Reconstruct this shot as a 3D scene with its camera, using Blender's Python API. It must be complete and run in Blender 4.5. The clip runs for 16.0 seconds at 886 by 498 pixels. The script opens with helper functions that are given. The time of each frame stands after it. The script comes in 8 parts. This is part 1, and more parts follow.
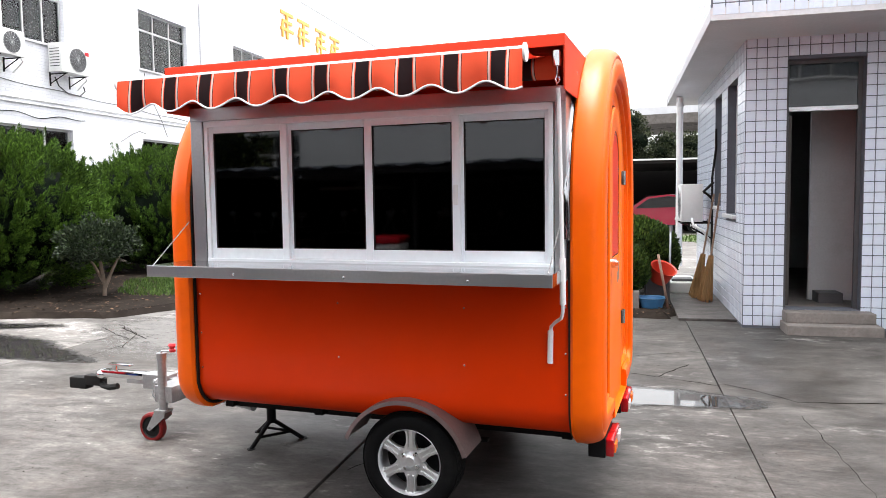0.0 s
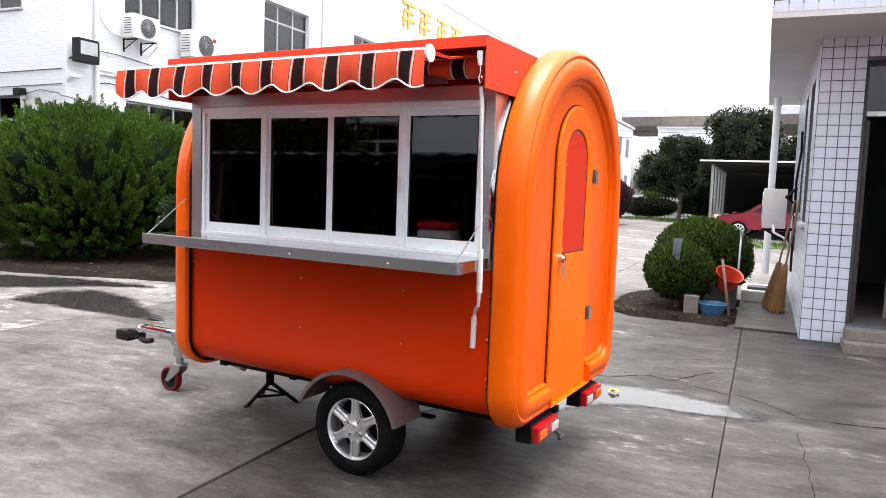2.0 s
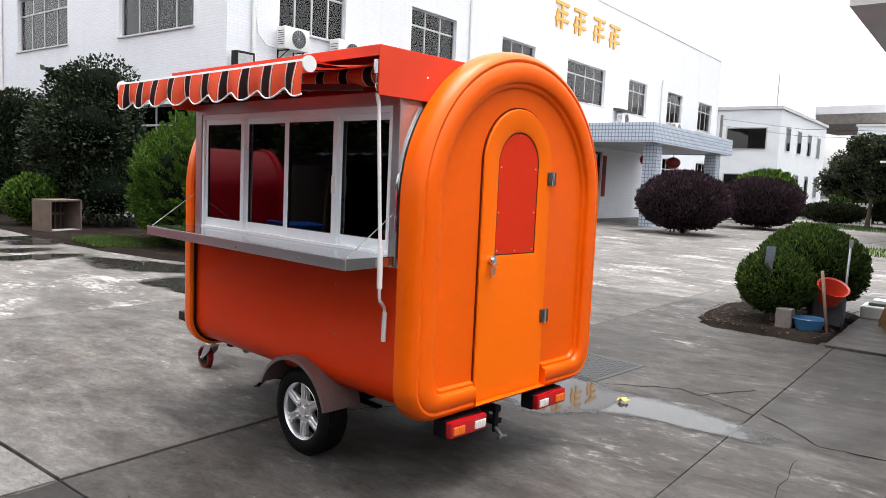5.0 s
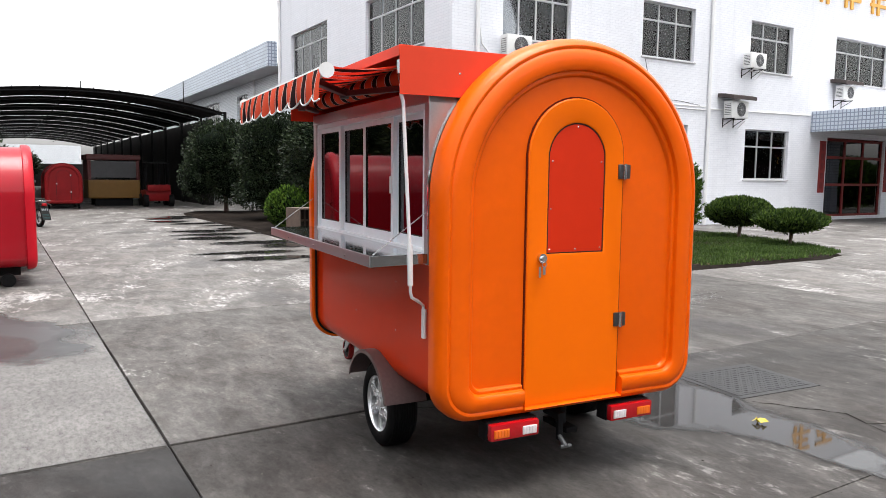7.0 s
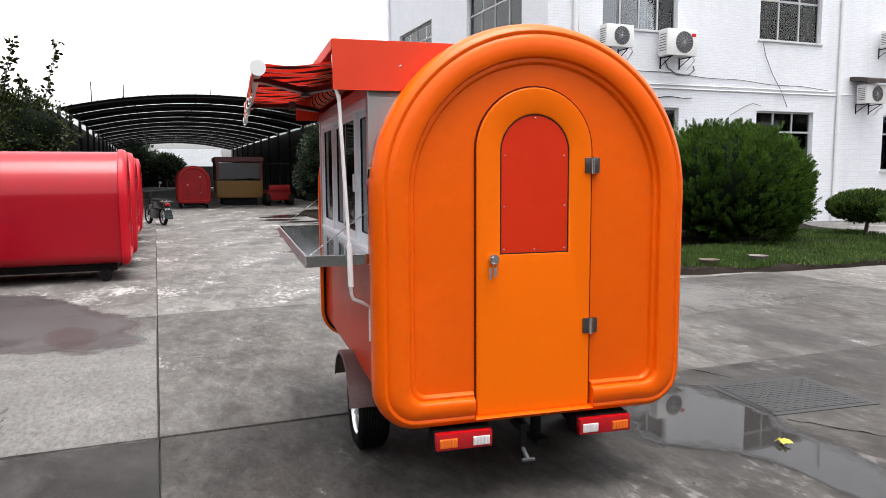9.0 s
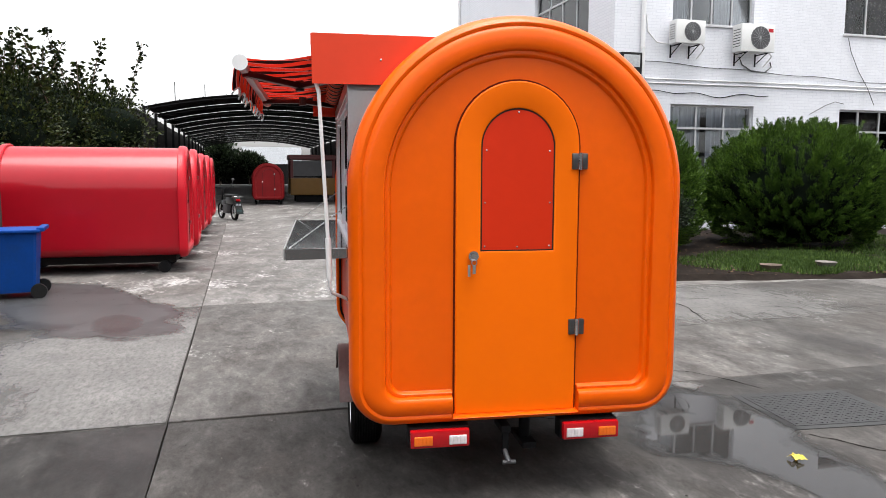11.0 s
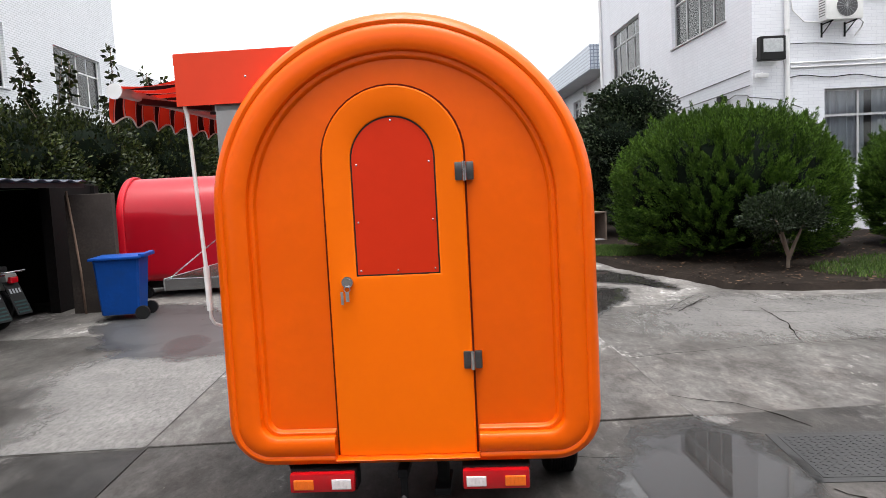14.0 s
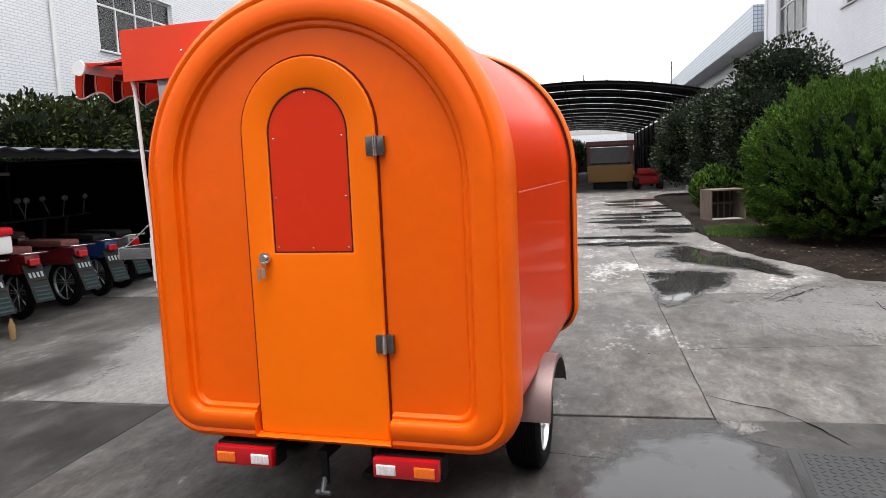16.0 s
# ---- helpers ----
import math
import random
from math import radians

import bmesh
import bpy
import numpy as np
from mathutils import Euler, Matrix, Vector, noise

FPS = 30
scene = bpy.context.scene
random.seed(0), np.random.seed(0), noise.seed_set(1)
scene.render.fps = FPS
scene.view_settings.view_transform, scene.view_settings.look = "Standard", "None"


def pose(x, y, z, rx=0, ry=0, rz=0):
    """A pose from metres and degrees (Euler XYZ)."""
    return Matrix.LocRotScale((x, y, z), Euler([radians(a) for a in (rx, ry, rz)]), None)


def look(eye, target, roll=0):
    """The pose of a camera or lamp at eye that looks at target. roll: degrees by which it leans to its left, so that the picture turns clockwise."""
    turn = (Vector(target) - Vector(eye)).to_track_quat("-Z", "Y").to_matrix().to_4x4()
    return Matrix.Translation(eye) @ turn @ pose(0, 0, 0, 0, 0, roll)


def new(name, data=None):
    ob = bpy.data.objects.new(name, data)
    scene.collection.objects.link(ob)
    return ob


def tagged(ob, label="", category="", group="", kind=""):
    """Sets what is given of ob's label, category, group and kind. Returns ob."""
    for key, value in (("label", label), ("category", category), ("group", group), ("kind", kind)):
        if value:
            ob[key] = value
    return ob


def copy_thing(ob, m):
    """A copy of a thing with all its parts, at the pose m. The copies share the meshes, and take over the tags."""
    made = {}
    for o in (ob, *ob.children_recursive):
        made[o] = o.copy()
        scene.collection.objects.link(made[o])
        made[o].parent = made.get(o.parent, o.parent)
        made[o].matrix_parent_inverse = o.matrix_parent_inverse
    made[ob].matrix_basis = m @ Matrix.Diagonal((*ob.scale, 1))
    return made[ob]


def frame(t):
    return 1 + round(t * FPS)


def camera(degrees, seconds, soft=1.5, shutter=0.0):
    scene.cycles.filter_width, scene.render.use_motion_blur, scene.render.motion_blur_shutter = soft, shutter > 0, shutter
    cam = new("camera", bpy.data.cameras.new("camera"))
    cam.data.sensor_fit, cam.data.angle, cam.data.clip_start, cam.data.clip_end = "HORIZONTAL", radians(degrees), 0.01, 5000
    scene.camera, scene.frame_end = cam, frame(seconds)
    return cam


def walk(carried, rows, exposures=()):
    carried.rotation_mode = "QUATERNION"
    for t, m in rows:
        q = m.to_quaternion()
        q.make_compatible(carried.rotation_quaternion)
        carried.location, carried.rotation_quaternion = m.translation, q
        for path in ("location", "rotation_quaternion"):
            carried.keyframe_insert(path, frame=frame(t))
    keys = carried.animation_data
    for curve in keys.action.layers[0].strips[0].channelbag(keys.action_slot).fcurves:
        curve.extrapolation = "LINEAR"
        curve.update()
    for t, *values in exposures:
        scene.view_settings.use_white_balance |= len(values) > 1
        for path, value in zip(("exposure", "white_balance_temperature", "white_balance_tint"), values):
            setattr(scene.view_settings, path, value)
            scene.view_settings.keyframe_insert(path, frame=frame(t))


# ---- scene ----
cam = camera(63.0, 16.0, soft=0.3)
PATH = [
    (0, (0.05, 0.001, 1.478), (-0.381, 1.744, 1.348), -0.8),
    (0.5, (0.278, 0.005, 1.488), (-0.181, 1.739, 1.333), 0.2),
    (1, (0.478, 0.071, 1.454), (-0.056, 1.785, 1.309), 2.2),
    (1.5, (0.689, 0.088, 1.488), (0.022, 1.755, 1.364), 0.7),
    (2, (0.917, 0.071, 1.485), (0.194, 1.711, 1.328), 2.1),
    (2.5, (1.06, 0.13, 1.474), (0.414, 1.799, 1.287), 0.3),
    (3, (1.211, 0.184, 1.464), (0.407, 1.787, 1.331), 1.1),
    (3.2, (1.271, 0.209, 1.471), (0.394, 1.776, 1.337), 1.2),
    (5.3, (2.164, 0.666, 1.541), (1.007, 2.034, 1.371), 1.8),
    (5.5, (2.254, 0.743, 1.532), (1.018, 2.044, 1.381), 0.4),
    (6, (2.482, 0.923, 1.537), (1.112, 2.079, 1.368), 1.6),
    (6.5, (2.622, 1.133, 1.508), (1.16, 2.164, 1.306), 0.7),
    (7, (2.699, 1.362, 1.534), (1.175, 2.303, 1.353), 0.6),
    (7.5, (2.843, 1.596, 1.52), (1.25, 2.406, 1.31), 1.2),
    (8, (2.941, 1.779, 1.52), (1.337, 2.57, 1.32), 0.3),
    (8.5, (2.92, 1.983, 1.519), (1.284, 2.708, 1.319), 3.1),
    (9, (2.943, 2.174, 1.535), (1.279, 2.832, 1.346), -0.3),
    (9.5, (3.024, 2.345, 1.526), (1.334, 2.93, 1.329), 2.3),
    (10, (3.09, 2.43, 1.523), (1.37, 2.925, 1.326), 0.3),
    (10.2, (3.087, 2.45, 1.522), (1.366, 2.939, 1.329), 0.2),
    (12.3, (2.985, 3.106, 1.503), (1.223, 3.425, 1.315), -0.4),
    (12.5, (2.994, 3.207, 1.521), (1.22, 3.449, 1.339), -1.0),
    (13, (2.968, 3.406, 1.505), (1.194, 3.641, 1.318), -2.0),
    (13.5, (2.894, 3.631, 1.51), (1.112, 3.795, 1.313), -1.3),
    (14, (2.907, 3.888, 1.508), (1.114, 3.937, 1.353), -2.9),
    (14.5, (2.924, 4.166, 1.522), (1.134, 4.134, 1.333), -2.6),
    (15, (2.833, 4.394, 1.504), (1.05, 4.242, 1.308), -3.9),
    (15.1, (2.816, 4.447, 1.504), (1.043, 4.196, 1.316), -4.2),
    (15.5, (2.722, 4.631, 1.526), (0.949, 4.388, 1.333), -5.0),
    (16, (2.671, 4.831, 1.479), (0.918, 4.479, 1.274), -2.4),
]
walk(cam, [(t, look(eye, target, roll)) for t, eye, target, roll in PATH], [(0.0, 2.2), (2.0, 2.1), (3.2, 1.8), (5.5, 1.65), (9.0, 1.5), (16.0, 1.5)])

# ---------- light ----------
world = bpy.data.worlds.new("overcast_sky")
world.use_nodes = True
scene.world = world
wn, wl = world.node_tree.nodes, world.node_tree.links
sky = wn.new("ShaderNodeTexSky")
sky.sky_type, sky.sun_disc = "NISHITA", False
sky.sun_elevation, sky.sun_rotation = radians(84), radians(72)
sky.air_density, sky.dust_density, sky.ozone_density = 1.0, 4.0, 1.0
pale = wn.new("ShaderNodeHueSaturation")
pale.inputs["Saturation"].default_value = 0.12
wl.new(sky.outputs[0], pale.inputs["Color"])
wl.new(pale.outputs[0], wn["Background"].inputs["Color"])
wn["Background"].inputs["Strength"].default_value = 0.15

sun = new("sun", bpy.data.lights.new("sun", "SUN"))
sun.data.energy, sun.data.angle, sun.data.color = 0.9, radians(40), (1.0, 0.98, 0.95)
sun.matrix_world = look((3, 1, 30), (0, 0, 0))

# ---------- mesh helpers ----------
def box(bm, x0, y0, z0, x1, y1, z1, bevel=0.0, m=None):
    """A box between two corners, with its edges rounded by bevel."""
    g = bmesh.ops.create_cube(bm, size=1.0)
    vs = g["verts"]
    for v in vs:
        v.co = Vector(((x0 + x1) / 2 + v.co.x * abs(x1 - x0), (y0 + y1) / 2 + v.co.y * abs(y1 - y0), (z0 + z1) / 2 + v.co.z * abs(z1 - z0)))
    if bevel:
        es = list({e for v in vs for e in v.link_edges})
        r = bmesh.ops.bevel(bm, geom=es, offset=bevel, segments=2, affect="EDGES", profile=0.6)
        vs = list({v for f in r["faces"] for v in f.verts})
    if m is not None:
        bmesh.ops.transform(bm, matrix=m, verts=vs)
    return bm


def rod(bm, a, b, r, r2=None, seg=12, caps=True):
    """A round bar from a to b."""
    a, b = Vector(a), Vector(b)
    d = b - a
    m = Matrix.Translation((a + b) / 2) @ d.to_track_quat("Z", "Y").to_matrix().to_4x4()
    bmesh.ops.create_cone(bm, cap_ends=caps, segments=seg, radius1=r, radius2=r if r2 is None else r2, depth=d.length, matrix=m)
    return bm


def ball(bm, c, r, sx=1, sy=1, sz=1, u=16, v=10):
    bmesh.ops.create_uvsphere(bm, u_segments=u, v_segments=v, radius=r, matrix=Matrix.Translation(c) @ Matrix.Diagonal((sx, sy, sz, 1)))
    return bm


def rings(bm, loops, closed=True, cap0=False, cap1=False, smooth=True):
    """Skin a row of point loops of equal length."""
    vs = [[bm.verts.new(p) for p in loop] for loop in loops]
    n = len(loops[0])
    for a, b in zip(vs, vs[1:]):
        for i in range(n if closed else n - 1):
            j = (i + 1) % n
            f = bm.faces.new((a[i], a[j], b[j], b[i]))
            f.smooth = smooth
    if cap0:
        bm.faces.new(vs[0][::-1])
    if cap1:
        bm.faces.new(vs[-1])
    return bm


def tube(bm, path, r, seg=8, caps=True):
    """A round tube along a path of points."""
    pts = [Vector(p) for p in path]
    loops, up = [], None
    for i, p in enumerate(pts):
        d = (pts[min(i + 1, len(pts) - 1)] - pts[max(i - 1, 0)]).normalized()
        if up is None:
            up = d.orthogonal().normalized()
        up = (up - d * up.dot(d)).normalized()
        side = d.cross(up)
        loops.append([p + (up * math.cos(2 * math.pi * k / seg) + side * math.sin(2 * math.pi * k / seg)) * r for k in range(seg)])
    return rings(bm, loops, True, caps, caps)


def prism(bm, poly, m, depth):
    """A flat polygon in the plane's x, y, thickened along its z, placed by m."""
    a = [bm.verts.new(m @ Vector((x, y, 0))) for x, y in poly]
    b = [bm.verts.new(m @ Vector((x, y, depth))) for x, y in poly]
    bm.faces.new(a[::-1])
    bm.faces.new(b)
    n = len(a)
    for i in range(n):
        bm.faces.new((a[i], a[(i + 1) % n], b[(i + 1) % n], b[i]))
    return bm


def lathe(bm, profile, m, seg=32, closed=False):
    """Turn (radius, height) points round the z axis of m."""
    loops = [[m @ Vector((r * math.cos(2 * math.pi * k / seg), r * math.sin(2 * math.pi * k / seg), h)) for k in range(seg)] for r, h in profile]
    if closed:
        loops.append(loops[0])
    return rings(bm, loops, True)


def mesh_of(name, bm, material, smooth=False):
    bmesh.ops.recalc_face_normals(bm, faces=bm.faces)
    me = bpy.data.meshes.new(name)
    bm.to_mesh(me)
    bm.free()
    me.materials.append(material)
    if smooth:
        me.polygons.foreach_set("use_smooth", [True] * len(me.polygons))
        me.set_sharp_from_angle(angle=radians(35))
    return me


def part(name, bm, material, parent=None, label="", smooth=False):
    """Link a bmesh as one mesh object, under a thing or a part."""
    ob = new(name, mesh_of(name, bm, material, smooth))
    if parent is not None:
        ob.parent = parent
    return tagged(ob, label)


def thing(name, m, label, category, group="", kind=""):
    ob = new(name)
    ob.empty_display_size = 0.1
    ob.matrix_basis = m
    return tagged(ob, label, category, group, kind)


def raw(name, verts, faces, material, parent=None, label="", smooth=False):
    me = bpy.data.meshes.new(name)
    me.from_pydata(verts, [], faces)
    me.materials.append(material)
    if smooth:
        me.polygons.foreach_set("use_smooth", [True] * len(me.polygons))
    ob = new(name, me)
    if parent is not None:
        ob.parent = parent
    return tagged(ob, label)


B = bmesh.new
I4 = Matrix.Identity(4)

# ---------- materials ----------
def shader(name):
    mt = bpy.data.materials.new(name)
    mt.use_nodes = True
    return mt, mt.node_tree.nodes, mt.node_tree.links, mt.node_tree.nodes["Principled BSDF"]


def ramp(nt, links, src, stops):
    r = nt.new("ShaderNodeValToRGB")
    while len(r.color_ramp.elements) < len(stops):
        r.color_ramp.elements.new(0.5)
    for e, (p, c) in zip(r.color_ramp.elements, stops):
        e.position, e.color = p, (*c, 1) if len(c) == 3 else c
    links.new(src, r.inputs[0])
    return r.outputs[0]


def noise_at(nt, links, scale, detail=4, coords="Object", rough=0.55, stretch=None, dist=0.0):
    tc = nt.new("ShaderNodeTexCoord")
    n = nt.new("ShaderNodeTexNoise")
    n.inputs["Scale"].default_value, n.inputs["Detail"].default_value = scale, detail
    n.inputs["Roughness"].default_value, n.inputs["Distortion"].default_value = rough, dist
    src = tc.outputs[coords]
    if stretch:
        mp = nt.new("ShaderNodeMapping")
        mp.inputs["Scale"].default_value = stretch
        links.new(src, mp.inputs[0])
        src = mp.outputs[0]
    links.new(src, n.inputs["Vector"])
    return n.outputs["Fac"]


def blend(nt, links, fac, a, b, mode="MIX"):
    m = nt.new("ShaderNodeMix")
    m.data_type, m.blend_type = "RGBA", mode
    if isinstance(fac, float):
        m.inputs[0].default_value = fac
    else:
        links.new(fac, m.inputs[0])
    for sock, v in ((m.inputs[6], a), (m.inputs[7], b)):
        if isinstance(v, tuple):
            sock.default_value = (*v, 1)
        else:
            links.new(v, sock)
    return m.outputs[2]


def bumped(nt, links, bsdf, height, strength, distance):
    b = nt.new("ShaderNodeBump")
    b.inputs["Strength"].default_value, b.inputs["Distance"].default_value = strength, distance
    links.new(height, b.inputs["Height"])
    links.new(b.outputs[0], bsdf.inputs["Normal"])


def paint(name, col, rough=0.5, metal=0.0, var=0.12, scale=3.0, fine=60.0, bump=0.15, dirt=None, dirt_amount=0.25, coat=0.0, spec=0.5):
    """A painted or plain surface: two scales of tone, a fine relief, uneven gloss, and dirt if given."""
    mt, nt, ln, bs = shader(name)
    big, small = noise_at(nt, ln, scale), noise_at(nt, ln, fine, 6)
    lo, hi = tuple(c * (1 - var) for c in col), tuple(min(1, c * (1 + var)) for c in col)
    c = ramp(nt, ln, big, [(0.3, lo), (0.7, hi)])
    c = blend(nt, ln, ramp(nt, ln, small, [(0.35, (0, 0, 0)), (0.75, (1, 1, 1))]), c, tuple(x * (1 - var * 0.8) for x in col))
    if dirt:
        d = noise_at(nt, ln, scale * 0.7, 8, rough=0.7)
        c = blend(nt, ln, ramp(nt, ln, d, [(0.5, (0, 0, 0)), (0.8, (dirt_amount,) * 3)]), c, dirt)
    ln.new(c, bs.inputs["Base Color"])
    r = nt.new("ShaderNodeMapRange")
    r.inputs["To Min"].default_value, r.inputs["To Max"].default_value = max(0.02, rough * 0.8), min(1, rough * 1.2)
    ln.new(big, r.inputs[0])
    ln.new(r.outputs[0], bs.inputs["Roughness"])
    bs.inputs["Metallic"].default_value, bs.inputs["Coat Weight"].default_value = metal, coat
    bs.inputs["Coat Roughness"].default_value = 0.08
    bs.inputs["Specular IOR Level"].default_value = spec
    if bump:
        bumped(nt, ln, bs, small, bump, 0.004)
    return mt


def glass(name, tint, ior=1.6):
    """A thin pane: lets tinted light through and mirrors by Fresnel."""
    mt = bpy.data.materials.new(name)
    mt.use_nodes = True
    nt, ln = mt.node_tree.nodes, mt.node_tree.links
    nt.remove(nt["Principled BSDF"])
    tr, gl, fr, mx = (nt.new("ShaderNode" + k) for k in ("BsdfTransparent", "BsdfGlossy", "Fresnel", "MixShader"))
    tr.inputs[0].default_value = (*tint, 1)
    gl.inputs["Roughness"].default_value = 0.03
    fr.inputs[0].default_value = ior
    ln.new(fr.outputs[0], mx.inputs[0])
    ln.new(tr.outputs[0], mx.inputs[1])
    ln.new(gl.outputs[0], mx.inputs[2])
    ln.new(mx.outputs[0], nt["Material Output"].inputs[0])
    n = noise_at(nt, ln, 1.2, 2)
    b = nt.new("ShaderNodeBump")
    b.inputs["Strength"].default_value, b.inputs["Distance"].default_value = 0.05, 0.02
    ln.new(n, b.inputs["Height"])
    ln.new(b.outputs[0], gl.inputs["Normal"])
    return mt


def leafy(name, dark, light, rough=0.6, trans=0.25):
    """Leaves: each island its own tone, a little light let through."""
    mt, nt, ln, bs = shader(name)
    g = nt.new("ShaderNodeNewGeometry")
    c = ramp(nt, ln, g.outputs["Random Per Island"], [(0.0, dark), (0.6, tuple(a * 0.7 + b * 0.3 for a, b in zip(dark, light))), (1.0, light)])
    c = blend(nt, ln, ramp(nt, ln, noise_at(nt, ln, 1.3), [(0.35, (0, 0, 0)), (0.7, (0.6, 0.6, 0.6))]), c, tuple(x * 0.6 for x in dark))
    ln.new(c, bs.inputs["Base Color"])
    bs.inputs["Roughness"].default_value = rough
    bs.inputs["Specular IOR Level"].default_value = 0.18
    t = nt.new("ShaderNodeBsdfTranslucent")
    ln.new(c, t.inputs[0])
    mx = nt.new("ShaderNodeMixShader")
    mx.inputs[0].default_value = trans
    ln.new(bs.outputs[0], mx.inputs[1])
    ln.new(t.outputs[0], mx.inputs[2])
    ln.new(mx.outputs[0], nt["Material Output"].inputs[0])
    return mt


def concrete_floor(name, tone=1.0, damp=0.46, pale=0.6, shine=0.2):
    """Worn yard concrete: warm grey with flaky brushing, pale scoured patches, and darker damp areas that also shine."""
    mt, nt, ln, bs = shader(name)
    info = nt.new("ShaderNodeObjectInfo")
    broad = noise_at(nt, ln, 0.42, 6, rough=0.6, dist=0.4)
    flake = noise_at(nt, ln, 7.0, 12, rough=0.74, stretch=(1.0, 1.9, 1.0), dist=0.25)
    fine = noise_at(nt, ln, 26.0, 10, rough=0.8, stretch=(1.0, 1.7, 1.0))
    patch = noise_at(nt, ln, 0.75, 14, rough=0.7, stretch=(1.0, 1.35, 1.0), dist=0.6)
    wet = noise_at(nt, ln, 0.33, 6, rough=0.58, dist=0.35)
    k = tone
    c = ramp(nt, ln, broad, [(0.3, (0.072 * k, 0.066 * k, 0.062 * k)), (0.5, (0.1 * k, 0.094 * k, 0.089 * k)), (0.7, (0.135 * k, 0.128 * k, 0.122 * k))])
    scour = nt.new("ShaderNodeMath")
    scour.operation = "MULTIPLY_ADD"
    ln.new(flake, scour.inputs[0])
    scour.inputs[1].default_value = 0.5
    ln.new(patch, scour.inputs[2])
    c = blend(nt, ln, ramp(nt, ln, scour.outputs[0], [(pale + 0.2, (0, 0, 0)), (pale + 0.27, (0.75, 0.75, 0.75)), (pale + 0.4, (0.95, 0.95, 0.95))]), c, tuple(v * max(k, 0.62) for v in (0.285, 0.275, 0.268)))
    soak = ramp(nt, ln, wet, [(damp, (0, 0, 0)), (damp + 0.13, (1, 1, 1))])
    c = blend(nt, ln, soak, c, blend(nt, ln, 1.0, c, (0.58, 0.57, 0.57), "MULTIPLY"))
    c = blend(nt, ln, 1.0, c, ramp(nt, ln, flake, [(0.34, (0.62, 0.61, 0.6)), (0.45, (0.9, 0.9, 0.9)), (0.53, (1.0, 1.0, 1.0)), (0.61, (1.25, 1.25, 1.24)), (0.7, (1.75, 1.75, 1.73))]), "MULTIPLY")
    c = blend(nt, ln, 1.0, c, ramp(nt, ln, fine, [(0.34, (0.55, 0.54, 0.53)), (0.45, (0.95, 0.95, 0.95)), (0.55, (1.03, 1.03, 1.03)), (0.68, (1.4, 1.39, 1.37))]), "MULTIPLY")
    drift = noise_at(nt, ln, 1.9, 8, rough=0.62, stretch=(1.0, 2.0, 1.0), dist=0.5)
    c = blend(nt, ln, 1.0, c, ramp(nt, ln, drift, [(0.32, (0.62, 0.6, 0.58)), (0.5, (1.0, 1.0, 1.0)), (0.68, (1.5, 1.5, 1.49))]), "MULTIPLY")
    rust = noise_at(nt, ln, 1.3, 9, rough=0.68)
    c = blend(nt, ln, ramp(nt, ln, rust, [(0.5, (0, 0, 0)), (0.68, (0.5, 0.5, 0.5))]), c, blend(nt, ln, 1.0, c, (0.82, 0.72, 0.66), "MULTIPLY"))
    pits = noise_at(nt, ln, 11.0, 5, rough=0.5, stretch=(1.0, 2.2, 1.0))
    c = blend(nt, ln, ramp(nt, ln, pits, [(0.25, (0.85, 0.85, 0.85)), (0.29, (0, 0, 0))]), c, (0.012, 0.011, 0.01))
    each = ramp(nt, ln, info.outputs["Random"], [(0, (0.84, 0.84, 0.84)), (1, (1.06, 1.06, 1.06))])
    c = blend(nt, ln, 1.0, c, each, "MULTIPLY")
    ln.new(c, bs.inputs["Base Color"])
    ln.new(ramp(nt, ln, wet, [(damp - 0.02, (0.68,) * 3), (damp + 0.16, (0.36,) * 3)]), bs.inputs["Roughness"])
    bs.inputs["Specular IOR Level"].default_value = shine
    bumped(nt, ln, bs, flake, 0.35, 0.008)
    return mt


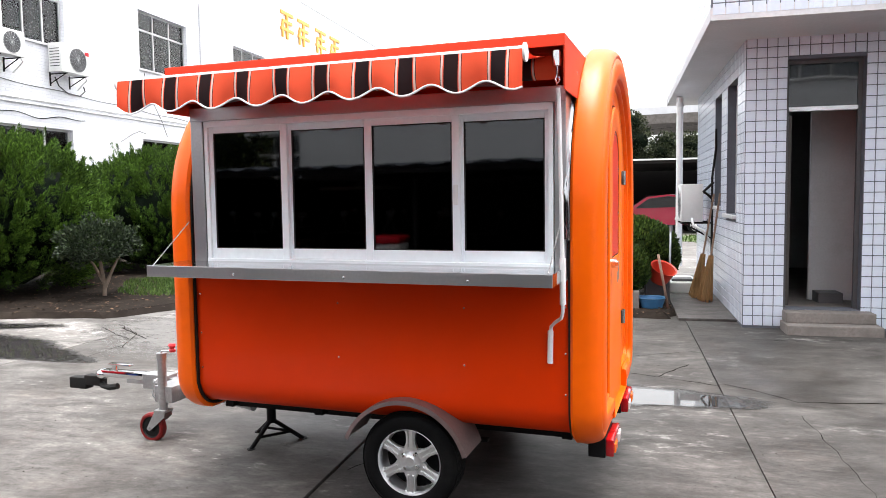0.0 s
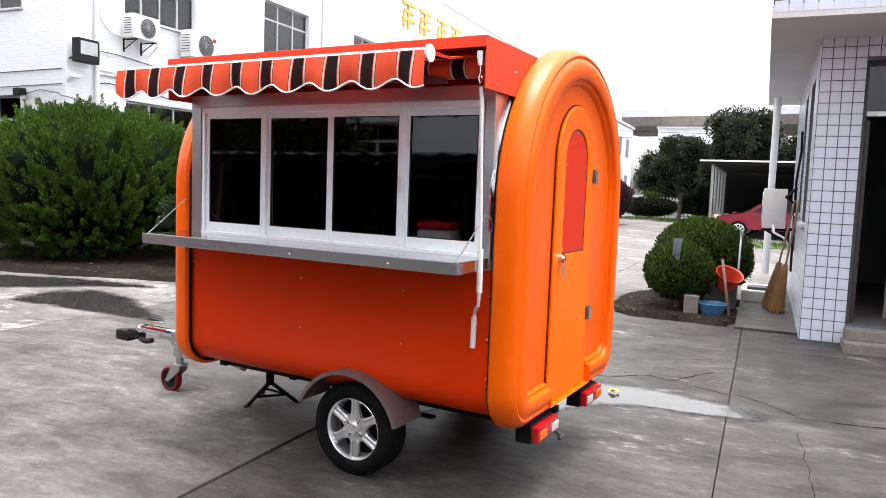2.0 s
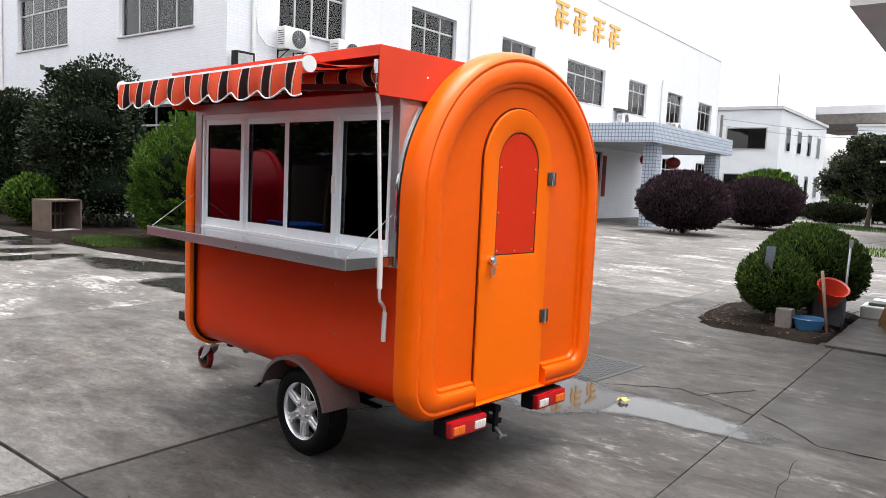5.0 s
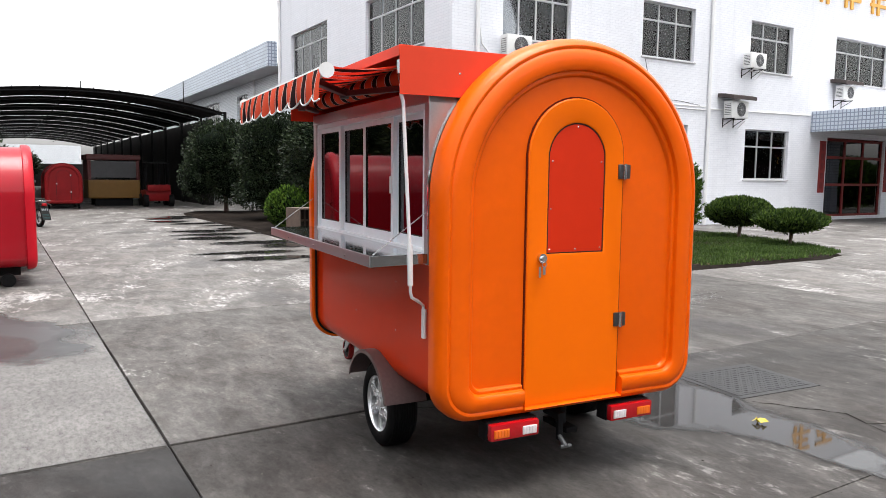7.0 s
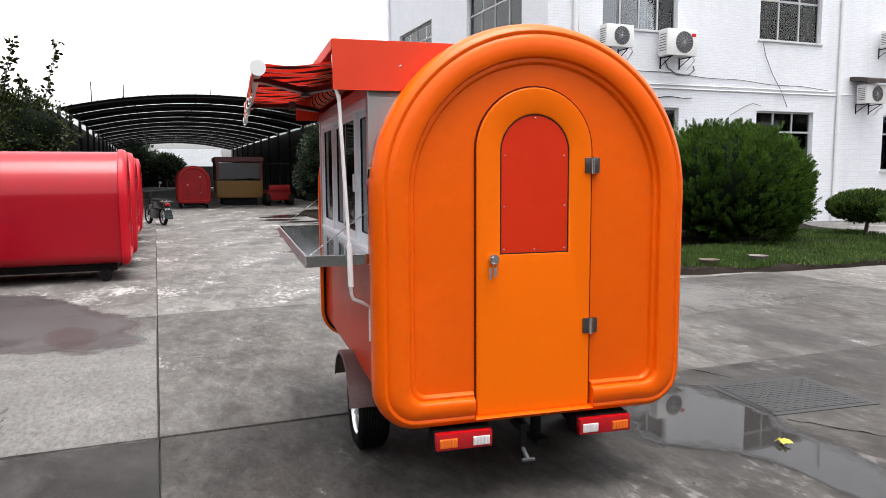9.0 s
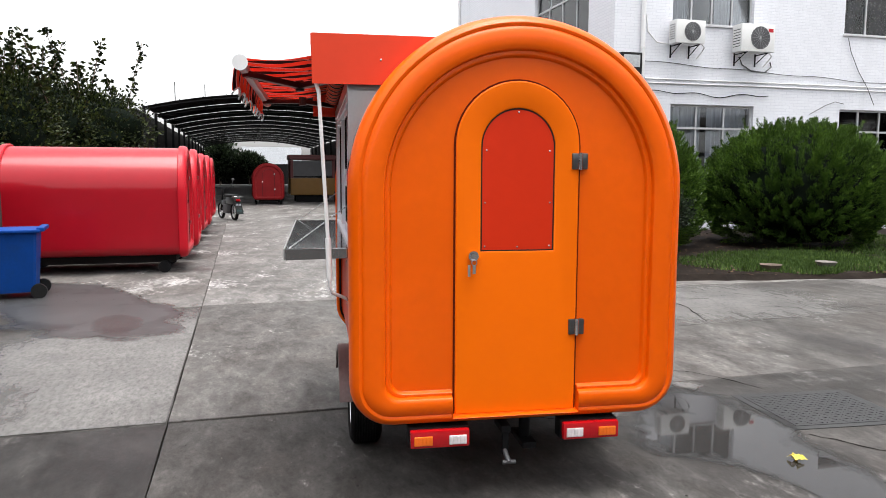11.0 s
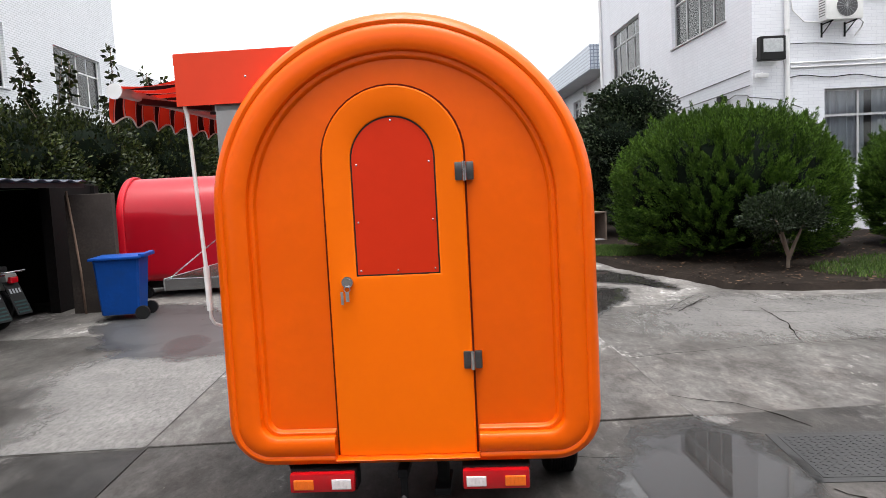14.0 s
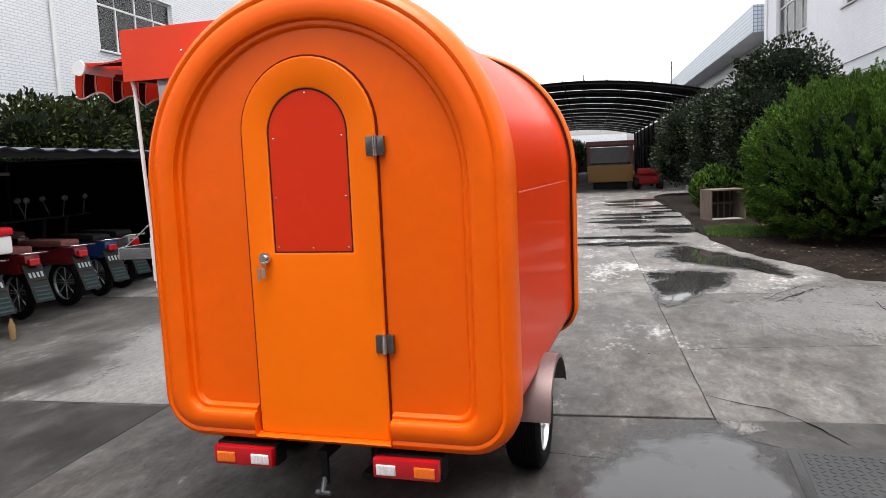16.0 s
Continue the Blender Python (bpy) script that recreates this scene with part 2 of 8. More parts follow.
def brick_paint(name, col, mortar, bw, bh, joint=0.012, rough=0.6, axis="x", strength=0.5, offset=0.5):
    """Painted or glazed wall tiles at a distance: a course pattern with relief."""
    mt, nt, ln, bs = shader(name)
    tc = nt.new("ShaderNodeTexCoord")
    sep, com = nt.new("ShaderNodeSeparateXYZ"), nt.new("ShaderNodeCombineXYZ")
    ln.new(tc.outputs["Object"], sep.inputs[0])
    add = nt.new("ShaderNodeMath")
    ln.new(sep.outputs[0], add.inputs[0])
    ln.new(sep.outputs[1], add.inputs[1])
    ln.new(add.outputs[0], com.inputs[0])
    ln.new(sep.outputs[2], com.inputs[1])
    br = nt.new("ShaderNodeTexBrick")
    br.offset = offset
    br.inputs["Scale"].default_value = 1.0
    br.inputs["Mortar Size"].default_value = joint
    br.inputs["Mortar Smooth"].default_value = 0.2
    br.inputs["Brick Width"].default_value, br.inputs["Row Height"].default_value = bw, bh
    br.inputs["Color1"].default_value = (*col, 1)
    br.inputs["Color2"].default_value = (*[c * 0.95 for c in col], 1)
    br.inputs["Mortar"].default_value = (*mortar, 1)
    ln.new(com.outputs[0], br.inputs["Vector"])
    big = noise_at(nt, ln, 0.5, 8, rough=0.65)
    c = blend(nt, ln, ramp(nt, ln, big, [(0.5, (0, 0, 0)), (0.75, (0.35, 0.35, 0.35))]), br.outputs["Color"], tuple(x * 0.8 for x in col))
    runs = noise_at(nt, ln, 1.0, 6, rough=0.6, stretch=(2.5, 2.5, 0.15))
    c = blend(nt, ln, ramp(nt, ln, runs, [(0.55, (0, 0, 0)), (0.8, (0.3, 0.3, 0.3))]), c, tuple(x * 0.62 for x in col))
    ln.new(c, bs.inputs["Base Color"])
    bs.inputs["Roughness"].default_value = rough
    inv = nt.new("ShaderNodeMath")
    inv.operation = "SUBTRACT"
    inv.inputs[0].default_value = 1.0
    ln.new(br.outputs["Fac"], inv.inputs[1])
    bumped(nt, ln, bs, inv.outputs[0], strength, 0.01)
    return mt


ORANGE = paint("orange_gelcoat", (0.86, 0.114, 0.0), 0.33, var=0.08, scale=2.2, fine=9, bump=0.03, coat=0.04, spec=0.24)
RED = paint("red_panel_paint", (0.74, 0.04, 0.0015), 0.4, var=0.05, scale=1.2, fine=5, bump=0.015, coat=0.18, spec=0.06)
SIGNRED = paint("red_sheet_paint", (0.72, 0.058, 0.022), 0.5, var=0.08, scale=1.4, fine=9, bump=0.06, spec=0.2)
# door orange made lighter than the caps, partly for how light falls there
DOORORANGE = paint("orange_door_gelcoat", (0.93, 0.155, 0.0), 0.4, var=0.04, scale=1.5, fine=7, bump=0.03, coat=0.06, spec=0.15)
INSERTRED = paint("red_door_sheet", (0.64, 0.03, 0.006), 0.45, var=0.06, scale=1.4, fine=9, bump=0.05, spec=0.15)
STEEL = paint("brushed_stainless", (0.5, 0.5, 0.51), 0.34, 0.9, var=0.1, scale=2.5, fine=90, bump=0.08)
SHELFSTEEL = paint("wet_polished_stainless", (0.4, 0.4, 0.41), 0.09, 0.95, var=0.15, scale=3, fine=40, bump=0.03)
ALU = paint("white_aluminium", (0.87, 0.92, 0.96), 0.38, 0.05, var=0.05, scale=2, fine=40, bump=0.04)
CHROME = paint("chrome", (0.75, 0.75, 0.76), 0.12, 1.0, var=0.04, bump=0.0)
GALV = paint("galvanised_steel", (0.45, 0.46, 0.47), 0.4, 0.85, var=0.2, scale=18, fine=70, bump=0.1)
BLACK = paint("black_rubber", (0.012, 0.012, 0.012), 0.6, var=0.2, scale=8, fine=80, bump=0.2, spec=0.2)
TYRE = paint("tyre_rubber", (0.006, 0.006, 0.0065), 0.6, var=0.2, scale=9, fine=120, bump=0.3, dirt=(0.03, 0.028, 0.026), dirt_amount=0.4, spec=0.12)
CHASSIS = paint("dark_chassis_paint", (0.009, 0.009, 0.01), 0.6, var=0.3, scale=6, fine=50, bump=0.2, spec=0.12)
FENDER = paint("dull_zinc_fender", (0.2, 0.145, 0.14), 0.42, 0.5, var=0.15, scale=4, fine=60, bump=0.1)
ALLOY = paint("silver_alloy", (0.86, 0.86, 0.87), 0.3, 0.85, var=0.06, scale=8, fine=60, bump=0.03)
WHITEP = paint("white_plastic", (0.78, 0.78, 0.78), 0.4, var=0.04, bump=0.03)
REDLENS = paint("red_lens", (0.42, 0.004, 0.008), 0.12, var=0.08, scale=20, fine=160, bump=0.1, coat=0.6)
AMBER = paint("amber_lens", (0.85, 0.16, 0.01), 0.14, var=0.1, scale=25, fine=160, bump=0.2, coat=0.6)
CLEARLENS = paint("clear_lens", (0.75, 0.68, 0.68), 0.15, var=0.2, scale=40, fine=160, bump=0.3, coat=0.6)
TINT = glass("tinted_window_glass", (0.1, 0.09, 0.095), 1.8)
PANE = glass("clear_window_glass", (0.82, 0.84, 0.86))
WALLWHITE = brick_paint("white_painted_brick", (0.74, 0.75, 0.79), (0.64, 0.65, 0.7), 0.24, 0.075, 0.007, 0.65, strength=0.3)
WALLWHITE2 = brick_paint("white_tiled_render", (0.76, 0.78, 0.81), (0.48, 0.5, 0.52), 0.24, 0.075, 0.008, 0.5)
TILEFAR = brick_paint("pale_blue_glazed_tiles", (0.5, 0.56, 0.64), (0.2, 0.23, 0.3), 0.14, 0.14, 0.02, 0.3, offset=0.0)
TILE = paint("pale_blue_glazed_tile", (0.62, 0.68, 0.78), 0.18, var=0.1, scale=3, fine=30, bump=0.03, dirt=(0.35, 0.36, 0.38), dirt_amount=0.3)
GROUT = paint("dark_grout", (0.11, 0.12, 0.145), 0.85, var=0.2, scale=5, fine=60, bump=0.3)
PLASTER = paint("grey_plaster", (0.5, 0.5, 0.51), 0.85, var=0.1, scale=1.5, fine=40, bump=0.3, dirt=(0.25, 0.24, 0.23), dirt_amount=0.5)
SOFFIT = paint("grey_soffit_paint", (0.56, 0.56, 0.58), 0.85, var=0.1, scale=1.0, fine=30, bump=0.2, dirt=(0.25, 0.25, 0.25), dirt_amount=0.4)
# plaster toned down to stand in for unlit rooms
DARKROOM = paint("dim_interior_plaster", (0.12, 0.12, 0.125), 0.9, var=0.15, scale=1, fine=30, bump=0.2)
WINFRAME = paint("grey_aluminium_frame", (0.46, 0.46, 0.47), 0.45, 0.3, var=0.1, bump=0.05)
CURTAIN = paint("pale_curtain", (0.74, 0.75, 0.78), 0.9, var=0.08, scale=2, fine=7, bump=0.0)
CONCRETE = concrete_floor("yard_concrete", 0.95, 0.48, 0.66)
# damp slabs; their tones are lowered further to deepen shade round the trailer
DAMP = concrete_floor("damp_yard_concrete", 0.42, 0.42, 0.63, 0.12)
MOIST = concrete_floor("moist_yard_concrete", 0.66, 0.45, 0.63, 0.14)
# darker concrete stands in for shade on the shed floor
SHEDSHADE = concrete_floor("shed_shade_concrete", 0.36, 0.38, 0.7, 0.15)
# paler tone stands in for sky glare on the wet far slabs
FARCONC = concrete_floor("glare_pale_concrete", 1.3, 0.5, 0.6, 0.35)
CONCWALL = paint("weathered_concrete", (0.2, 0.18, 0.165), 0.9, var=0.3, scale=2.5, fine=30, bump=0.5, dirt=(0.08, 0.07, 0.06), dirt_amount=0.8)
DIRT = paint("damp_soil", (0.014, 0.0105, 0.0085), 0.95, var=0.4, scale=2.2, fine=25, bump=0.9, dirt=(0.045, 0.036, 0.029), dirt_amount=0.6, spec=0.05)
ASPHALT = paint("distant_ground", (0.07, 0.068, 0.066), 0.9, var=0.25, scale=0.2, fine=8, bump=0.3)
BARK = paint("grey_bark", (0.17, 0.13, 0.1), 0.9, var=0.3, scale=9, fine=45, bump=0.8)
CONIFER = leafy("conifer_foliage", (0.01, 0.03, 0.005), (0.18, 0.32, 0.038), 0.7, 0.18)
BROADLEAF = leafy("evergreen_leaves", (0.006, 0.012, 0.006), (0.06, 0.085, 0.04), 0.42, 0.12)
YELLEAF = leafy("mixed_green_leaves", (0.005, 0.011, 0.004), (0.08, 0.1, 0.025), 0.45, 0.12)
PURPLE = leafy("dark_purple_leaves", (0.02, 0.012, 0.016), (0.07, 0.035, 0.045))
BOXWOOD = leafy("hedge_leaves", (0.015, 0.035, 0.008), (0.13, 0.2, 0.035))
GRASS = leafy("grass_blades", (0.035, 0.07, 0.015), (0.13, 0.2, 0.045))
CRIMSON = paint("crimson_gelcoat", (0.33, 0.002, 0.01), 0.4, var=0.07, scale=1.4, fine=6, bump=0.03, coat=0.4, spec=0.2)
REDTRIM = paint("bright_red_gelcoat", (0.46, 0.005, 0.015), 0.36, var=0.06, scale=1.4, fine=6, bump=0.05, coat=0.06, spec=0.25)
BLUEBIN = paint("blue_bin_plastic", (0.004, 0.05, 0.25), 0.5, var=0.12, scale=3, fine=30, bump=0.1, dirt=(0.02, 0.04, 0.1), dirt_amount=0.5, spec=0.12)
WOOD = paint("weathered_wood", (0.22, 0.14, 0.1), 0.85, var=0.3, scale=5, fine=40, bump=0.5)
ACWHITE = paint("white_enamel", (0.72, 0.72, 0.71), 0.4, var=0.05, scale=3, fine=40, bump=0.05, dirt=(0.4, 0.39, 0.36), dirt_amount=0.35)
DARKGREY = paint("dark_grey_plastic", (0.07, 0.07, 0.075), 0.5, var=0.15, scale=6, fine=50, bump=0.15)
PIPE = paint("white_pvc_pipe", (0.74, 0.74, 0.74), 0.45, var=0.06, scale=2, fine=30, bump=0.05, dirt=(0.4, 0.4, 0.4), dirt_amount=0.3)
GOLD = paint("gold_sign_letters", (0.75, 0.38, 0.06), 0.4, 0.2, var=0.1, bump=0.05)
# dark sheet, taken to near-black for shade below the canopy and trailers
DARKROOF = paint("shade_dark_sheet", (0.014, 0.012, 0.012), 0.8, var=0.25, scale=1, fine=15, bump=0.2, spec=0.15)


def strip_mat():
    """Clear corrugated plastic that lets the sky through."""
    mt = bpy.data.materials.new("clear_roof_plastic")
    mt.use_nodes = True
    nt, ln = mt.node_tree.nodes, mt.node_tree.links
    nt.remove(nt["Principled BSDF"])
    a, b, mx = nt.new("ShaderNodeBsdfTransparent"), nt.new("ShaderNodeBsdfTranslucent"), nt.new("ShaderNodeMixShader")
    a.inputs[0].default_value = (0.8, 0.82, 0.83, 1)
    ln.new(ramp(nt, ln, noise_at(nt, ln, 3), [(0.3, (0.6, 0.6, 0.6)), (0.7, (0.9, 0.9, 0.9))]), b.inputs[0])
    mx.inputs[0].default_value = 0.15
    ln.new(a.outputs[0], mx.inputs[1])
    ln.new(b.outputs[0], mx.inputs[2])
    ln.new(mx.outputs[0], nt["Material Output"].inputs[0])
    return mt


ROOFLIGHT = strip_mat()


def water_mat(name, tone, gloss=0.03, cover=1.0, scale=3.5, rough=0.65, grit=0.0):
    """Standing water that thins to a damp, uneven rim; the mesh carries how deep it stands."""
    mt, nt, ln, bs = shader(name)
    at = nt.new("ShaderNodeAttribute")
    at.attribute_name = "depth"
    n = noise_at(nt, ln, scale, 10, rough=rough, stretch=(1.0, 2.2, 1.0) if grit else None)
    add = nt.new("ShaderNodeMath")
    add.operation = "ADD"
    ln.new(at.outputs["Fac"], add.inputs[0])
    ln.new(n, add.inputs[1])
    col = ramp(nt, ln, noise_at(nt, ln, 2.0, 5), [(0.35, tuple(c * 0.7 for c in tone)), (0.7, tone)])
    if grit:
        g = noise_at(nt, ln, 14, 10, rough=0.8, stretch=(1.0, 2.0, 1.0))
        col = blend(nt, ln, ramp(nt, ln, g, [(0.4, (grit,) * 3), (0.56, (0, 0, 0))]), col, tuple(c * 0.3 for c in tone))
        bumped(nt, ln, bs, g, 0.4, 0.006)
    ln.new(col, bs.inputs["Base Color"])
    ln.new(ramp(nt, ln, add.outputs[0], [(0.72, (0.35,) * 3), (0.85, (gloss,) * 3)]), bs.inputs["Roughness"])
    bs.inputs["IOR"].default_value = 1.5
    bs.inputs["Specular IOR Level"].default_value = 0.15 if grit else 0.5
    tr, mx = nt.new("ShaderNodeBsdfTransparent"), nt.new("ShaderNodeMixShader")
    ln.new(ramp(nt, ln, add.outputs[0], [(0.5, (0,) * 3), (0.66, (0.6 * cover,) * 3), (0.9, (cover,) * 3)]), mx.inputs[0])
    ln.new(tr.outputs[0], mx.inputs[1])
    ln.new(bs.outputs[0], mx.inputs[2])
    ln.new(mx.outputs[0], nt["Material Output"].inputs[0])
    return mt


WATER = water_mat("standing_water", (0.035, 0.033, 0.032))
STAIN = water_mat("smooth_damp_film", (0.055, 0.055, 0.056), 0.45, 0.95, 2.0, 0.5)
REDPATCH = water_mat("faint_red_patch", (0.07, 0.03, 0.028), 0.4, 0.28)
WORN = water_mat("pale_scoured_concrete", (0.25, 0.24, 0.232), 0.7, 0.85, 3.2, 0.82, 0.6)



def awning_mat():
    """Orange canvas with black bands edged in white, along the thing's length."""
    mt, nt, ln, bs = shader("striped_awning_canvas")
    tc = nt.new("ShaderNodeTexCoord")
    sep = nt.new("ShaderNodeSeparateXYZ")
    ln.new(tc.outputs["Object"], sep.inputs[0])
    mod = nt.new("ShaderNodeMath")
    mod.operation = "WRAP"
    mod.inputs[1].default_value, mod.inputs[2].default_value = 0.178, 0.0
    shift = nt.new("ShaderNodeMath")
    shift.inputs[1].default_value = 0.084
    ln.new(sep.outputs[0], shift.inputs[0])
    ln.new(shift.outputs[0], mod.inputs[0])
    div = nt.new("ShaderNodeMath")
    div.operation = "DIVIDE"
    div.inputs[1].default_value = 0.178
    ln.new(mod.outputs[0], div.inputs[0])
    org, blk, wht = (0.9, 0.115, 0.05), (0.016, 0.009, 0.01), (0.75, 0.6, 0.54)
    r = nt.new("ShaderNodeValToRGB")
    r.color_ramp.interpolation = "CONSTANT"
    stops = [(0.0, org), (0.475, blk), (0.49, wht), (0.535, org), (0.555, blk), (0.86, org), (0.88, wht), (0.925, blk), (0.94, org)]
    while len(r.color_ramp.elements) < len(stops):
        r.color_ramp.elements.new(0.5)
    for e, (p, c) in zip(r.color_ramp.elements, stops):
        e.position, e.color = p, (*c, 1)
    ln.new(div.outputs[0], r.inputs[0])
    weave = noise_at(nt, ln, 140, 4)
    c = blend(nt, ln, ramp(nt, ln, noise_at(nt, ln, 4), [(0.4, (0, 0, 0)), (0.8, (0.25, 0.25, 0.25))]), r.outputs[0], (0.1, 0.02, 0.015))
    ln.new(c, bs.inputs["Base Color"])
    bs.inputs["Roughness"].default_value = 0.8
    bs.inputs["Specular IOR Level"].default_value = 0.1
    t = nt.new("ShaderNodeBsdfTranslucent")
    ln.new(blend(nt, ln, 1.0, c, (0.75, 0.12, 0.12), "MULTIPLY"), t.inputs[0])
    mx = nt.new("ShaderNodeMixShader")
    mx.inputs[0].default_value = 0.25
    ln.new(bs.outputs[0], mx.inputs[1])
    ln.new(t.outputs[0], mx.inputs[2])
    ln.new(mx.outputs[0], nt["Material Output"].inputs[0])
    bumped(nt, ln, bs, weave, 0.15, 0.002)
    return mt


AWNING = awning_mat()

# ---------- ground ----------
gb = B()
box(gb, -400, -300, -0.6, 300, 500, -0.035)
ground = tagged(part("ground", gb, ASPHALT), "grey yard ground under the concrete slabs", "ground", kind="structure")


def slab_mesh(w, d, rnd):
    """A concrete slab with slightly broken edges, its corner at the origin."""
    def side(a, b, n):
        return [Vector((a[0] + (b[0] - a[0]) * i / n + rnd.uniform(-0.003, 0.003), a[1] + (b[1] - a[1]) * i / n + rnd.uniform(-0.003, 0.003), 0)) for i in range(n)]
    c = [(0, 0), (w, 0), (w, d), (0, d)]
    top = [p for i in range(4) for p in side(c[i], c[(i + 1) % 4], 9)]
    bm = B()
    mid = Vector((w / 2, d / 2, 0))
    low = [Vector((p.x, p.y, -0.06)) for p in top]
    rim = [p + (mid - p).normalized() * 0.003 for p in top]
    rings(bm, [low, [p + Vector((0, 0, -0.004)) for p in top], rim], True, False, True, False)
    return mesh_of("concrete_slab", bm, CONCRETE)


XJ = [-46, -40, -34, -29, -24.5, -20.5, -16.7, -13.0, -9.2, -5.4, -1.46, 0.78, 4.6, 9.0, 14]
YJ = [-9.5, -5.5, -1.6, 2.13, 5.52, 10.9, 14.2, 17.9, 21.5, 26, 31, 36, 42, 50]
slab_rnd = random.Random(4)
for i, (xa, xb) in enumerate(zip(XJ, XJ[1:])):
    for j, (ya, yb) in enumerate(zip(YJ, YJ[1:])):
        if xa >= -1.46 and ya == 5.52:
            continue
        if xa >= -1.46 and yb == 5.52:
            yb = 10.9
        g = 0.0035 if xa >= 0.78 or xb == 0.78 else 0.0045
        up = 0.011 if 2.0 < ya < 5.0 and xb < -1.0 else 0.0
        me = slab_mesh(xb - xa - 2 * g, yb - ya - 2 * g, slab_rnd)
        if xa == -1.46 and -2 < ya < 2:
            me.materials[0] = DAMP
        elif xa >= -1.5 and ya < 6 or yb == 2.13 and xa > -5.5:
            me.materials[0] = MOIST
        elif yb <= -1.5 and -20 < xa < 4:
            me.materials[0] = SHEDSHADE
        elif ya > 10.5 and xa > -5.6 or xa < -9 and yb > 2:
            me.materials[0] = FARCONC
        s = new("concrete_slab", me)
        s.location = (xa + g, ya + g, up + slab_rnd.uniform(-0.003, 0.003))
        s.parent = ground


def blob(points, n=14, jitter=0.05, seed=1):
    """A rounded, uneven outline through a few corner points."""
    rnd = random.Random(seed)
    out, m = [], len(points)
    for i in range(m):
        p0, p1, p2, p3 = (Vector(points[(i + k) % m] + (0,)) for k in (-1, 0, 1, 2))
        for k in range(n):
            t = k / n
            p = 0.5 * (2 * p1 + (p2 - p0) * t + (2 * p0 - 5 * p1 + 4 * p2 - p3) * t * t + (3 * p1 - p0 - 3 * p2 + p3) * t ** 3)
            out.append((p.x + rnd.uniform(-jitter, jitter), p.y + rnd.uniform(-jitter, jitter)))
    return out


def sheet(name, outline, z, material, label, category, kind="structure", depth=1.0):
    """A thin lying film; the rim carries depth 0, the middle 1."""
    n = len(outline)
    cx, cy = sum(p[0] for p in outline) / n, sum(p[1] for p in outline) / n
    verts, faces, deep = [], [], []
    for k, d in ((1.12, 0.0), (1.0, 0.14), (0.88, 0.3), (0.7, 0.45), (0.4, 0.55)):
        verts += [(cx + (x - cx) * k, cy + (y - cy) * k, z) for x, y in outline]
        deep += [d * depth] * n
    verts.append((cx, cy, z))
    deep.append(0.6 * depth)
    for r in range(4):
        for i in range(n):
            j = (i + 1) % n
            faces.append((r * n + i, r * n + j, (r + 1) * n + j, (r + 1) * n + i))
    faces += [(4 * n + i, 4 * n + (i + 1) % n, 5 * n) for i in range(n)]
    ob = raw(name, verts, faces, material)
    ob.data.attributes.new("depth", "FLOAT", "POINT").data.foreach_set("value", deep)
    return tagged(ob, label, category, kind=kind)


sheet("puddle", blob([(-1.38, 5.36), (-0.85, 4.9), (-0.35, 4.72), (0.1, 5.12), (0.85, 5.2), (0.95, 5.4), (0.3, 5.62), (-0.25, 5.68), (-0.95, 5.72)], 8, 0.02), 0.006, WATER, "shallow rain puddle on the grey concrete", "puddle")
sheet("puddle", blob([(-6.95, 5.62), (-6.2, 5.57), (-4.8, 5.6), (-5.3, 6.0), (-6.1, 6.45), (-6.9, 6.5)], 8, 0.03, 2), 0.008, WATER, "dark rain puddle beside the slab joint", "puddle")
sheet("puddle", blob([(-9.8, 6.3), (-8.2, 5.95), (-6.9, 6.9), (-6.4, 7.2), (-7.6, 7.2), (-8.6, 6.9)], 8, 0.04, 3), 0.009, WATER, "thin puddle along the planted bed", "puddle")
pud = random.Random(31)
for k in range(13):
    cx, cy = -9.8 - k * 1.15 + pud.uniform(-0.3, 0.3), 6.5 + pud.uniform(-0.9, 0.9) - (0.3 if k < 3 else 0)
    lx, ly = pud.uniform(0.22, 0.5), pud.uniform(0.5, 1.15)
    sheet("puddle", blob([(cx - lx, cy - ly * 0.3), (cx - lx * 0.3, cy - ly), (cx + lx * 0.6, cy - ly * 0.8), (cx + lx, cy + ly * 0.2), (cx + lx * 0.2, cy + ly), (cx - lx * 0.7, cy + ly * 0.7)], 6, 0.05, 10 + k), 0.016 + 0.0007 * k, WATER, "thin rain puddle on worn concrete", "puddle")
sheet("puddle", blob([(-7.2, -0.4), (-5.2, 0.2), (-4.2, 0.9), (-4.0, 1.85), (-5.2, 1.8), (-6.4, 1.2), (-7.4, 0.6)], 8, 0.05, 5), 0.007,
      STAIN, "smooth dark damp film on the concrete", "stain")
sheet("puddle", blob([(-4.9, 1.15), (-4.3, 1.2), (-4.1, 1.5), (-4.5, 1.6), (-5.0, 1.45)], 6, 0.02, 6), 0.0085, REDPATCH, "faint reddish patch on the damp concrete", "stain")

def scoured(x0, x1, y0, y1, depth, z):
    """A pale patch that ends sharply where its slab ends and frays elsewhere."""
    nx, ny = 60, 36
    spots = [(x0 + (x1 - x0) * i / nx, y0 + (y1 - y0) * j / ny) for j in range(ny + 1) for i in range(nx + 1)]
    quads = [(j * (nx + 1) + i, j * (nx + 1) + i + 1, (j + 1) * (nx + 1) + i + 1, (j + 1) * (nx + 1) + i) for j in range(ny) for i in range(nx)]
    ob = raw("worn_patch", [(x, y, z) for x, y in spots], quads, WORN)
    ob.data.attributes.new("depth", "FLOAT", "POINT").data.foreach_set("value", [depth(x, y) for x, y in spots])
    return tagged(ob, "pale scoured patch worn into the concrete up to the slab joint", "worn patch", kind="structure")


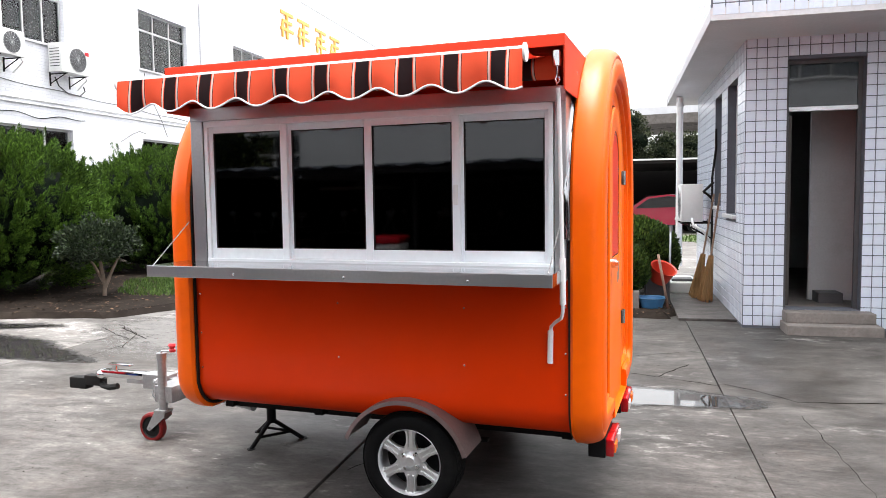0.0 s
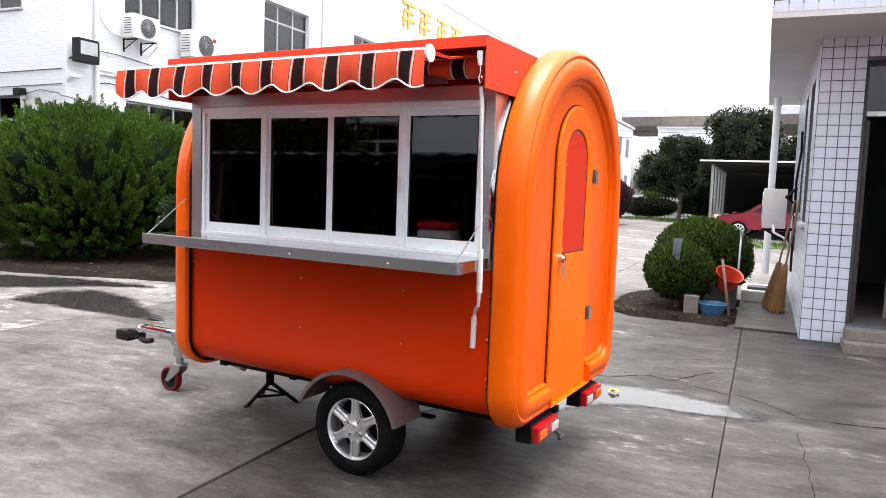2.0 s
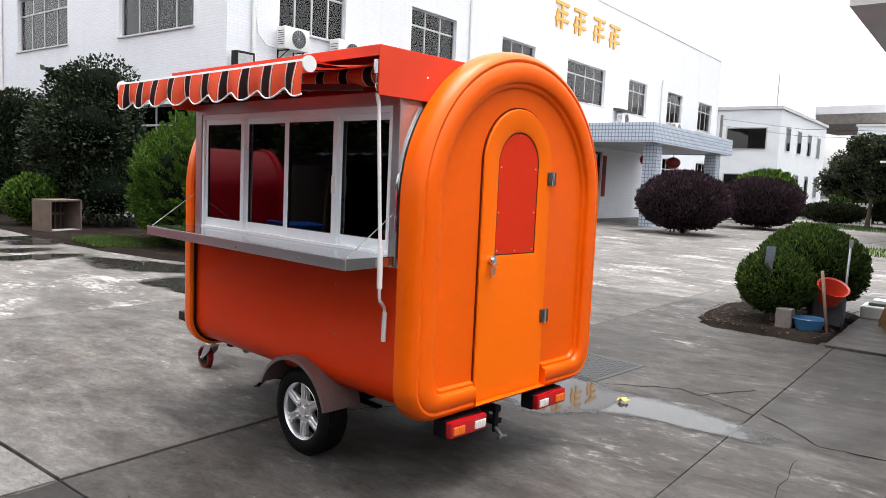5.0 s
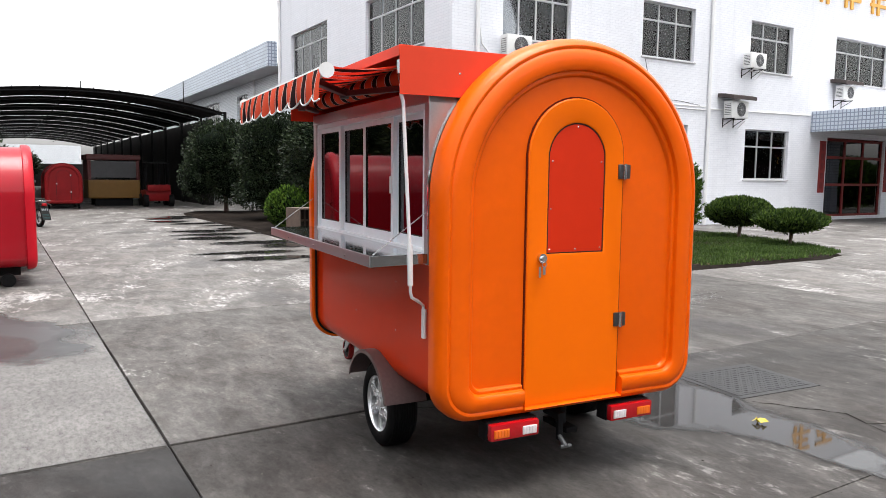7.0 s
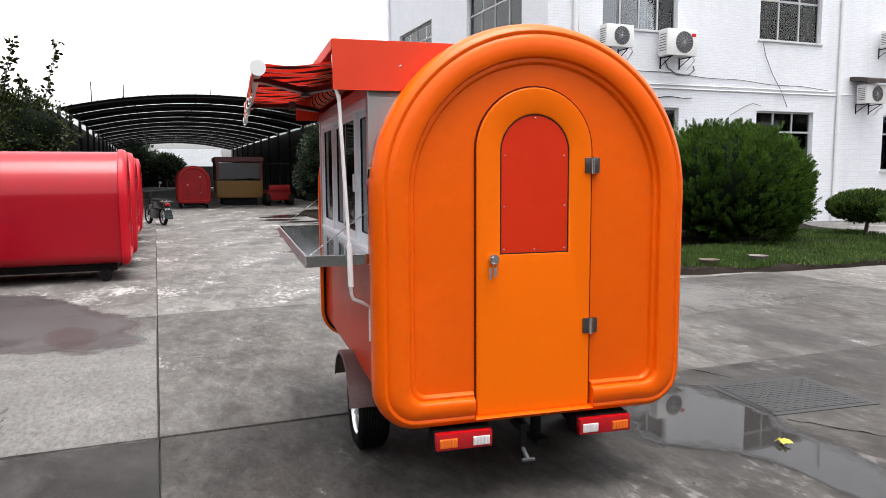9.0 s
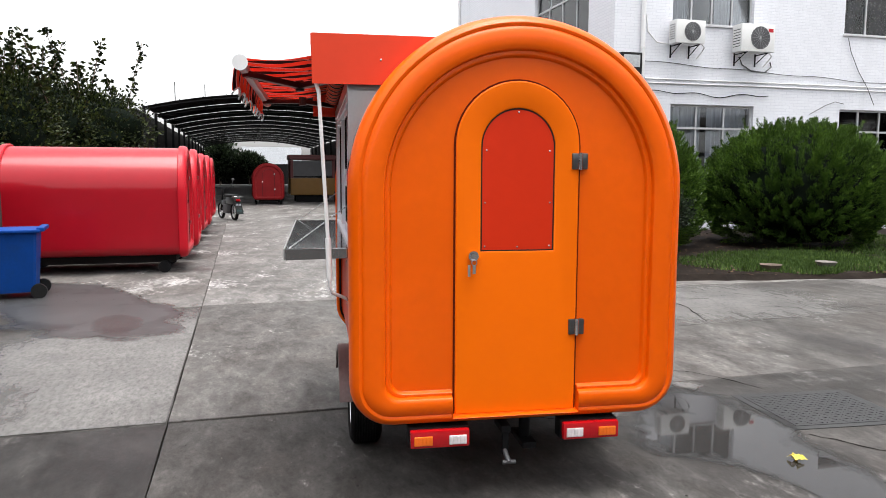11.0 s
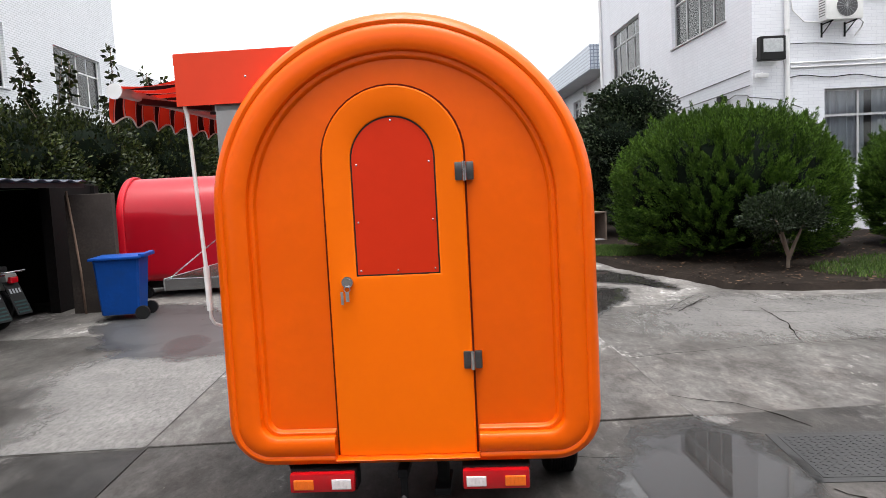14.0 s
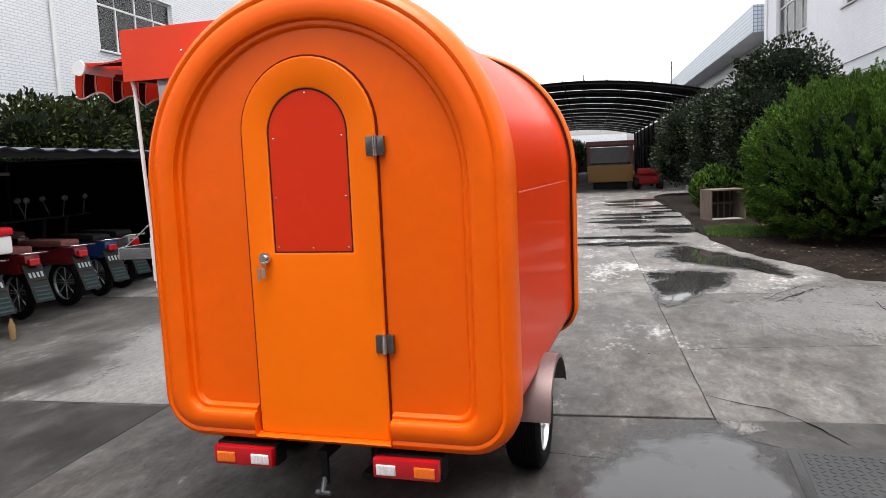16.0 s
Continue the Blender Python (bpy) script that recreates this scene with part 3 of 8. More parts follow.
scoured(-6.6, -1.475, -0.6, 2.117, lambda x, y: max(-0.3, min(0.34, (y - (0.75 + 0.08 * (x + 1.46) + 0.22 * math.sin(2.3 * x))) * 0.75)) - 0.28 * max(0.0, -4.2 - x), 0.0052)
for k, (pts, lb) in enumerate((([(-4.7, 6.0), (-3.7, 6.2), (-3.3, 6.95), (-3.2, 7.9), (-3.4, 9.2), (-4.9, 9.4), (-5.4, 8.4), (-5.9, 7.3)], "pale crazed patch worn into the concrete"),
                               ([(2.2, 2.2), (3.9, 2.4), (4.3, 4.2), (2.9, 4.5)], "pale worn patch on the concrete"),
                               ([(-1.42, 5.56), (-1.3, 5.54), (-1.24, 5.64), (-1.3, 5.74), (-1.43, 5.7)], "pale chip of worn concrete at the slab corner"))):
    sheet("worn_patch", blob(pts, 9, 0.025, 40 + k), 0.0042 + 0.0006 * k, WORN, lb, "worn patch", depth=0.5)

# cracks, as narrow strips lying on the slabs, near-black for shade in the gaps
CRACK, _nt, _ln, crack_bs = shader("crack_shade_soil")
crack_bs.inputs["Base Color"].default_value = (0.008, 0.007, 0.006, 1)
crack_bs.inputs["Roughness"].default_value = 1.0
crack_bs.inputs["Specular IOR Level"].default_value = 0.0


def crack(points, w, seed, z=0.0046):
    rnd = random.Random(seed)
    pts = []
    for a, b in zip(points, points[1:]):
        n = max(2, int((Vector(b) - Vector(a)).length / 0.07))
        for i in range(n):
            t = i / n
            pts.append(Vector((a[0] + (b[0] - a[0]) * t + rnd.uniform(-0.011, 0.011), a[1] + (b[1] - a[1]) * t + rnd.uniform(-0.011, 0.011), z)))
    pts.append(Vector((*points[-1], z)))
    bm = B()
    last = None
    for i, p in enumerate(pts):
        d = (pts[min(i + 1, len(pts) - 1)] - pts[max(i - 1, 0)]).normalized()
        s = Vector((-d.y, d.x, 0)) * w * rnd.uniform(0.25, 1.0) * 0.5
        pair = (bm.verts.new(p + s), bm.verts.new(p - s))
        if last:
            bm.faces.new((last[0], last[1], pair[1], pair[0]))
        last = pair
    return tagged(part("crack", bm, CRACK), "jagged dark crack in the concrete", "crack", kind="structure")


for k, (pts, w) in enumerate((
        ([(-1.9, 5.53), (-1.79, 5.64), (-1.64, 5.88), (-1.42, 6.01), (-1.14, 6.1)], 0.017), ([(-1.28, 5.46), (-1.07, 5.77)], 0.012), ([(-1.44, 5.53), (-1.3, 5.5), (-1.22, 5.47)], 0.012),
        ([(-3.0, 5.57), (-3.14, 6.64), (-3.2, 7.81), (-3.25, 9.6)], 0.009), ([(-4.82, 6.18), (-5.18, 6.91), (-5.78, 7.38)], 0.013), ([(-4.88, 6.65), (-5.6, 7.2)], 0.024), ([(-4.84, 7.55), (-3.95, 7.4), (-3.26, 7.15)], 0.02),
        ([(-0.32, 5.75), (0.15, 6.06), (0.33, 5.99), (0.62, 6.47)], 0.016), ([(0.37, 5.98), (0.79, 5.79)], 0.012), ([(0.81, 5.86), (1.06, 5.66), (1.25, 5.43), (1.83, 5.5), (3.4, 5.35)], 0.02),
        ([(1.21, 5.09), (1.24, 4.27), (1.26, 3.4)], 0.004), ([(0.17, 6.73), (0.74, 7.05)], 0.009), ([(1.33, 7.7), (1.92, 7.67)], 0.01),
        ([(-5.88, 7.2), (-5.29, 6.75), (-4.99, 6.58), (-4.86, 7.02), (-4.4, 8.0)], 0.015), ([(-4.99, 5.56), (-4.89, 5.71), (-4.91, 6.33)], 0.014), ([(-5.57, 6.22), (-5.39, 6.42), (-5.29, 6.75)], 0.014),
        ([(-3.9, 8.2), (-3.5, 8.9), (-3.6, 9.9)], 0.013), ([(-4.9, 8.4), (-4.2, 8.9), (-3.6, 8.8)], 0.012))):
    crack(pts, w, 20 + k, 0.0085 if pts[0][1] > 5.9 and pts[0][0] < -3 else 0.0046)

# iron drain cover
DRAINIRON = paint("cast_iron", (0.03, 0.03, 0.031), 0.5, 0.2, var=0.3, scale=6, fine=60, bump=0.3, dirt=(0.06, 0.057, 0.055), dirt_amount=0.5)
drain = thing("drain_cover", pose(-0.69, 6.17, 0.0, 0, 0, -6), "dark square steel drain cover set into concrete", "drain cover")
bm = B()
box(bm, -0.34, -0.42, -0.02, 0.34, 0.42, 0.006, 0.003)
part("frame", bm, DRAINIRON, drain, "dark iron rim")
bm = B()
box(bm, -0.29, -0.37, 0.002, 0.29, 0.37, 0.009, 0.002)
plate = part("plate", bm, DRAINIRON, drain, "dark cast iron plate with raised treads")
for i in range(14):
    for j in range(18):
        bm = B()
        q = Matrix.Translation((-0.26 + 0.04 * i, -0.34 + 0.04 * j, 0.009)) @ Matrix.Rotation(radians(45 if (i + j) % 2 else -45), 4, "Z")
        box(bm, -0.013, -0.003, -0.001, 0.013, 0.003, 0.0022, 0.0, q)
        part("tread", bm, DRAINIRON, plate)

# scrap of yellow wrapper at the puddle
bm = B()
rnd = random.Random(8)
vs = [[bm.verts.new((-0.005 + i * 0.016 - 0.04 + rnd.uniform(-0.008, 0.008), 5.39 + j * 0.016 - 0.03 + rnd.uniform(-0.008, 0.008), 0.012 + rnd.uniform(0, 0.03))) for j in range(5)] for i in range(6)]
for i in range(5):
    for j in range(4):
        bm.faces.new((vs[i][j], vs[i + 1][j], vs[i + 1][j + 1], vs[i][j + 1]))
tagged(part("wrapper", bm, paint("yellow_plastic_film", (0.75, 0.6, 0.08), 0.35, var=0.4, scale=20, fine=60, bump=0.1)), "crumpled yellow plastic wrapper lying on wet concrete", "litter")

# cracks by the drain and scattered grit
crack([(-1.4, 3.6), (-0.95, 4.4), (-0.85, 4.9)], 0.012, 54)
crack([(2.2, 3.0), (2.9, 3.4), (3.8, 3.3)], 0.012, 60)
rnd = random.Random(77)
gv, gf = [], []
for k in range(500):
    gx, gy = rnd.uniform(-10, 4.5), rnd.uniform(-0.5, 9.0)
    gs = rnd.uniform(0.003, 0.008) * (1 if rnd.random() < 0.9 else 1.8)
    a0 = rnd.uniform(0, 6.283)
    q = len(gv)
    gv += [(gx + gs * rnd.uniform(0.6, 1.2) * math.cos(a0 + i * 1.257), gy + gs * rnd.uniform(0.5, 1.0) * math.sin(a0 + i * 1.257), 0.004 if gx > -1.4 or gy > 5.5 else 0.013) for i in range(5)] + [(gx, gy, 0.006 if gx > -1.4 or gy > 5.5 else 0.014 + gs * 0.3)]
    gf += [(q + i, q + (i + 1) % 5, q + 5) for i in range(5)]
grit_m = leafy("loose_grit", (0.02, 0.018, 0.016), (0.3, 0.28, 0.25), 0.9, 0.0)
tagged(raw("grit", gv, gf, grit_m), "loose grit and leaf crumbs scattered on the concrete", "grit", kind="stuff")

# planted bed in front of the main building
bed = blob([(-5.3, 15.4), (-5.25, 13.2), (-5.45, 10.6), (-5.65, 9.2), (-6.15, 7.9), (-7.6, 7.5), (-8.6, 7.15), (-11.8, 6.95), (-17, 7.2), (-26, 7.4), (-26.5, 9.5), (-25.8, 11.3), (-18, 11.35), (-13.5, 11.4), (-13.2, 15), (-13.25, 19.2), (-11, 18.6), (-8.0, 17.5), (-6.1, 16.5)], 6, 0.06, 7)
bm = B()
lo = [Vector((x, y, 0.0)) for x, y in bed]
cx, cy = -11.0, 11.0
hi = [Vector((x + (cx - x) * 0.03, y + (cy - y) * 0.03, 0.07)) for x, y in bed]
vs0, vs1 = [bm.verts.new(p) for p in lo], [bm.verts.new(p) for p in hi]
for i in range(len(lo)):
    j = (i + 1) % len(lo)
    bm.faces.new((vs0[i], vs0[j], vs1[j], vs1[i]))
f = bm.faces.new(vs1)
bmesh.ops.triangulate(bm, faces=[f])
tagged(part("planted_bed", bm, DIRT), "bare brown soil bed with patchy grass", "flower bed", kind="structure")


def inside(x, y, poly):
    n, hit = len(poly), False
    for i in range(n):
        (x1, y1), (x2, y2) = poly[i], poly[(i + 1) % n]
        if (y1 > y) != (y2 > y) and x < (x2 - x1) * (y - y1) / (y2 - y1) + x1:
            hit = not hit
    return hit


def grass_patch(name, spots, poly, n, seed, z=0.06, h=(0.03, 0.09)):
    """Blades of grass, thrown round a few spots."""
    rnd = random.Random(seed)
    verts, faces = [], []
    for _ in range(n):
        cx, cy, r = rnd.choice(spots)
        a, d = rnd.uniform(0, 6.283), r * math.sqrt(rnd.random())
        x, y = cx + d * math.cos(a), cy + d * math.sin(a)
        if poly and not inside(x, y, poly):
            continue
        t, hh, w = rnd.uniform(0, 6.283), rnd.uniform(*h), 0.012
        lx, ly = rnd.uniform(-0.04, 0.04), rnd.uniform(-0.04, 0.04)
        k = len(verts)
        verts += [(x - w * math.cos(t), y - w * math.sin(t), z), (x + w * math.cos(t), y + w * math.sin(t), z), (x + lx, y + ly, z + hh)]
        faces.append((k, k + 1, k + 2))
    ob = raw(name, verts, faces, GRASS)
    return tagged(ob, "short patchy green grass", "grass", kind="stuff")


grass_patch("grass", [(-6.6, 13.2, 2.0), (-7.2, 15.5, 2.0), (-6.4, 16.0, 1.2), (-7.2, 11.9, 1.1), (-10.9, 7.7, 0.75), (-11.6, 7.6, 0.6), (-6.4, 10.8, 0.9), (-9.0, 16.8, 1.6)], bed, 40000, 3)


# fallen leaves and crumbs on the soil
rnd = random.Random(23)
lv, lf = [], []
for k in range(5200):
    x, y = rnd.uniform(-13, -5.2), rnd.uniform(7.2, 16.5)
    if not inside(x, y, bed):
        continue
    a, s1, h = rnd.uniform(0, 6.283), rnd.uniform(0.012, 0.04), 0.074 + rnd.uniform(0, 0.02)
    u, v = Vector((math.cos(a), math.sin(a), rnd.uniform(-0.3, 0.3))) * s1, Vector((-math.sin(a), math.cos(a), rnd.uniform(-0.3, 0.3))) * s1 * 0.55
    p = Vector((x, y, h))
    q = len(lv)
    lv += [tuple(p - u), tuple(p + v), tuple(p + u), tuple(p - v)]
    lf.append((q, q + 1, q + 2, q + 3))
tagged(raw("leaf_litter", lv, lf, leafy("dry_leaf_litter", (0.02, 0.013, 0.009), (0.16, 0.1, 0.06), 0.9, 0.0)), "brown fallen leaves scattered over the soil", "leaf litter", kind="stuff")
grass_patch("grass", [(-6.8, 10.3, 1.0), (-6.3, 12.2, 1.0), (-7.3, 11.2, 1.1), (-6.2, 14.0, 1.0)], bed, 9000, 9)

# ---------- food trailer ----------
HW, ZB, ZC, CR = 0.772, 0.375, 1.43, 0.19   # half width, bottom, centre of the arch, lower corner radius


def outline(d=0.0, db=None, rc=None, n_arch=40, n_c=8, n_s=6, notch=None):
    """The trailer's end outline, drawn in by d (by db at the bottom); (y, z) points. notch: a doorway's sides and foot, let into the bottom edge."""
    db = d if db is None else db
    w, zb = HW - d, ZB + db
    r = max(0.012, CR - d) if rc is None else rc
    pts = []
    for i in range(n_arch + 1):
        a = math.pi * i / n_arch
        pts.append((w * math.cos(a), ZC + w * math.sin(a)))
    for i in range(1, n_s):
        pts.append((-w, ZC + (zb + r - ZC) * i / n_s))
    for i in range(n_c + 1):
        a = math.pi + math.pi / 2 * i / n_c
        pts.append((-w + r + r * math.cos(a), zb + r + r * math.sin(a)))
    y0, y1, zn = notch or (-0.3, 0.3, zb)
    zn = min(zb, zn)
    pts += [(-0.45, zb), (y0 - 0.002, zb), (y0, zn), (y0 * 0.5 + y1 * 0.5, zn), (y1, zn), (y1 + 0.002, zb), (0.45, zb)]
    for i in range(n_c + 1):
        a = -math.pi / 2 + math.pi / 2 * i / n_c
        pts.append((w - r + r * math.cos(a), zb + r + r * math.sin(a)))
    for i in range(1, n_s):
        pts.append((w, zb + r + (ZC - zb - r) * i / n_s))
    return pts


def end_cap(material, sign, x0, doorway=None):
    """A moulded end cap: rounded rim, beaded border, sunk panel. sign +1 faces +x."""
    prof = [(0.045, None, None, -0.14), (0.012, None, None, -0.14), (0.0, None, None, -0.128), (0.0, None, None, -0.085), (0.004, None, None, -0.06), (0.013, None, None, -0.037),
            (0.026, None, None, -0.02), (0.04, None, None, -0.0115), (0.05, None, None, -0.0125), (0.055, None, None, -0.0165), (0.061, None, None, -0.010), (0.08, None, None, -0.003),
            (0.102, 0.095, None, 0.0), (0.128, 0.115, 0.085, -0.001), (0.147, 0.128, 0.075, -0.0045), (0.153, 0.132, 0.07, -0.009), (0.156, 0.135, 0.068, -0.02), (0.1585, 0.138, 0.066, -0.0275), (0.163, 0.142, 0.062, -0.0265),
            (0.174, 0.15, 0.06, -0.027), (0.179, 0.154, 0.057, -0.031), (0.182, 0.157, 0.054, -0.043), (0.186, 0.16, 0.05, -0.0465), (0.196, 0.168, 0.05, -0.046)]
    bm = B()
    loops = []
    for k, (d, db, rc, dx) in enumerate(prof):
        notch = (doorway[0], doorway[1], doorway[2] + 0.0012 * k) if doorway else None
        loops.append([(x0 + sign * dx, y, z) for y, z in outline(d, db, rc, notch=notch)])
    rings(bm, loops, True, False, False)
    # the sunk face, in two pieces so that the doorway's foot stays open
    last = [Vector(p) for p in loops[-1]]
    f = bm.faces.new([bm.verts.new(p) for p in last])
    bmesh.ops.triangulate(bm, faces=[f])
    bmesh.ops.remove_doubles(bm, verts=bm.verts, dist=0.0002)
    return bm


def arch_poly(w, z0, zc, n=20):
    return [(-w, z0), (w, z0)] + [(w * math.cos(math.pi * i / n), zc + w * math.sin(math.pi * i / n)) for i in range(n + 1)]


YZ = Matrix(((0, 0, 1, 0), (1, 0, 0, 0), (0, 1, 0, 0), (0, 0, 0, 1)))  # plane x, y -> world y, z; depth along +x


def ring_strip(bm, outer, inner, x_out, x_in):
    """A narrow lip between two outlines, in y, z."""
    loops = [[(x_in, y, z) for y, z in outer], [(x_out, y, z) for y, z in outer], [(x_out, y, z) for y, z in inner], [(x_in, y, z) for y, z in inner]]
    return rings(bm, loops, True, smooth=False)


def wheel(parent, m, side):
    """A road wheel: tyre, six-spoked alloy rim, nuts and cap. side -1 faces -y."""
    w = thing("wheel", m, "small road wheel with black tyre and silver six-spoke rim", "")
    w.parent = parent
    R, W = 0.24, 0.155
    turn = pose(0, 0, 0, 90, 0, 0)  # lathe axis z -> -y
    bm = B()
    pr = [(0.158, -W / 2 + 0.004), (0.17, -W / 2 - 0.004), (0.205, -W / 2 - 0.008), (0.222, -W / 2 + 0.0), (0.234, -W / 2 + 0.014)]
    tread = []
    for k in range(9):
        a = -W / 2 + 0.02 + (W - 0.04) * k / 8
        tread += [(R, a), (R, a + 0.009), (R - 0.006, a + 0.010), (R - 0.006, a + 0.0135)]
    pr += tread[:-2] + [(r, -h) for r, h in reversed(pr[:5])]
    lathe(bm, pr, turn, 40)
    part("tyre", bm, TYRE, w, "black rubber tyre with grooved tread", True)
    bm = B()
    lathe(bm, [(0.158, -0.07), (0.152, -0.07), (0.148, 0.05), (0.15, W / 2 - 0.012), (0.157, W / 2 - 0.002), (0.161, W / 2 - 0.006), (0.158, W / 2 - 0.02), (0.158, -0.07)], turn, 40)
    rim = part("rim", bm, ALLOY, w, "silver alloy rim", True)
    bm = B()
    lathe(bm, [(0.0, W / 2 - 0.016), (0.022, W / 2 - 0.016), (0.027, W / 2 - 0.021), (0.05, W / 2 - 0.026), (0.064, W / 2 - 0.03), (0.064, W / 2 - 0.05), (0.0, W / 2 - 0.05)], turn, 28)
    part("hub", bm, ALLOY, rim, "", True)
    for k in range(6):
        bm = B()
        rot = turn @ Matrix.Rotation(2 * math.pi * k / 6 + math.pi / 2, 4, "Z")
        side_ = [(0.05, 0.036), (0.07, 0.029), (0.085, 0.0225), (0.105, 0.0205), (0.13, 0.0225), (0.146, 0.031), (0.153, 0.036)]
        prism(bm, [(x, -y) for x, y in side_] + [(x, y) for x, y in reversed(side_)], rot @ Matrix.Translation((0, 0, W / 2 - 0.048)), 0.022)
        for q in (-1, 1):
            box(bm, 0.066, q * 0.0125 - 0.005, W / 2 - 0.03, 0.15, q * 0.0125 + 0.005, W / 2 - 0.015, 0.003, rot)
        part("spoke", bm, ALLOY, rim)
    for k in range(4):
        bm = B()
        a = 2 * math.pi * k / 4 + 0.95
        c = turn @ Vector((0.042 * math.cos(a), 0.042 * math.sin(a), W / 2 - 0.03))
        n = turn.to_3x3() @ Vector((0, 0, 1))
        rod(bm, c, c + n * 0.004, 0.0125, seg=14)
        part("nut_recess", bm, CHASSIS, rim)
        bm = B()
        rod(bm, c + n * 0.003, c + n * 0.014, 0.0085, seg=6)
        part("wheel_nut", bm, CHROME, rim)
    bm = B()
    lathe(bm, [(0.148, -0.02), (0.0, -0.02)], turn, 30)
    part("brake_drum", bm, CHASSIS, w, "", True)
    return w


def tail_lamp(parent, y, flip):
    lamp = thing("tail_lamp", pose(0, y, 0.325), "red and amber tail lamp in a grey steel box", "")
    lamp.parent = parent
    bm = B()
    box(bm, -0.1, -0.139, -0.044, -0.022, 0.139, 0.046, 0.004)
    part("housing", bm, CHASSIS, lamp, "black sheet steel lamp box")
    bm = B()
    box(bm, -0.024, -0.135, -0.038, 0.016, 0.135, 0.042, 0.01)
    part("lens", bm, REDLENS, lamp, "glossy red lamp lens", True)
    for name, mt, a, b in (("indicator", AMBER, -0.118, -0.035), ("reversing_light", CLEARLENS, 0.04, 0.12)):
        if flip:
            a, b = -b, -a
        bm = B()
        box(bm, 0.014, a, -0.024, 0.021, b, 0.018, 0.003)
        for k in range(5):
            yy = a + (b - a) * (k + 0.5) / 5
            box(bm, 0.02, yy - 0.005, -0.02, 0.023, yy + 0.005, 0.014, 0.001)
        part(name, bm, mt, lamp, "amber indicator lens" if name == "indicator" else "clear reversing lens")
    return lamp


trailer = thing("food_trailer", pose(0.055, 3.8, 0.0, 0, 0, -5.5), "orange and red moulded food trailer with serving window and striped awning", "food trailer")
LEN = 2.2
# end caps
rear_cap = part("rear_cap", end_cap(ORANGE, 1, 0.0, (-0.314, 0.274, 0.398)), ORANGE, trailer, "glossy orange moulded rear end", True)
part("front_cap", end_cap(ORANGE, -1, -LEN), ORANGE, trailer, "glossy orange moulded front end", True)
# black seals where the caps meet the body
for x in (-0.138, -LEN + 0.138):
    bm = B()
    o, i = outline(0.02), outline(0.034)
    ring_strip(bm, o, i, x + 0.012, x - 0.012)
    part("rubber_seal", bm, BLACK, trailer)

# rear door: sunk slab with a dark gap round it, arched window panel
DY = -0.02
HINGESTEEL = paint("dull_hinge_steel", (0.16, 0.16, 0.165), 0.3, 0.9, var=0.2, scale=30, fine=90, bump=0.05)
# red-brown tone stands in for the shade in the door gap
DOORGAP = paint("door_gap_shade", (0.12, 0.012, 0.004), 0.8, var=0.2, bump=0.0, spec=0.1)
door = thing("rear_door", pose(0.005, DY, 0), "orange arched door with red window panel", "")
door.parent = trailer
DW, DZ0, DZC = 0.282, 0.42, 1.632
bm = B()
ring = arch_poly(DW + 0.008, DZ0 - 0.006, DZC)
ring_in = arch_poly(DW - 0.002, DZ0 + 0.002, DZC)
ring_strip(bm, ring, ring_in, -0.0445, -0.07)
part("door_gap", bm, DOORGAP, door, "red-brown strip for the shaded gap round the door")


def door_leaf():
    """The leaf, with an arched opening for the window panel."""
    bm = B()
    n = 24
    WW, WZ0, WZC = 0.168, 1.165, 1.627
    outer = arch_poly(DW, DZ0, DZC, n)
    inner = arch_poly(WW, WZ0, WZC, n)
    def shrink(poly, d, z0, zc, w):
        return arch_poly(w - d, z0 + d, zc, n)
    loops = [[(-0.07, y, z) for y, z in outer], [(-0.038, y, z) for y, z in outer], [(-0.033, y, z) for y, z in shrink(outer, 0.006, DZ0, DZC, DW)],
             [(-0.033, y, z) for y, z in arch_poly(WW + 0.012, WZ0 - 0.012, WZC, n)], [(-0.037, y, z) for y, z in arch_poly(WW + 0.003, WZ0 - 0.003, WZC, n)], [(-0.0425, y, z) for y, z in inner]]
    rings(bm, loops, True, smooth=True)
    return bm


part("door_leaf", door_leaf(), DOORORANGE, door, "", True)
bm = B()
ring_strip(bm, arch_poly(0.169, 1.163, 1.627, 24), arch_poly(0.1635, 1.1695, 1.627, 24), -0.0392, -0.0425)
part("window_seal", bm, BLACK, door)
bm = B()
prism(bm, arch_poly(0.165, 1.167, 1.627, 24), YZ @ Matrix.Translation((0, 0, -0.06)), 0.0195)
panel = part("window_panel", bm, INSERTRED, door, "red painted sheet closing the door window")
for y, z in ((-0.15, 1.185), (0, 1.182), (0.15, 1.185), (-0.15, 1.38), (0.15, 1.38), (-0.145, 1.61), (0.145, 1.61), (0, 1.778)):
    bm = B()
    ball(bm, (-0.0402, y, z), 0.0045, 0.5, 1, 1, 8, 6)
    part("screw", bm, CHROME, panel)
# lock, keys
lock = B()
rod(lock, (-0.036, -0.205, 1.145), (-0.012, -0.205, 1.145), 0.023, seg=20)
rod(lock, (-0.014, -0.205, 1.145), (-0.002, -0.205, 1.145), 0.013, seg=16)
lk = part("lock", lock, CHROME, door, "round chrome lock with keys hanging", True)
bm = B()
lathe(bm, [(0.012, -0.0012), (0.014, 0), (0.012, 0.0012), (0.010, 0), (0.012, -0.0012)], pose(-0.001, -0.205, 1.118, 0, 90, 0), 16)
box(bm, -0.003, -0.212, 1.068, 0.0, -0.198, 1.108, 0.001)
box(bm, -0.006, -0.211, 1.06, -0.003, -0.2, 1.112, 0.001, Matrix.Rotation(0.02, 4, "X"))
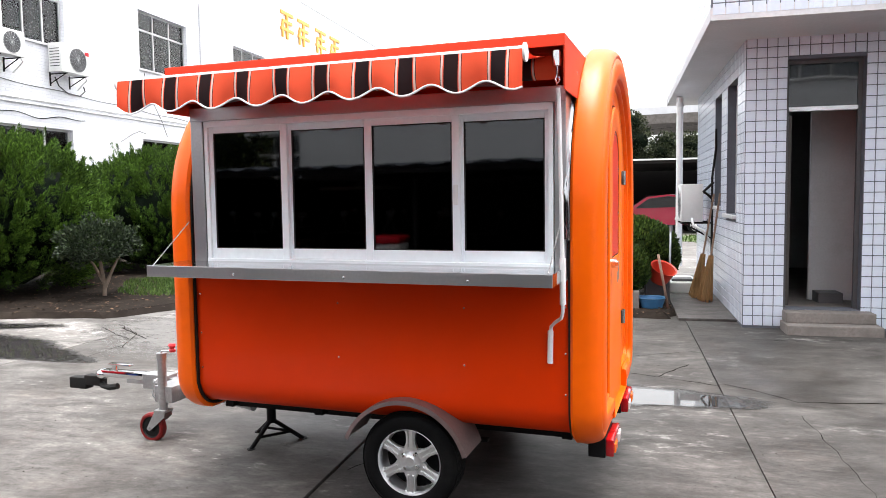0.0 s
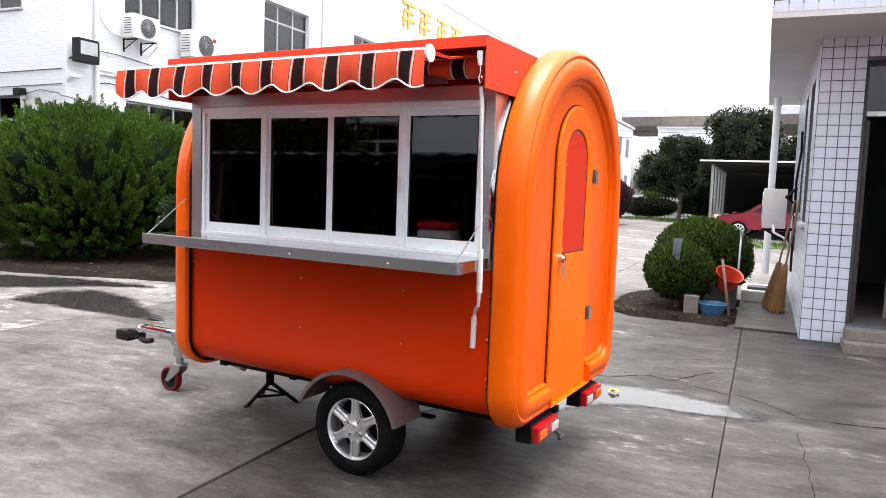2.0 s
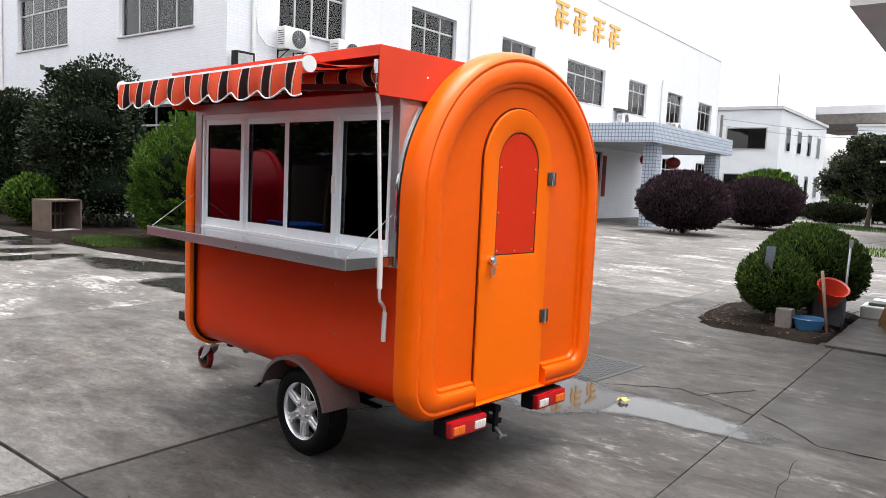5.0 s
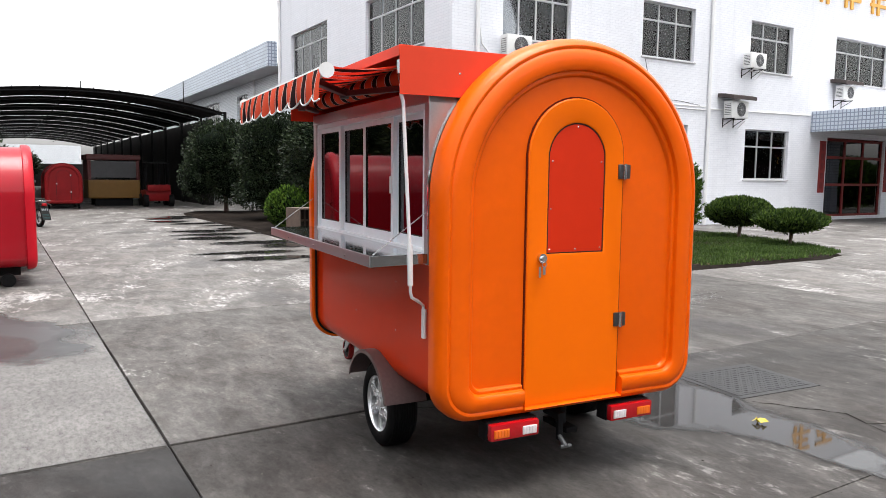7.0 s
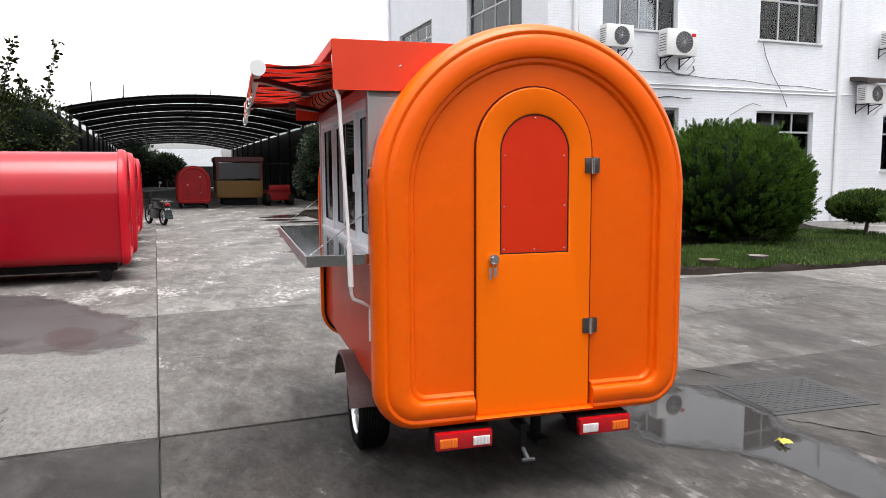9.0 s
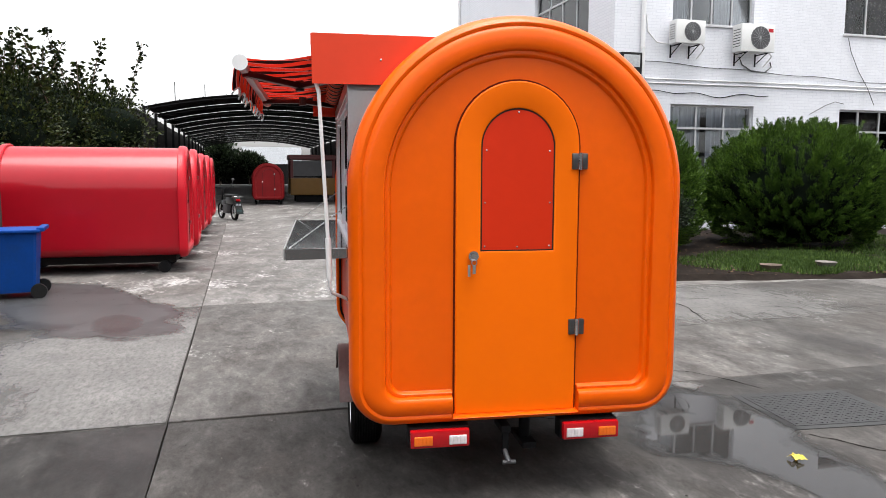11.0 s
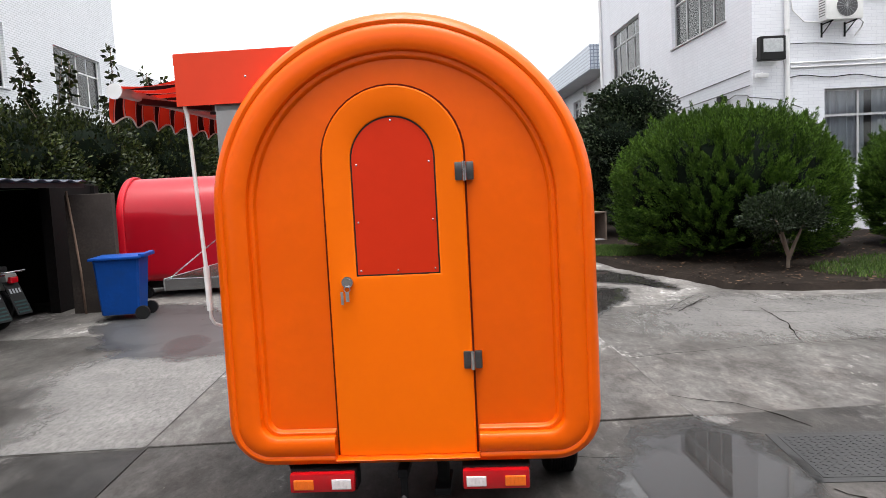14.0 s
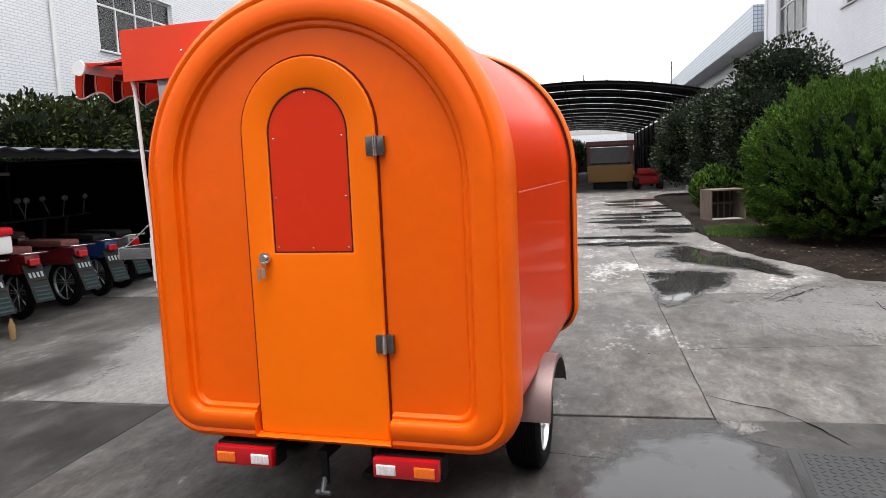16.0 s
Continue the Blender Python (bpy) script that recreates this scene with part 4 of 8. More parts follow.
part("keys", bm, GALV, lk, "two small keys on a ring")
# hinges
for z in (1.565, 0.81):
    bm = B()
    box(bm, -0.046, 0.246, z - 0.036, -0.024, 0.274, z + 0.036, 0.005)
    box(bm, -0.046, 0.292, z - 0.036, -0.024, 0.32, z + 0.036, 0.005)
    hg = part("hinge", bm, HINGESTEEL, door, "grey steel butt hinge", True)
    bm = B()
    rod(bm, (-0.024, 0.283, z - 0.038), (-0.024, 0.283, z + 0.038), 0.0105, seg=14)
    part("hinge_pin", bm, CHROME, hg, "bright hinge barrel", True)

# body shell with the serving side open above the counter
def body_profile(d):
    """From the counter down, round the floor, up the far side and over the roof to the awning box."""
    pts = outline(d)
    start = max(range(len(pts)), key=lambda i: (pts[i][0] < -0.5 and abs(pts[i][1] - 1.14) < 0.12) * 10 - abs(pts[i][1] - 1.13))
    order = pts[start:] + pts[:start]
    keep = []
    for y, z in order:
        keep.append((y, z))
        if y < -0.36 and z > 1.9 and len(keep) > 20:
            break
    return [(-HW + d, 1.13)] + keep[1:]


bm = B()
po, pi_ = body_profile(0.04), body_profile(0.065)
xa, xb = -0.1, -LEN + 0.1
n = min(len(po), len(pi_))
loops = []
for x in (xa, xb):
    loops.append([(x, y, z) for y, z in po[:n]])
loops_in = [[(x, y, z) for y, z in pi_[:n]] for x in (xb, xa)]
rings(bm, [loops[0], loops[1], loops_in[0], loops_in[1], loops[0]], False)
body = part("body", bm, RED, trailer, "orange-red painted sheet body", True)
# rivets
rv_spots = [(x, -(HW - 0.04), z) for z in (0.98, 0.72) for x in (-0.62, -1.25)] + [(x, -(HW - 0.04), z) for z in (1.0, 0.8, 0.62) for x in (-0.165, -LEN + 0.165)]
rv_spots += [(-0.3 - 0.105 * k, HW - 0.04, 1.36) for k in range(16)]
for p in rv_spots:
    bm = B()
    ball(bm, p, 0.005, 1, 0.5, 1, 8, 5)
    part("rivet", bm, CHROME, body)

# serving window
SX0, SX1 = -2.03, -0.175          # ends of the opening
WY = -0.755                      # plane of the window
for x0, x1 in ((SX0, SX0 + 0.07), (SX1 - 0.03, SX1 + 0.02)):
    bm = B()
    box(bm, x0, WY - 0.01, 1.12, x1, WY + 0.18, 1.93, 0.004)
    part("corner_post", bm, STEEL, trailer, "brushed stainless corner post")
bm = B()
box(bm, SX0, WY - 0.012, 1.865, SX1 + 0.02, WY + 0.3, 1.93, 0.004)
part("header", bm, STEEL, trailer, "stainless header over the windows")
bm = B()
box(bm, SX0, WY - 0.005, 1.118, SX1 + 0.02, WY + 0.1, 1.165, 0.004)
part("sill", bm, ALU, trailer, "white aluminium sill")
win = thing("serving_window", pose(0, WY, 0), "four-pane sliding serving window with white aluminium frames", "")
win.parent = trailer
X0, X1, Z0, Z1 = SX0 + 0.075, SX1 - 0.035, 1.165, 1.865
bm = B()
for a in ((X0, -0.005, Z0, X0 + 0.022, 0.07, Z1), (X1 - 0.022, -0.005, Z0, X1, 0.07, Z1), (X0, -0.005, Z1 - 0.03, X1, 0.07, Z1), (X0, -0.01, Z0, X1, 0.07, Z0 + 0.022)):
    box(bm, *a, 0.003)
part("window_frame", bm, ALU, win, "white aluminium outer frame")
W4 = (X1 - X0 - 0.04) / 4
SASH = [X0 + 0.02 + W4 * q + e for q, e in enumerate((0.0, 0.003, 0.01, 0.018, 0.0))]
for k in range(4):
    front = k in (1, 3)
    yk = 0.03 if front else 0.008
    a, b = SASH[k] - 0.012, SASH[k + 1] + 0.012
    sash = B()
    s = 0.036
    z0, z1 = Z0 + 0.02, Z1 - 0.028
    for q in ((a, yk, z0, a + s, yk + 0.022, z1), (b - s, yk, z0, b, yk + 0.022, z1), (a + s, yk, z0, b - s, yk + 0.022, z0 + 0.052), (a + s, yk, z1 - 0.032, b - s, yk + 0.022, z1)):
        box(sash, *q, 0.003)
    sh = part("sash", sash, ALU, win, "white aluminium sliding sash")
    pb = B()
    box(pb, a + s - 0.004, yk + 0.009, z0 + 0.048, b - s + 0.004, yk + 0.013, z1 - 0.028)
    part("pane", pb, TINT, sh, "dark tinted glass pane")
    lb = B()
    for q in ((a + s, z0 + 0.05, a + s + 0.006, z1 - 0.03), (b - s - 0.006, z0 + 0.05, b - s, z1 - 0.03), (a + s, z0 + 0.05, b - s, z0 + 0.056), (a + s, z1 - 0.036, b - s, z1 - 0.03)):
        box(lb, q[0], yk + 0.004, q[1], q[2], yk + 0.009, q[3])
    part("gasket", lb, BLACK, sh)
    if k == 2:
        lb = B()
        box(lb, b - s + 0.008, yk - 0.012, 1.44, b - 0.008, yk, 1.53, 0.004)
        part("latch", lb, WHITEP, sh, "white sliding latch")
# counter shelf on the serving side
bm = B()
SH0, SH1 = -2.08, -0.16
box(bm, SH0, -1.045, 1.167, SH1, WY - 0.012, 1.174, 0.002)
lip = B()
box(lip, SH0, -1.053, 1.122, SH1, -1.0455, 1.175, 0.003)
for x in (SH0, SH1 - 0.006):
    prism(bm, [(-1.045, 1.122), (-1.045, 1.172), (WY - 0.012, 1.172), (WY - 0.012, 1.128)], YZ @ Matrix.Translation((0, 0, x)), 0.006)
shelf = part("counter_shelf", bm, SHELFSTEEL, trailer, "folding stainless steel counter shelf")
part("shelf_lip", lip, STEEL, shelf, "brushed folded front edge")
for x in (-1.6, -1.05, -0.5):
    lb = B()
    ball(lb, (x, -1.053, 1.142), 0.006, 1, 0.5, 1, 8, 5)
    part("rivet", lb, CHROME, shelf)
for x in (SH0 + 0.02, SH1 - 0.02):
    lb = B()
    a, b = Vector((x, -1.03, 1.174)), Vector((x, WY - 0.005, 1.37))
    nl = 22
    for k in range(nl):
        p, q = a.lerp(b, k / nl), a.lerp(b, (k + 0.85) / nl)
        tube(lb, [p, q], 0.0022 if k % 2 else 0.0034, 5)
    part("chain", lb, GALV, trailer, "thin steel chain holding the shelf")

# awning box on the roof edge
BX0, BX1 = -2.04, -0.135
box_p = thing("awning_box", pose(0, 0, 0), "red painted sheet-metal awning box", "")
box_p.parent = trailer
BYF = -0.918
bm = B()
box(bm, BX0, BYF, 2.098, BX1, -0.28, 2.108, 0.002)
box(bm, BX0, BYF - 0.004, 2.06, BX1, BYF + 0.004, 2.106, 0.002)
part("top_sheet", bm, SIGNRED, box_p)
for x in (BX0, BX1 - 0.004):
    bm = B()
    prism(bm, [(BYF, 1.893), (-0.6, 1.893), (-0.25, 1.9), (-0.25, 2.106), (BYF, 2.106)], YZ @ Matrix.Translation((0, 0, x)), 0.006)
    part("end_plate", bm, SIGNRED, box_p, "flat orange-red end plate")
bm = B()
box(bm, BX0, -0.6, 1.9, BX1, -0.59, 2.1)
box(bm, BX0 + 0.01, -0.73, 1.925, BX1 - 0.01, -0.6, 1.933)
part("back_sheet", bm, SIGNRED, box_p)
bm = B()
ball(bm, (BX1 + 0.002, -0.62, 2.0), 0.006, 0.5, 1, 1, 8, 5)
part("rivet", bm, CHROME, box_p)
# rolled awning
MAROON = paint("dark_maroon_enamel", (0.07, 0.018, 0.02), 0.4, var=0.15, scale=6, fine=40, bump=0.05)
awn = thing("awning", pose(0, 0, 0), "orange and black striped roll-out canvas awning with scalloped edge", "")
awn.parent = trailer
AX0, AX1, AY, AZ = -2.02, -0.225, -1.225, 1.985
bm = B()
rod(bm, (BX0 + 0.03, -0.79, 2.0), (BX1 - 0.05, -0.79, 2.0), 0.048, seg=20)
part("roller", bm, AWNING, awn, "rolled striped canvas", True)
bm = B()
box(bm, AX0, AY - 0.018, AZ - 0.02, AX1, AY + 0.018, AZ + 0.022, 0.008)
part("front_bar", bm, WHITEP, awn, "white aluminium front bar", True)
for x in (AX0 - 0.004, AX1 + 0.004):
    bm = B()
    rod(bm, (x - 0.004, AY, AZ), (x + 0.004, AY, AZ), 0.034, seg=24)
    part("end_cap", bm, WHITEP, awn, "round white end cap", True)
bm = B()
nx = 200
loops = []
for k in range(9):
    t = k / 8
    loops.append([(AX0 + (AX1 - AX0) * i / nx, -0.79 + (AY + 0.79) * t, 2.048 - 0.045 * t - 0.018 * math.sin(math.pi * t) + 0.004 * math.sin(i * 0.5 + k)) for i in range(nx + 1)])
rings(bm, loops, False)
part("canvas", bm, AWNING, awn, "striped canvas", True)
bm = B()
per = 0.211
rows = []
for k in range(7):
    t = k / 6
    row = []
    for i in range(nx + 1):
        x = AX0 + (AX1 - AX0) * i / nx
        drop = 0.124 - 0.019 * math.cos(2 * math.pi * (x + 1.841) / per)
        fold = (0.010 * math.sin(2 * math.pi * x / per + 0.6) + 0.005 * math.sin(9.0 * x)) * t
        row.append((x, AY - 0.02 - 0.012 * math.sin(t * 2.2) + fold, AZ + 0.01 - drop * t))
    rows.append(row)
rings(bm, rows, False)
part("valance", bm, AWNING, awn, "scalloped striped valance", True)
bm = B()
tube(bm, rows[-1], 0.0042, 6)
part("piping", bm, WHITEP, awn, "white piping along the scallops", True)
for x, sgn in ((AX1 - 0.16, -1), (AX0 + 0.16, 1)):
    arm = thing("folding_arm", pose(0, 0, 0), "maroon folding awning arm", "")
    arm.parent = awn
    e = Vector((x + sgn * 0.33, -0.98, 1.945))
    for a, b in ((Vector((x, -0.79, 1.95)), e), (e, Vector((x + sgn * 0.05, AY, AZ - 0.02)))):
        bm = B()
        d = b - a
        box(bm, -0.018, -0.014, 0, 0.018, 0.014, d.length, 0.004, Matrix.Translation(a) @ d.to_track_quat("Z", "Y").to_matrix().to_4x4())
        part("arm_tube", bm, MAROON, arm)
    bm = B()
    rod(bm, e - Vector((0, 0, 0.025)), e + Vector((0, 0, 0.025)), 0.022, seg=14)
    part("elbow", bm, DARKGREY, arm, "", True)
# crank rod
bm = B()
tube(bm, [(-0.165, -0.9, 1.9), (-0.163, -0.89, 1.86)], 0.009)
rod(bm, (-0.163, -0.89, 1.87), (-0.155, -0.855, 1.16), 0.0085, seg=10)
rod(bm, (-0.155, -0.857, 1.22), (-0.155, -0.853, 1.03), 0.013, seg=12)
tube(bm, [(-0.155, -0.853, 1.04), (-0.156, -0.852, 1.0), (-0.163, -0.842, 0.972), (-0.198, -0.792, 0.945), (-0.222, -0.757, 0.92), (-0.226, -0.75, 0.87)], 0.0075, 10)
rod(bm, (-0.226, -0.75, 0.9), (-0.228, -0.75, 0.76), 0.0125, seg=12)
part("crank_rod", bm, WHITEP, trailer, "white enamelled awning crank rod", True)

bm = B()
rod(bm, (-0.168, -0.9, 2.045), (-0.168, -0.9, 1.985), 0.018, seg=14)
tube(bm, [(-0.168, -0.9, 1.99), (-0.168, -0.9, 1.955), (-0.175, -0.9, 1.935), (-0.168, -0.9, 1.915), (-0.158, -0.9, 1.93), (-0.162, -0.9, 1.945)], 0.005, 8)
part("crank_eye", bm, CHROME, trailer, "chrome gear socket and eye of the awning", True)
foil_rnd = random.Random(17)
bm = B()
edge = [(y, z) for y, z in outline(0.012) if y < -0.3 and 1.2 < z < 2.08]
edge.sort(key=lambda q: q[1])
rings(bm, [[(-0.142, y - 0.012, z), (-0.156 + foil_rnd.uniform(-0.006, 0.004), y - 0.014 + foil_rnd.uniform(-0.004, 0.004), z + foil_rnd.uniform(-0.008, 0.008)), (-0.178 + foil_rnd.uniform(-0.008, 0.01), y + 0.004, z)] for y, z in edge], False)
part("sealing_foil", bm, CHROME, trailer, "crinkled silver sealing foil beside the end cap")

# chassis
bm = B()
for y in (-0.42, 0.42):
    box(bm, -LEN + 0.1, y - 0.025, 0.335, -0.06, y + 0.025, 0.39, 0.004)
for x in (-0.2, -0.9, -1.5, -2.05):
    box(bm, x - 0.025, -0.5, 0.345, x + 0.025, 0.5, 0.385, 0.004)
part("chassis", bm, CHASSIS, trailer, "dark steel chassis frame")
bm = B()
rod(bm, (-0.9, -0.62, 0.24), (-0.9, 0.62, 0.24), 0.025, seg=12)
for y in (-0.42, 0.42):
    box(bm, -1.2, y - 0.02, 0.27, -0.6, y + 0.02, 0.285, 0.003)
    box(bm, -0.93, y - 0.03, 0.24, -0.87, y + 0.03, 0.32, 0.003)
part("axle", bm, CHASSIS, trailer, "steel axle and leaf springs")
for side in (-1, 1):
    y = side * 0.655
    m = pose(-0.9, y, 0.24, 0, 0, 0 if side < 0 else 180)
    wheel(trailer, m, side)
    bm = B()
    R0 = 0.318
    loops = []
    for k in range(25):
        a = radians(158) - radians(142) * k / 24
        c, s = math.cos(a), math.sin(a)
        yo, yi = side * 0.8, side * 0.56
        loops.append([(-0.9 + R0 * c, yi, 0.235 + R0 * s), (-0.9 + R0 * c, yo, 0.235 + R0 * s), (-0.9 + (R0 - 0.02) * c, yo + side * 0.003, 0.235 + (R0 - 0.02) * s),
                      (-0.9 + (R0 - 0.02) * c, yo - side * 0.004, 0.235 + (R0 - 0.02) * s), (-0.9 + (R0 - 0.008) * c, yo - side * 0.008, 0.235 + (R0 - 0.008) * s), (-0.9 + (R0 - 0.008) * c, yi, 0.235 + (R0 - 0.008) * s)])
    rings(bm, loops, True, True, True)
    part("fender", bm, FENDER, trailer, "dull metal wheel arch with rolled lip", True)
for y, fl in ((-0.375, False), (0.335, True)):
    tail_lamp(trailer, y, fl)
bm = B()
box(bm, -0.2, -0.075, 0.31, -0.06, -0.03, 0.345, 0.004)
box(bm, -0.09, -0.066, 0.2, -0.07, -0.036, 0.34, 0.004)
stay = part("rear_stay", bm, CHASSIS, trailer, "dark folded rear prop stay")
bm = B()
rod(bm, (-0.08, -0.055, 0.225), (-0.03, -0.045, 0.18), 0.012, seg=12)
rod(bm, (-0.035, -0.075, 0.18), (-0.035, -0.012, 0.18), 0.01, seg=10)
part("stay_foot", bm, DARKGREY, stay, "", True)
# drawbar, coupling and jockey wheel
bm = B()
box(bm, -3.2, -0.03, 0.275, -1.9, 0.03, 0.33, 0.005)
box(bm, -3.05, -0.05, 0.255, -2.85, 0.05, 0.35, 0.004)
part("drawbar", bm, GALV, trailer, "galvanised drawbar")
for s in (-1, 1):
    bm = B()
    rod(bm, (-1.95, s * 0.42, 0.33), (-2.95, s * 0.04, 0.305), 0.024, seg=8)
    part("drawbar_brace", bm, GALV, trailer)
bm = B()
box(bm, -3.42, -0.034, 0.3, -3.04, 0.034, 0.35, 0.018)
rod(bm, (-3.32, 0, 0.345), (-3.32, 0, 0.385), 0.022, seg=12)
box(bm, -3.36, -0.022, 0.382, -3.18, 0.022, 0.394, 0.004)
ball(bm, (-3.42, 0, 0.315), 0.045, 1.1, 1, 0.8)
part("coupling", bm, CHROME, trailer, "chrome ball coupling", True)
bm = B()
box(bm, -3.69, -0.036, 0.205, -3.54, 0.036, 0.285, 0.014)
box(bm, -3.56, -0.034, 0.235, -3.42, 0.034, 0.305, 0.012)
tube(bm, [(-3.46, 0, 0.275), (-3.41, -0.02, 0.24), (-3.34, -0.035, 0.235), (-3.27, -0.035, 0.25)], 0.02, 8)
part("safety_clamp", bm, BLACK, trailer, "black plastic coupling lock", True)
bm = B()
tube(bm, [(-2.84, -0.08, 0.37), (-2.87, -0.14, 0.34), (-2.87, -0.16, 0.25), (-2.84, -0.14, 0.2), (-2.8, -0.1, 0.22)], 0.006, 8)
part("breakaway_cable", bm, GALV, trailer, "", True)
bm = B()
box(bm, -2.76, -0.27, 0.25, -2.63, -0.06, 0.35, 0.004)
part("jockey_clamp", bm, GALV, trailer)
jock = thing("jockey_wheel", pose(-2.705, -0.26, 0), "grey jockey mast with red caster wheel", "")
jock.parent = trailer
bm = B()
rod(bm, (0, 0, 0.19), (0, 0, 0.53), 0.027, seg=16)
rod(bm, (0, 0, 0.515), (0, 0, 0.555), 0.031, seg=16)
part("mast", bm, GALV, jock, "grey steel mast tube", True)
bm = B()
tube(bm, [(0, 0, 0.55), (0, 0, 0.565), (0.06, 0.02, 0.567)], 0.006, 8)
part("crank", bm, GALV, jock, "", True)
bm = B()
lathe(bm, [(0.0, 0.0), (0.016, 0.0), (0.022, 0.014), (0.012, 0.022), (0.024, 0.04), (0.018, 0.05), (0.0, 0.05)], pose(0.065, 0.02, 0.56), 12)
part("knob", bm, paint("red_knob_plastic", (0.6, 0.02, 0.03), 0.4), jock, "red plastic crank knob", True)
bm = B()
for s in (-1, 1):
    prism(bm, [(-0.105, 0.085), (-0.085, 0.072), (0.03, 0.165), (0.03, 0.2), (-0.04, 0.2)], Matrix(((1, 0, 0, 0), (0, 0, 1, s * 0.034), (0, 1, 0, 0), (0, 0, 0, 1))), 0.005)
box(bm, -0.045, -0.036, 0.19, 0.035, 0.042, 0.206, 0.004)
rod(bm, (-0.085, -0.046, 0.09), (-0.085, 0.05, 0.09), 0.009, seg=10)
part("fork", bm, GALV, jock, "raked steel fork")
bm = B()
lathe(bm, [(0.066, -0.022), (0.078, -0.024), (0.088, -0.016), (0.09, 0), (0.088, 0.016), (0.078, 0.024), (0.066, 0.022), (0.066, -0.022)], pose(-0.085, 0, 0.09, 90, 0, 0), 32)
cw = part("caster", bm, paint("dark_red_caster", (0.16, 0.012, 0.012), 0.5, spec=0.2), jock, "dark red caster tyre", True)
bm = B()
lathe(bm, [(0.0, -0.012), (0.02, -0.024), (0.028, -0.012), (0.06, -0.012), (0.067, -0.022), (0.067, 0.022), (0.06, 0.012), (0.028, 0.012), (0.02, 0.024), (0.0, 0.012)], pose(-0.085, 0, 0.09, 90, 0, 0), 26)
part("hub", bm, BLACK, cw, "black wheel hub", True)
# screw jacks under the floor
for x, y in ((-2.08, -0.05), (-0.28, 0.1), (-1.62, 0.45)):
    leg = thing("support_leg", pose(x, y, 0), "folding dark steel support stand", "")
    leg.parent = trailer
    bm = B()
    zf = 0.12 if x == -2.08 else 0.2
    rod(bm, (0, 0, zf), (0, 0, 0.34), 0.028, seg=12)
    part("leg_tube", bm, CHASSIS, leg, "", True)
    if x == -2.08:
        for a in (0.4, 2.6, 4.6):
            bm = B()
            p, q = Vector((0, 0, 0.14)), Vector((0.19 * math.cos(a), 0.19 * math.sin(a), 0.012))
            tube(bm, [p, q], 0.013, 8)
            rod(bm, q - Vector((0, 0, 0.011)), q + Vector((0, 0, 0.004)), 0.025, seg=10)
            part("foot", bm, CHASSIS, leg, "", True)
        bm = B()
        ps = [Vector((0.12 * math.cos(a), 0.12 * math.sin(a), 0.06)) for a in (0.4, 2.6, 4.6)]
        tube(bm, ps + [ps[0]], 0.009, 6)
        part("brace", bm, CHASSIS, leg, "", True)
    else:
        bm = B()
        box(bm, -0.12, -0.035, zf - 0.02, 0.1, 0.035, zf + 0.01, 0.004)
        part("foot", bm, CHASSIS, leg)
bm = B()
tube(bm, [(-1.85, 0.1, 0.33), (-1.78, 0.1, 0.29), (-1.68, 0.11, 0.27), (-1.58, 0.12, 0.29), (-1.5, 0.13, 0.33)], 0.007, 8)
tube(bm, [(-2.06, -0.1, 0.35), (-2.08, -0.1, 0.31), (-2.03, -0.12, 0.27), (-2.06, -0.13, 0.23)], 0.006, 8)
part("cable", bm, BLACK, trailer, "loose black cable", True)



# ---------- buildings ----------
def wall(name, axis, at, u0, u1, z0, z1, holes, thick, material, label, inward):
    """A wall in the plane x = at ('x') or y = at ('y'), with rectangular holes (u0, u1, z0, z1), thickened towards inward (+1 / -1)."""
    us = sorted({u0, u1, *[h[0] for h in holes], *[h[1] for h in holes]})
    zs = sorted({z0, z1, *[h[2] for h in holes], *[h[3] for h in holes]})
    solid = {}
    for i in range(len(us) - 1):
        for j in range(len(zs) - 1):
            cu, cz = (us[i] + us[i + 1]) / 2, (zs[j] + zs[j + 1]) / 2
            solid[i, j] = not any(h[0] < cu < h[1] and h[2] < cz < h[3] for h in holes)
    bm = B()
    def P(u, w, z):
        return (at + inward * w, u, z) if axis == "x" else (u, at + inward * w, z)
    def quad(*ps):
        bm.faces.new([bm.verts.new(p) for p in ps])
    for (i, j), s in solid.items():
        if not s:
            continue
        a, b, c, d = us[i], us[i + 1], zs[j], zs[j + 1]
        quad(P(a, 0, c), P(b, 0, c), P(b, 0, d), P(a, 0, d))
        quad(P(a, thick, c), P(a, thick, d), P(b, thick, d), P(b, thick, c))
        for (di, dj, e) in ((-1, 0, (a, a, c, d)), (1, 0, (b, b, c, d)), (0, -1, (a, b, c, c)), (0, 1, (a, b, d, d))):
            if not solid.get((i + di, j + dj), False):
                p, q, r, s2 = e
                quad(P(p, 0, r), P(q, 0, s2), P(q, thick, s2), P(p, thick, r))
    bmesh.ops.remove_doubles(bm, verts=bm.verts, dist=0.0005)
    return tagged(part(name, bm, material), label, "wall", kind="structure")


WIN_COUNT = [0]


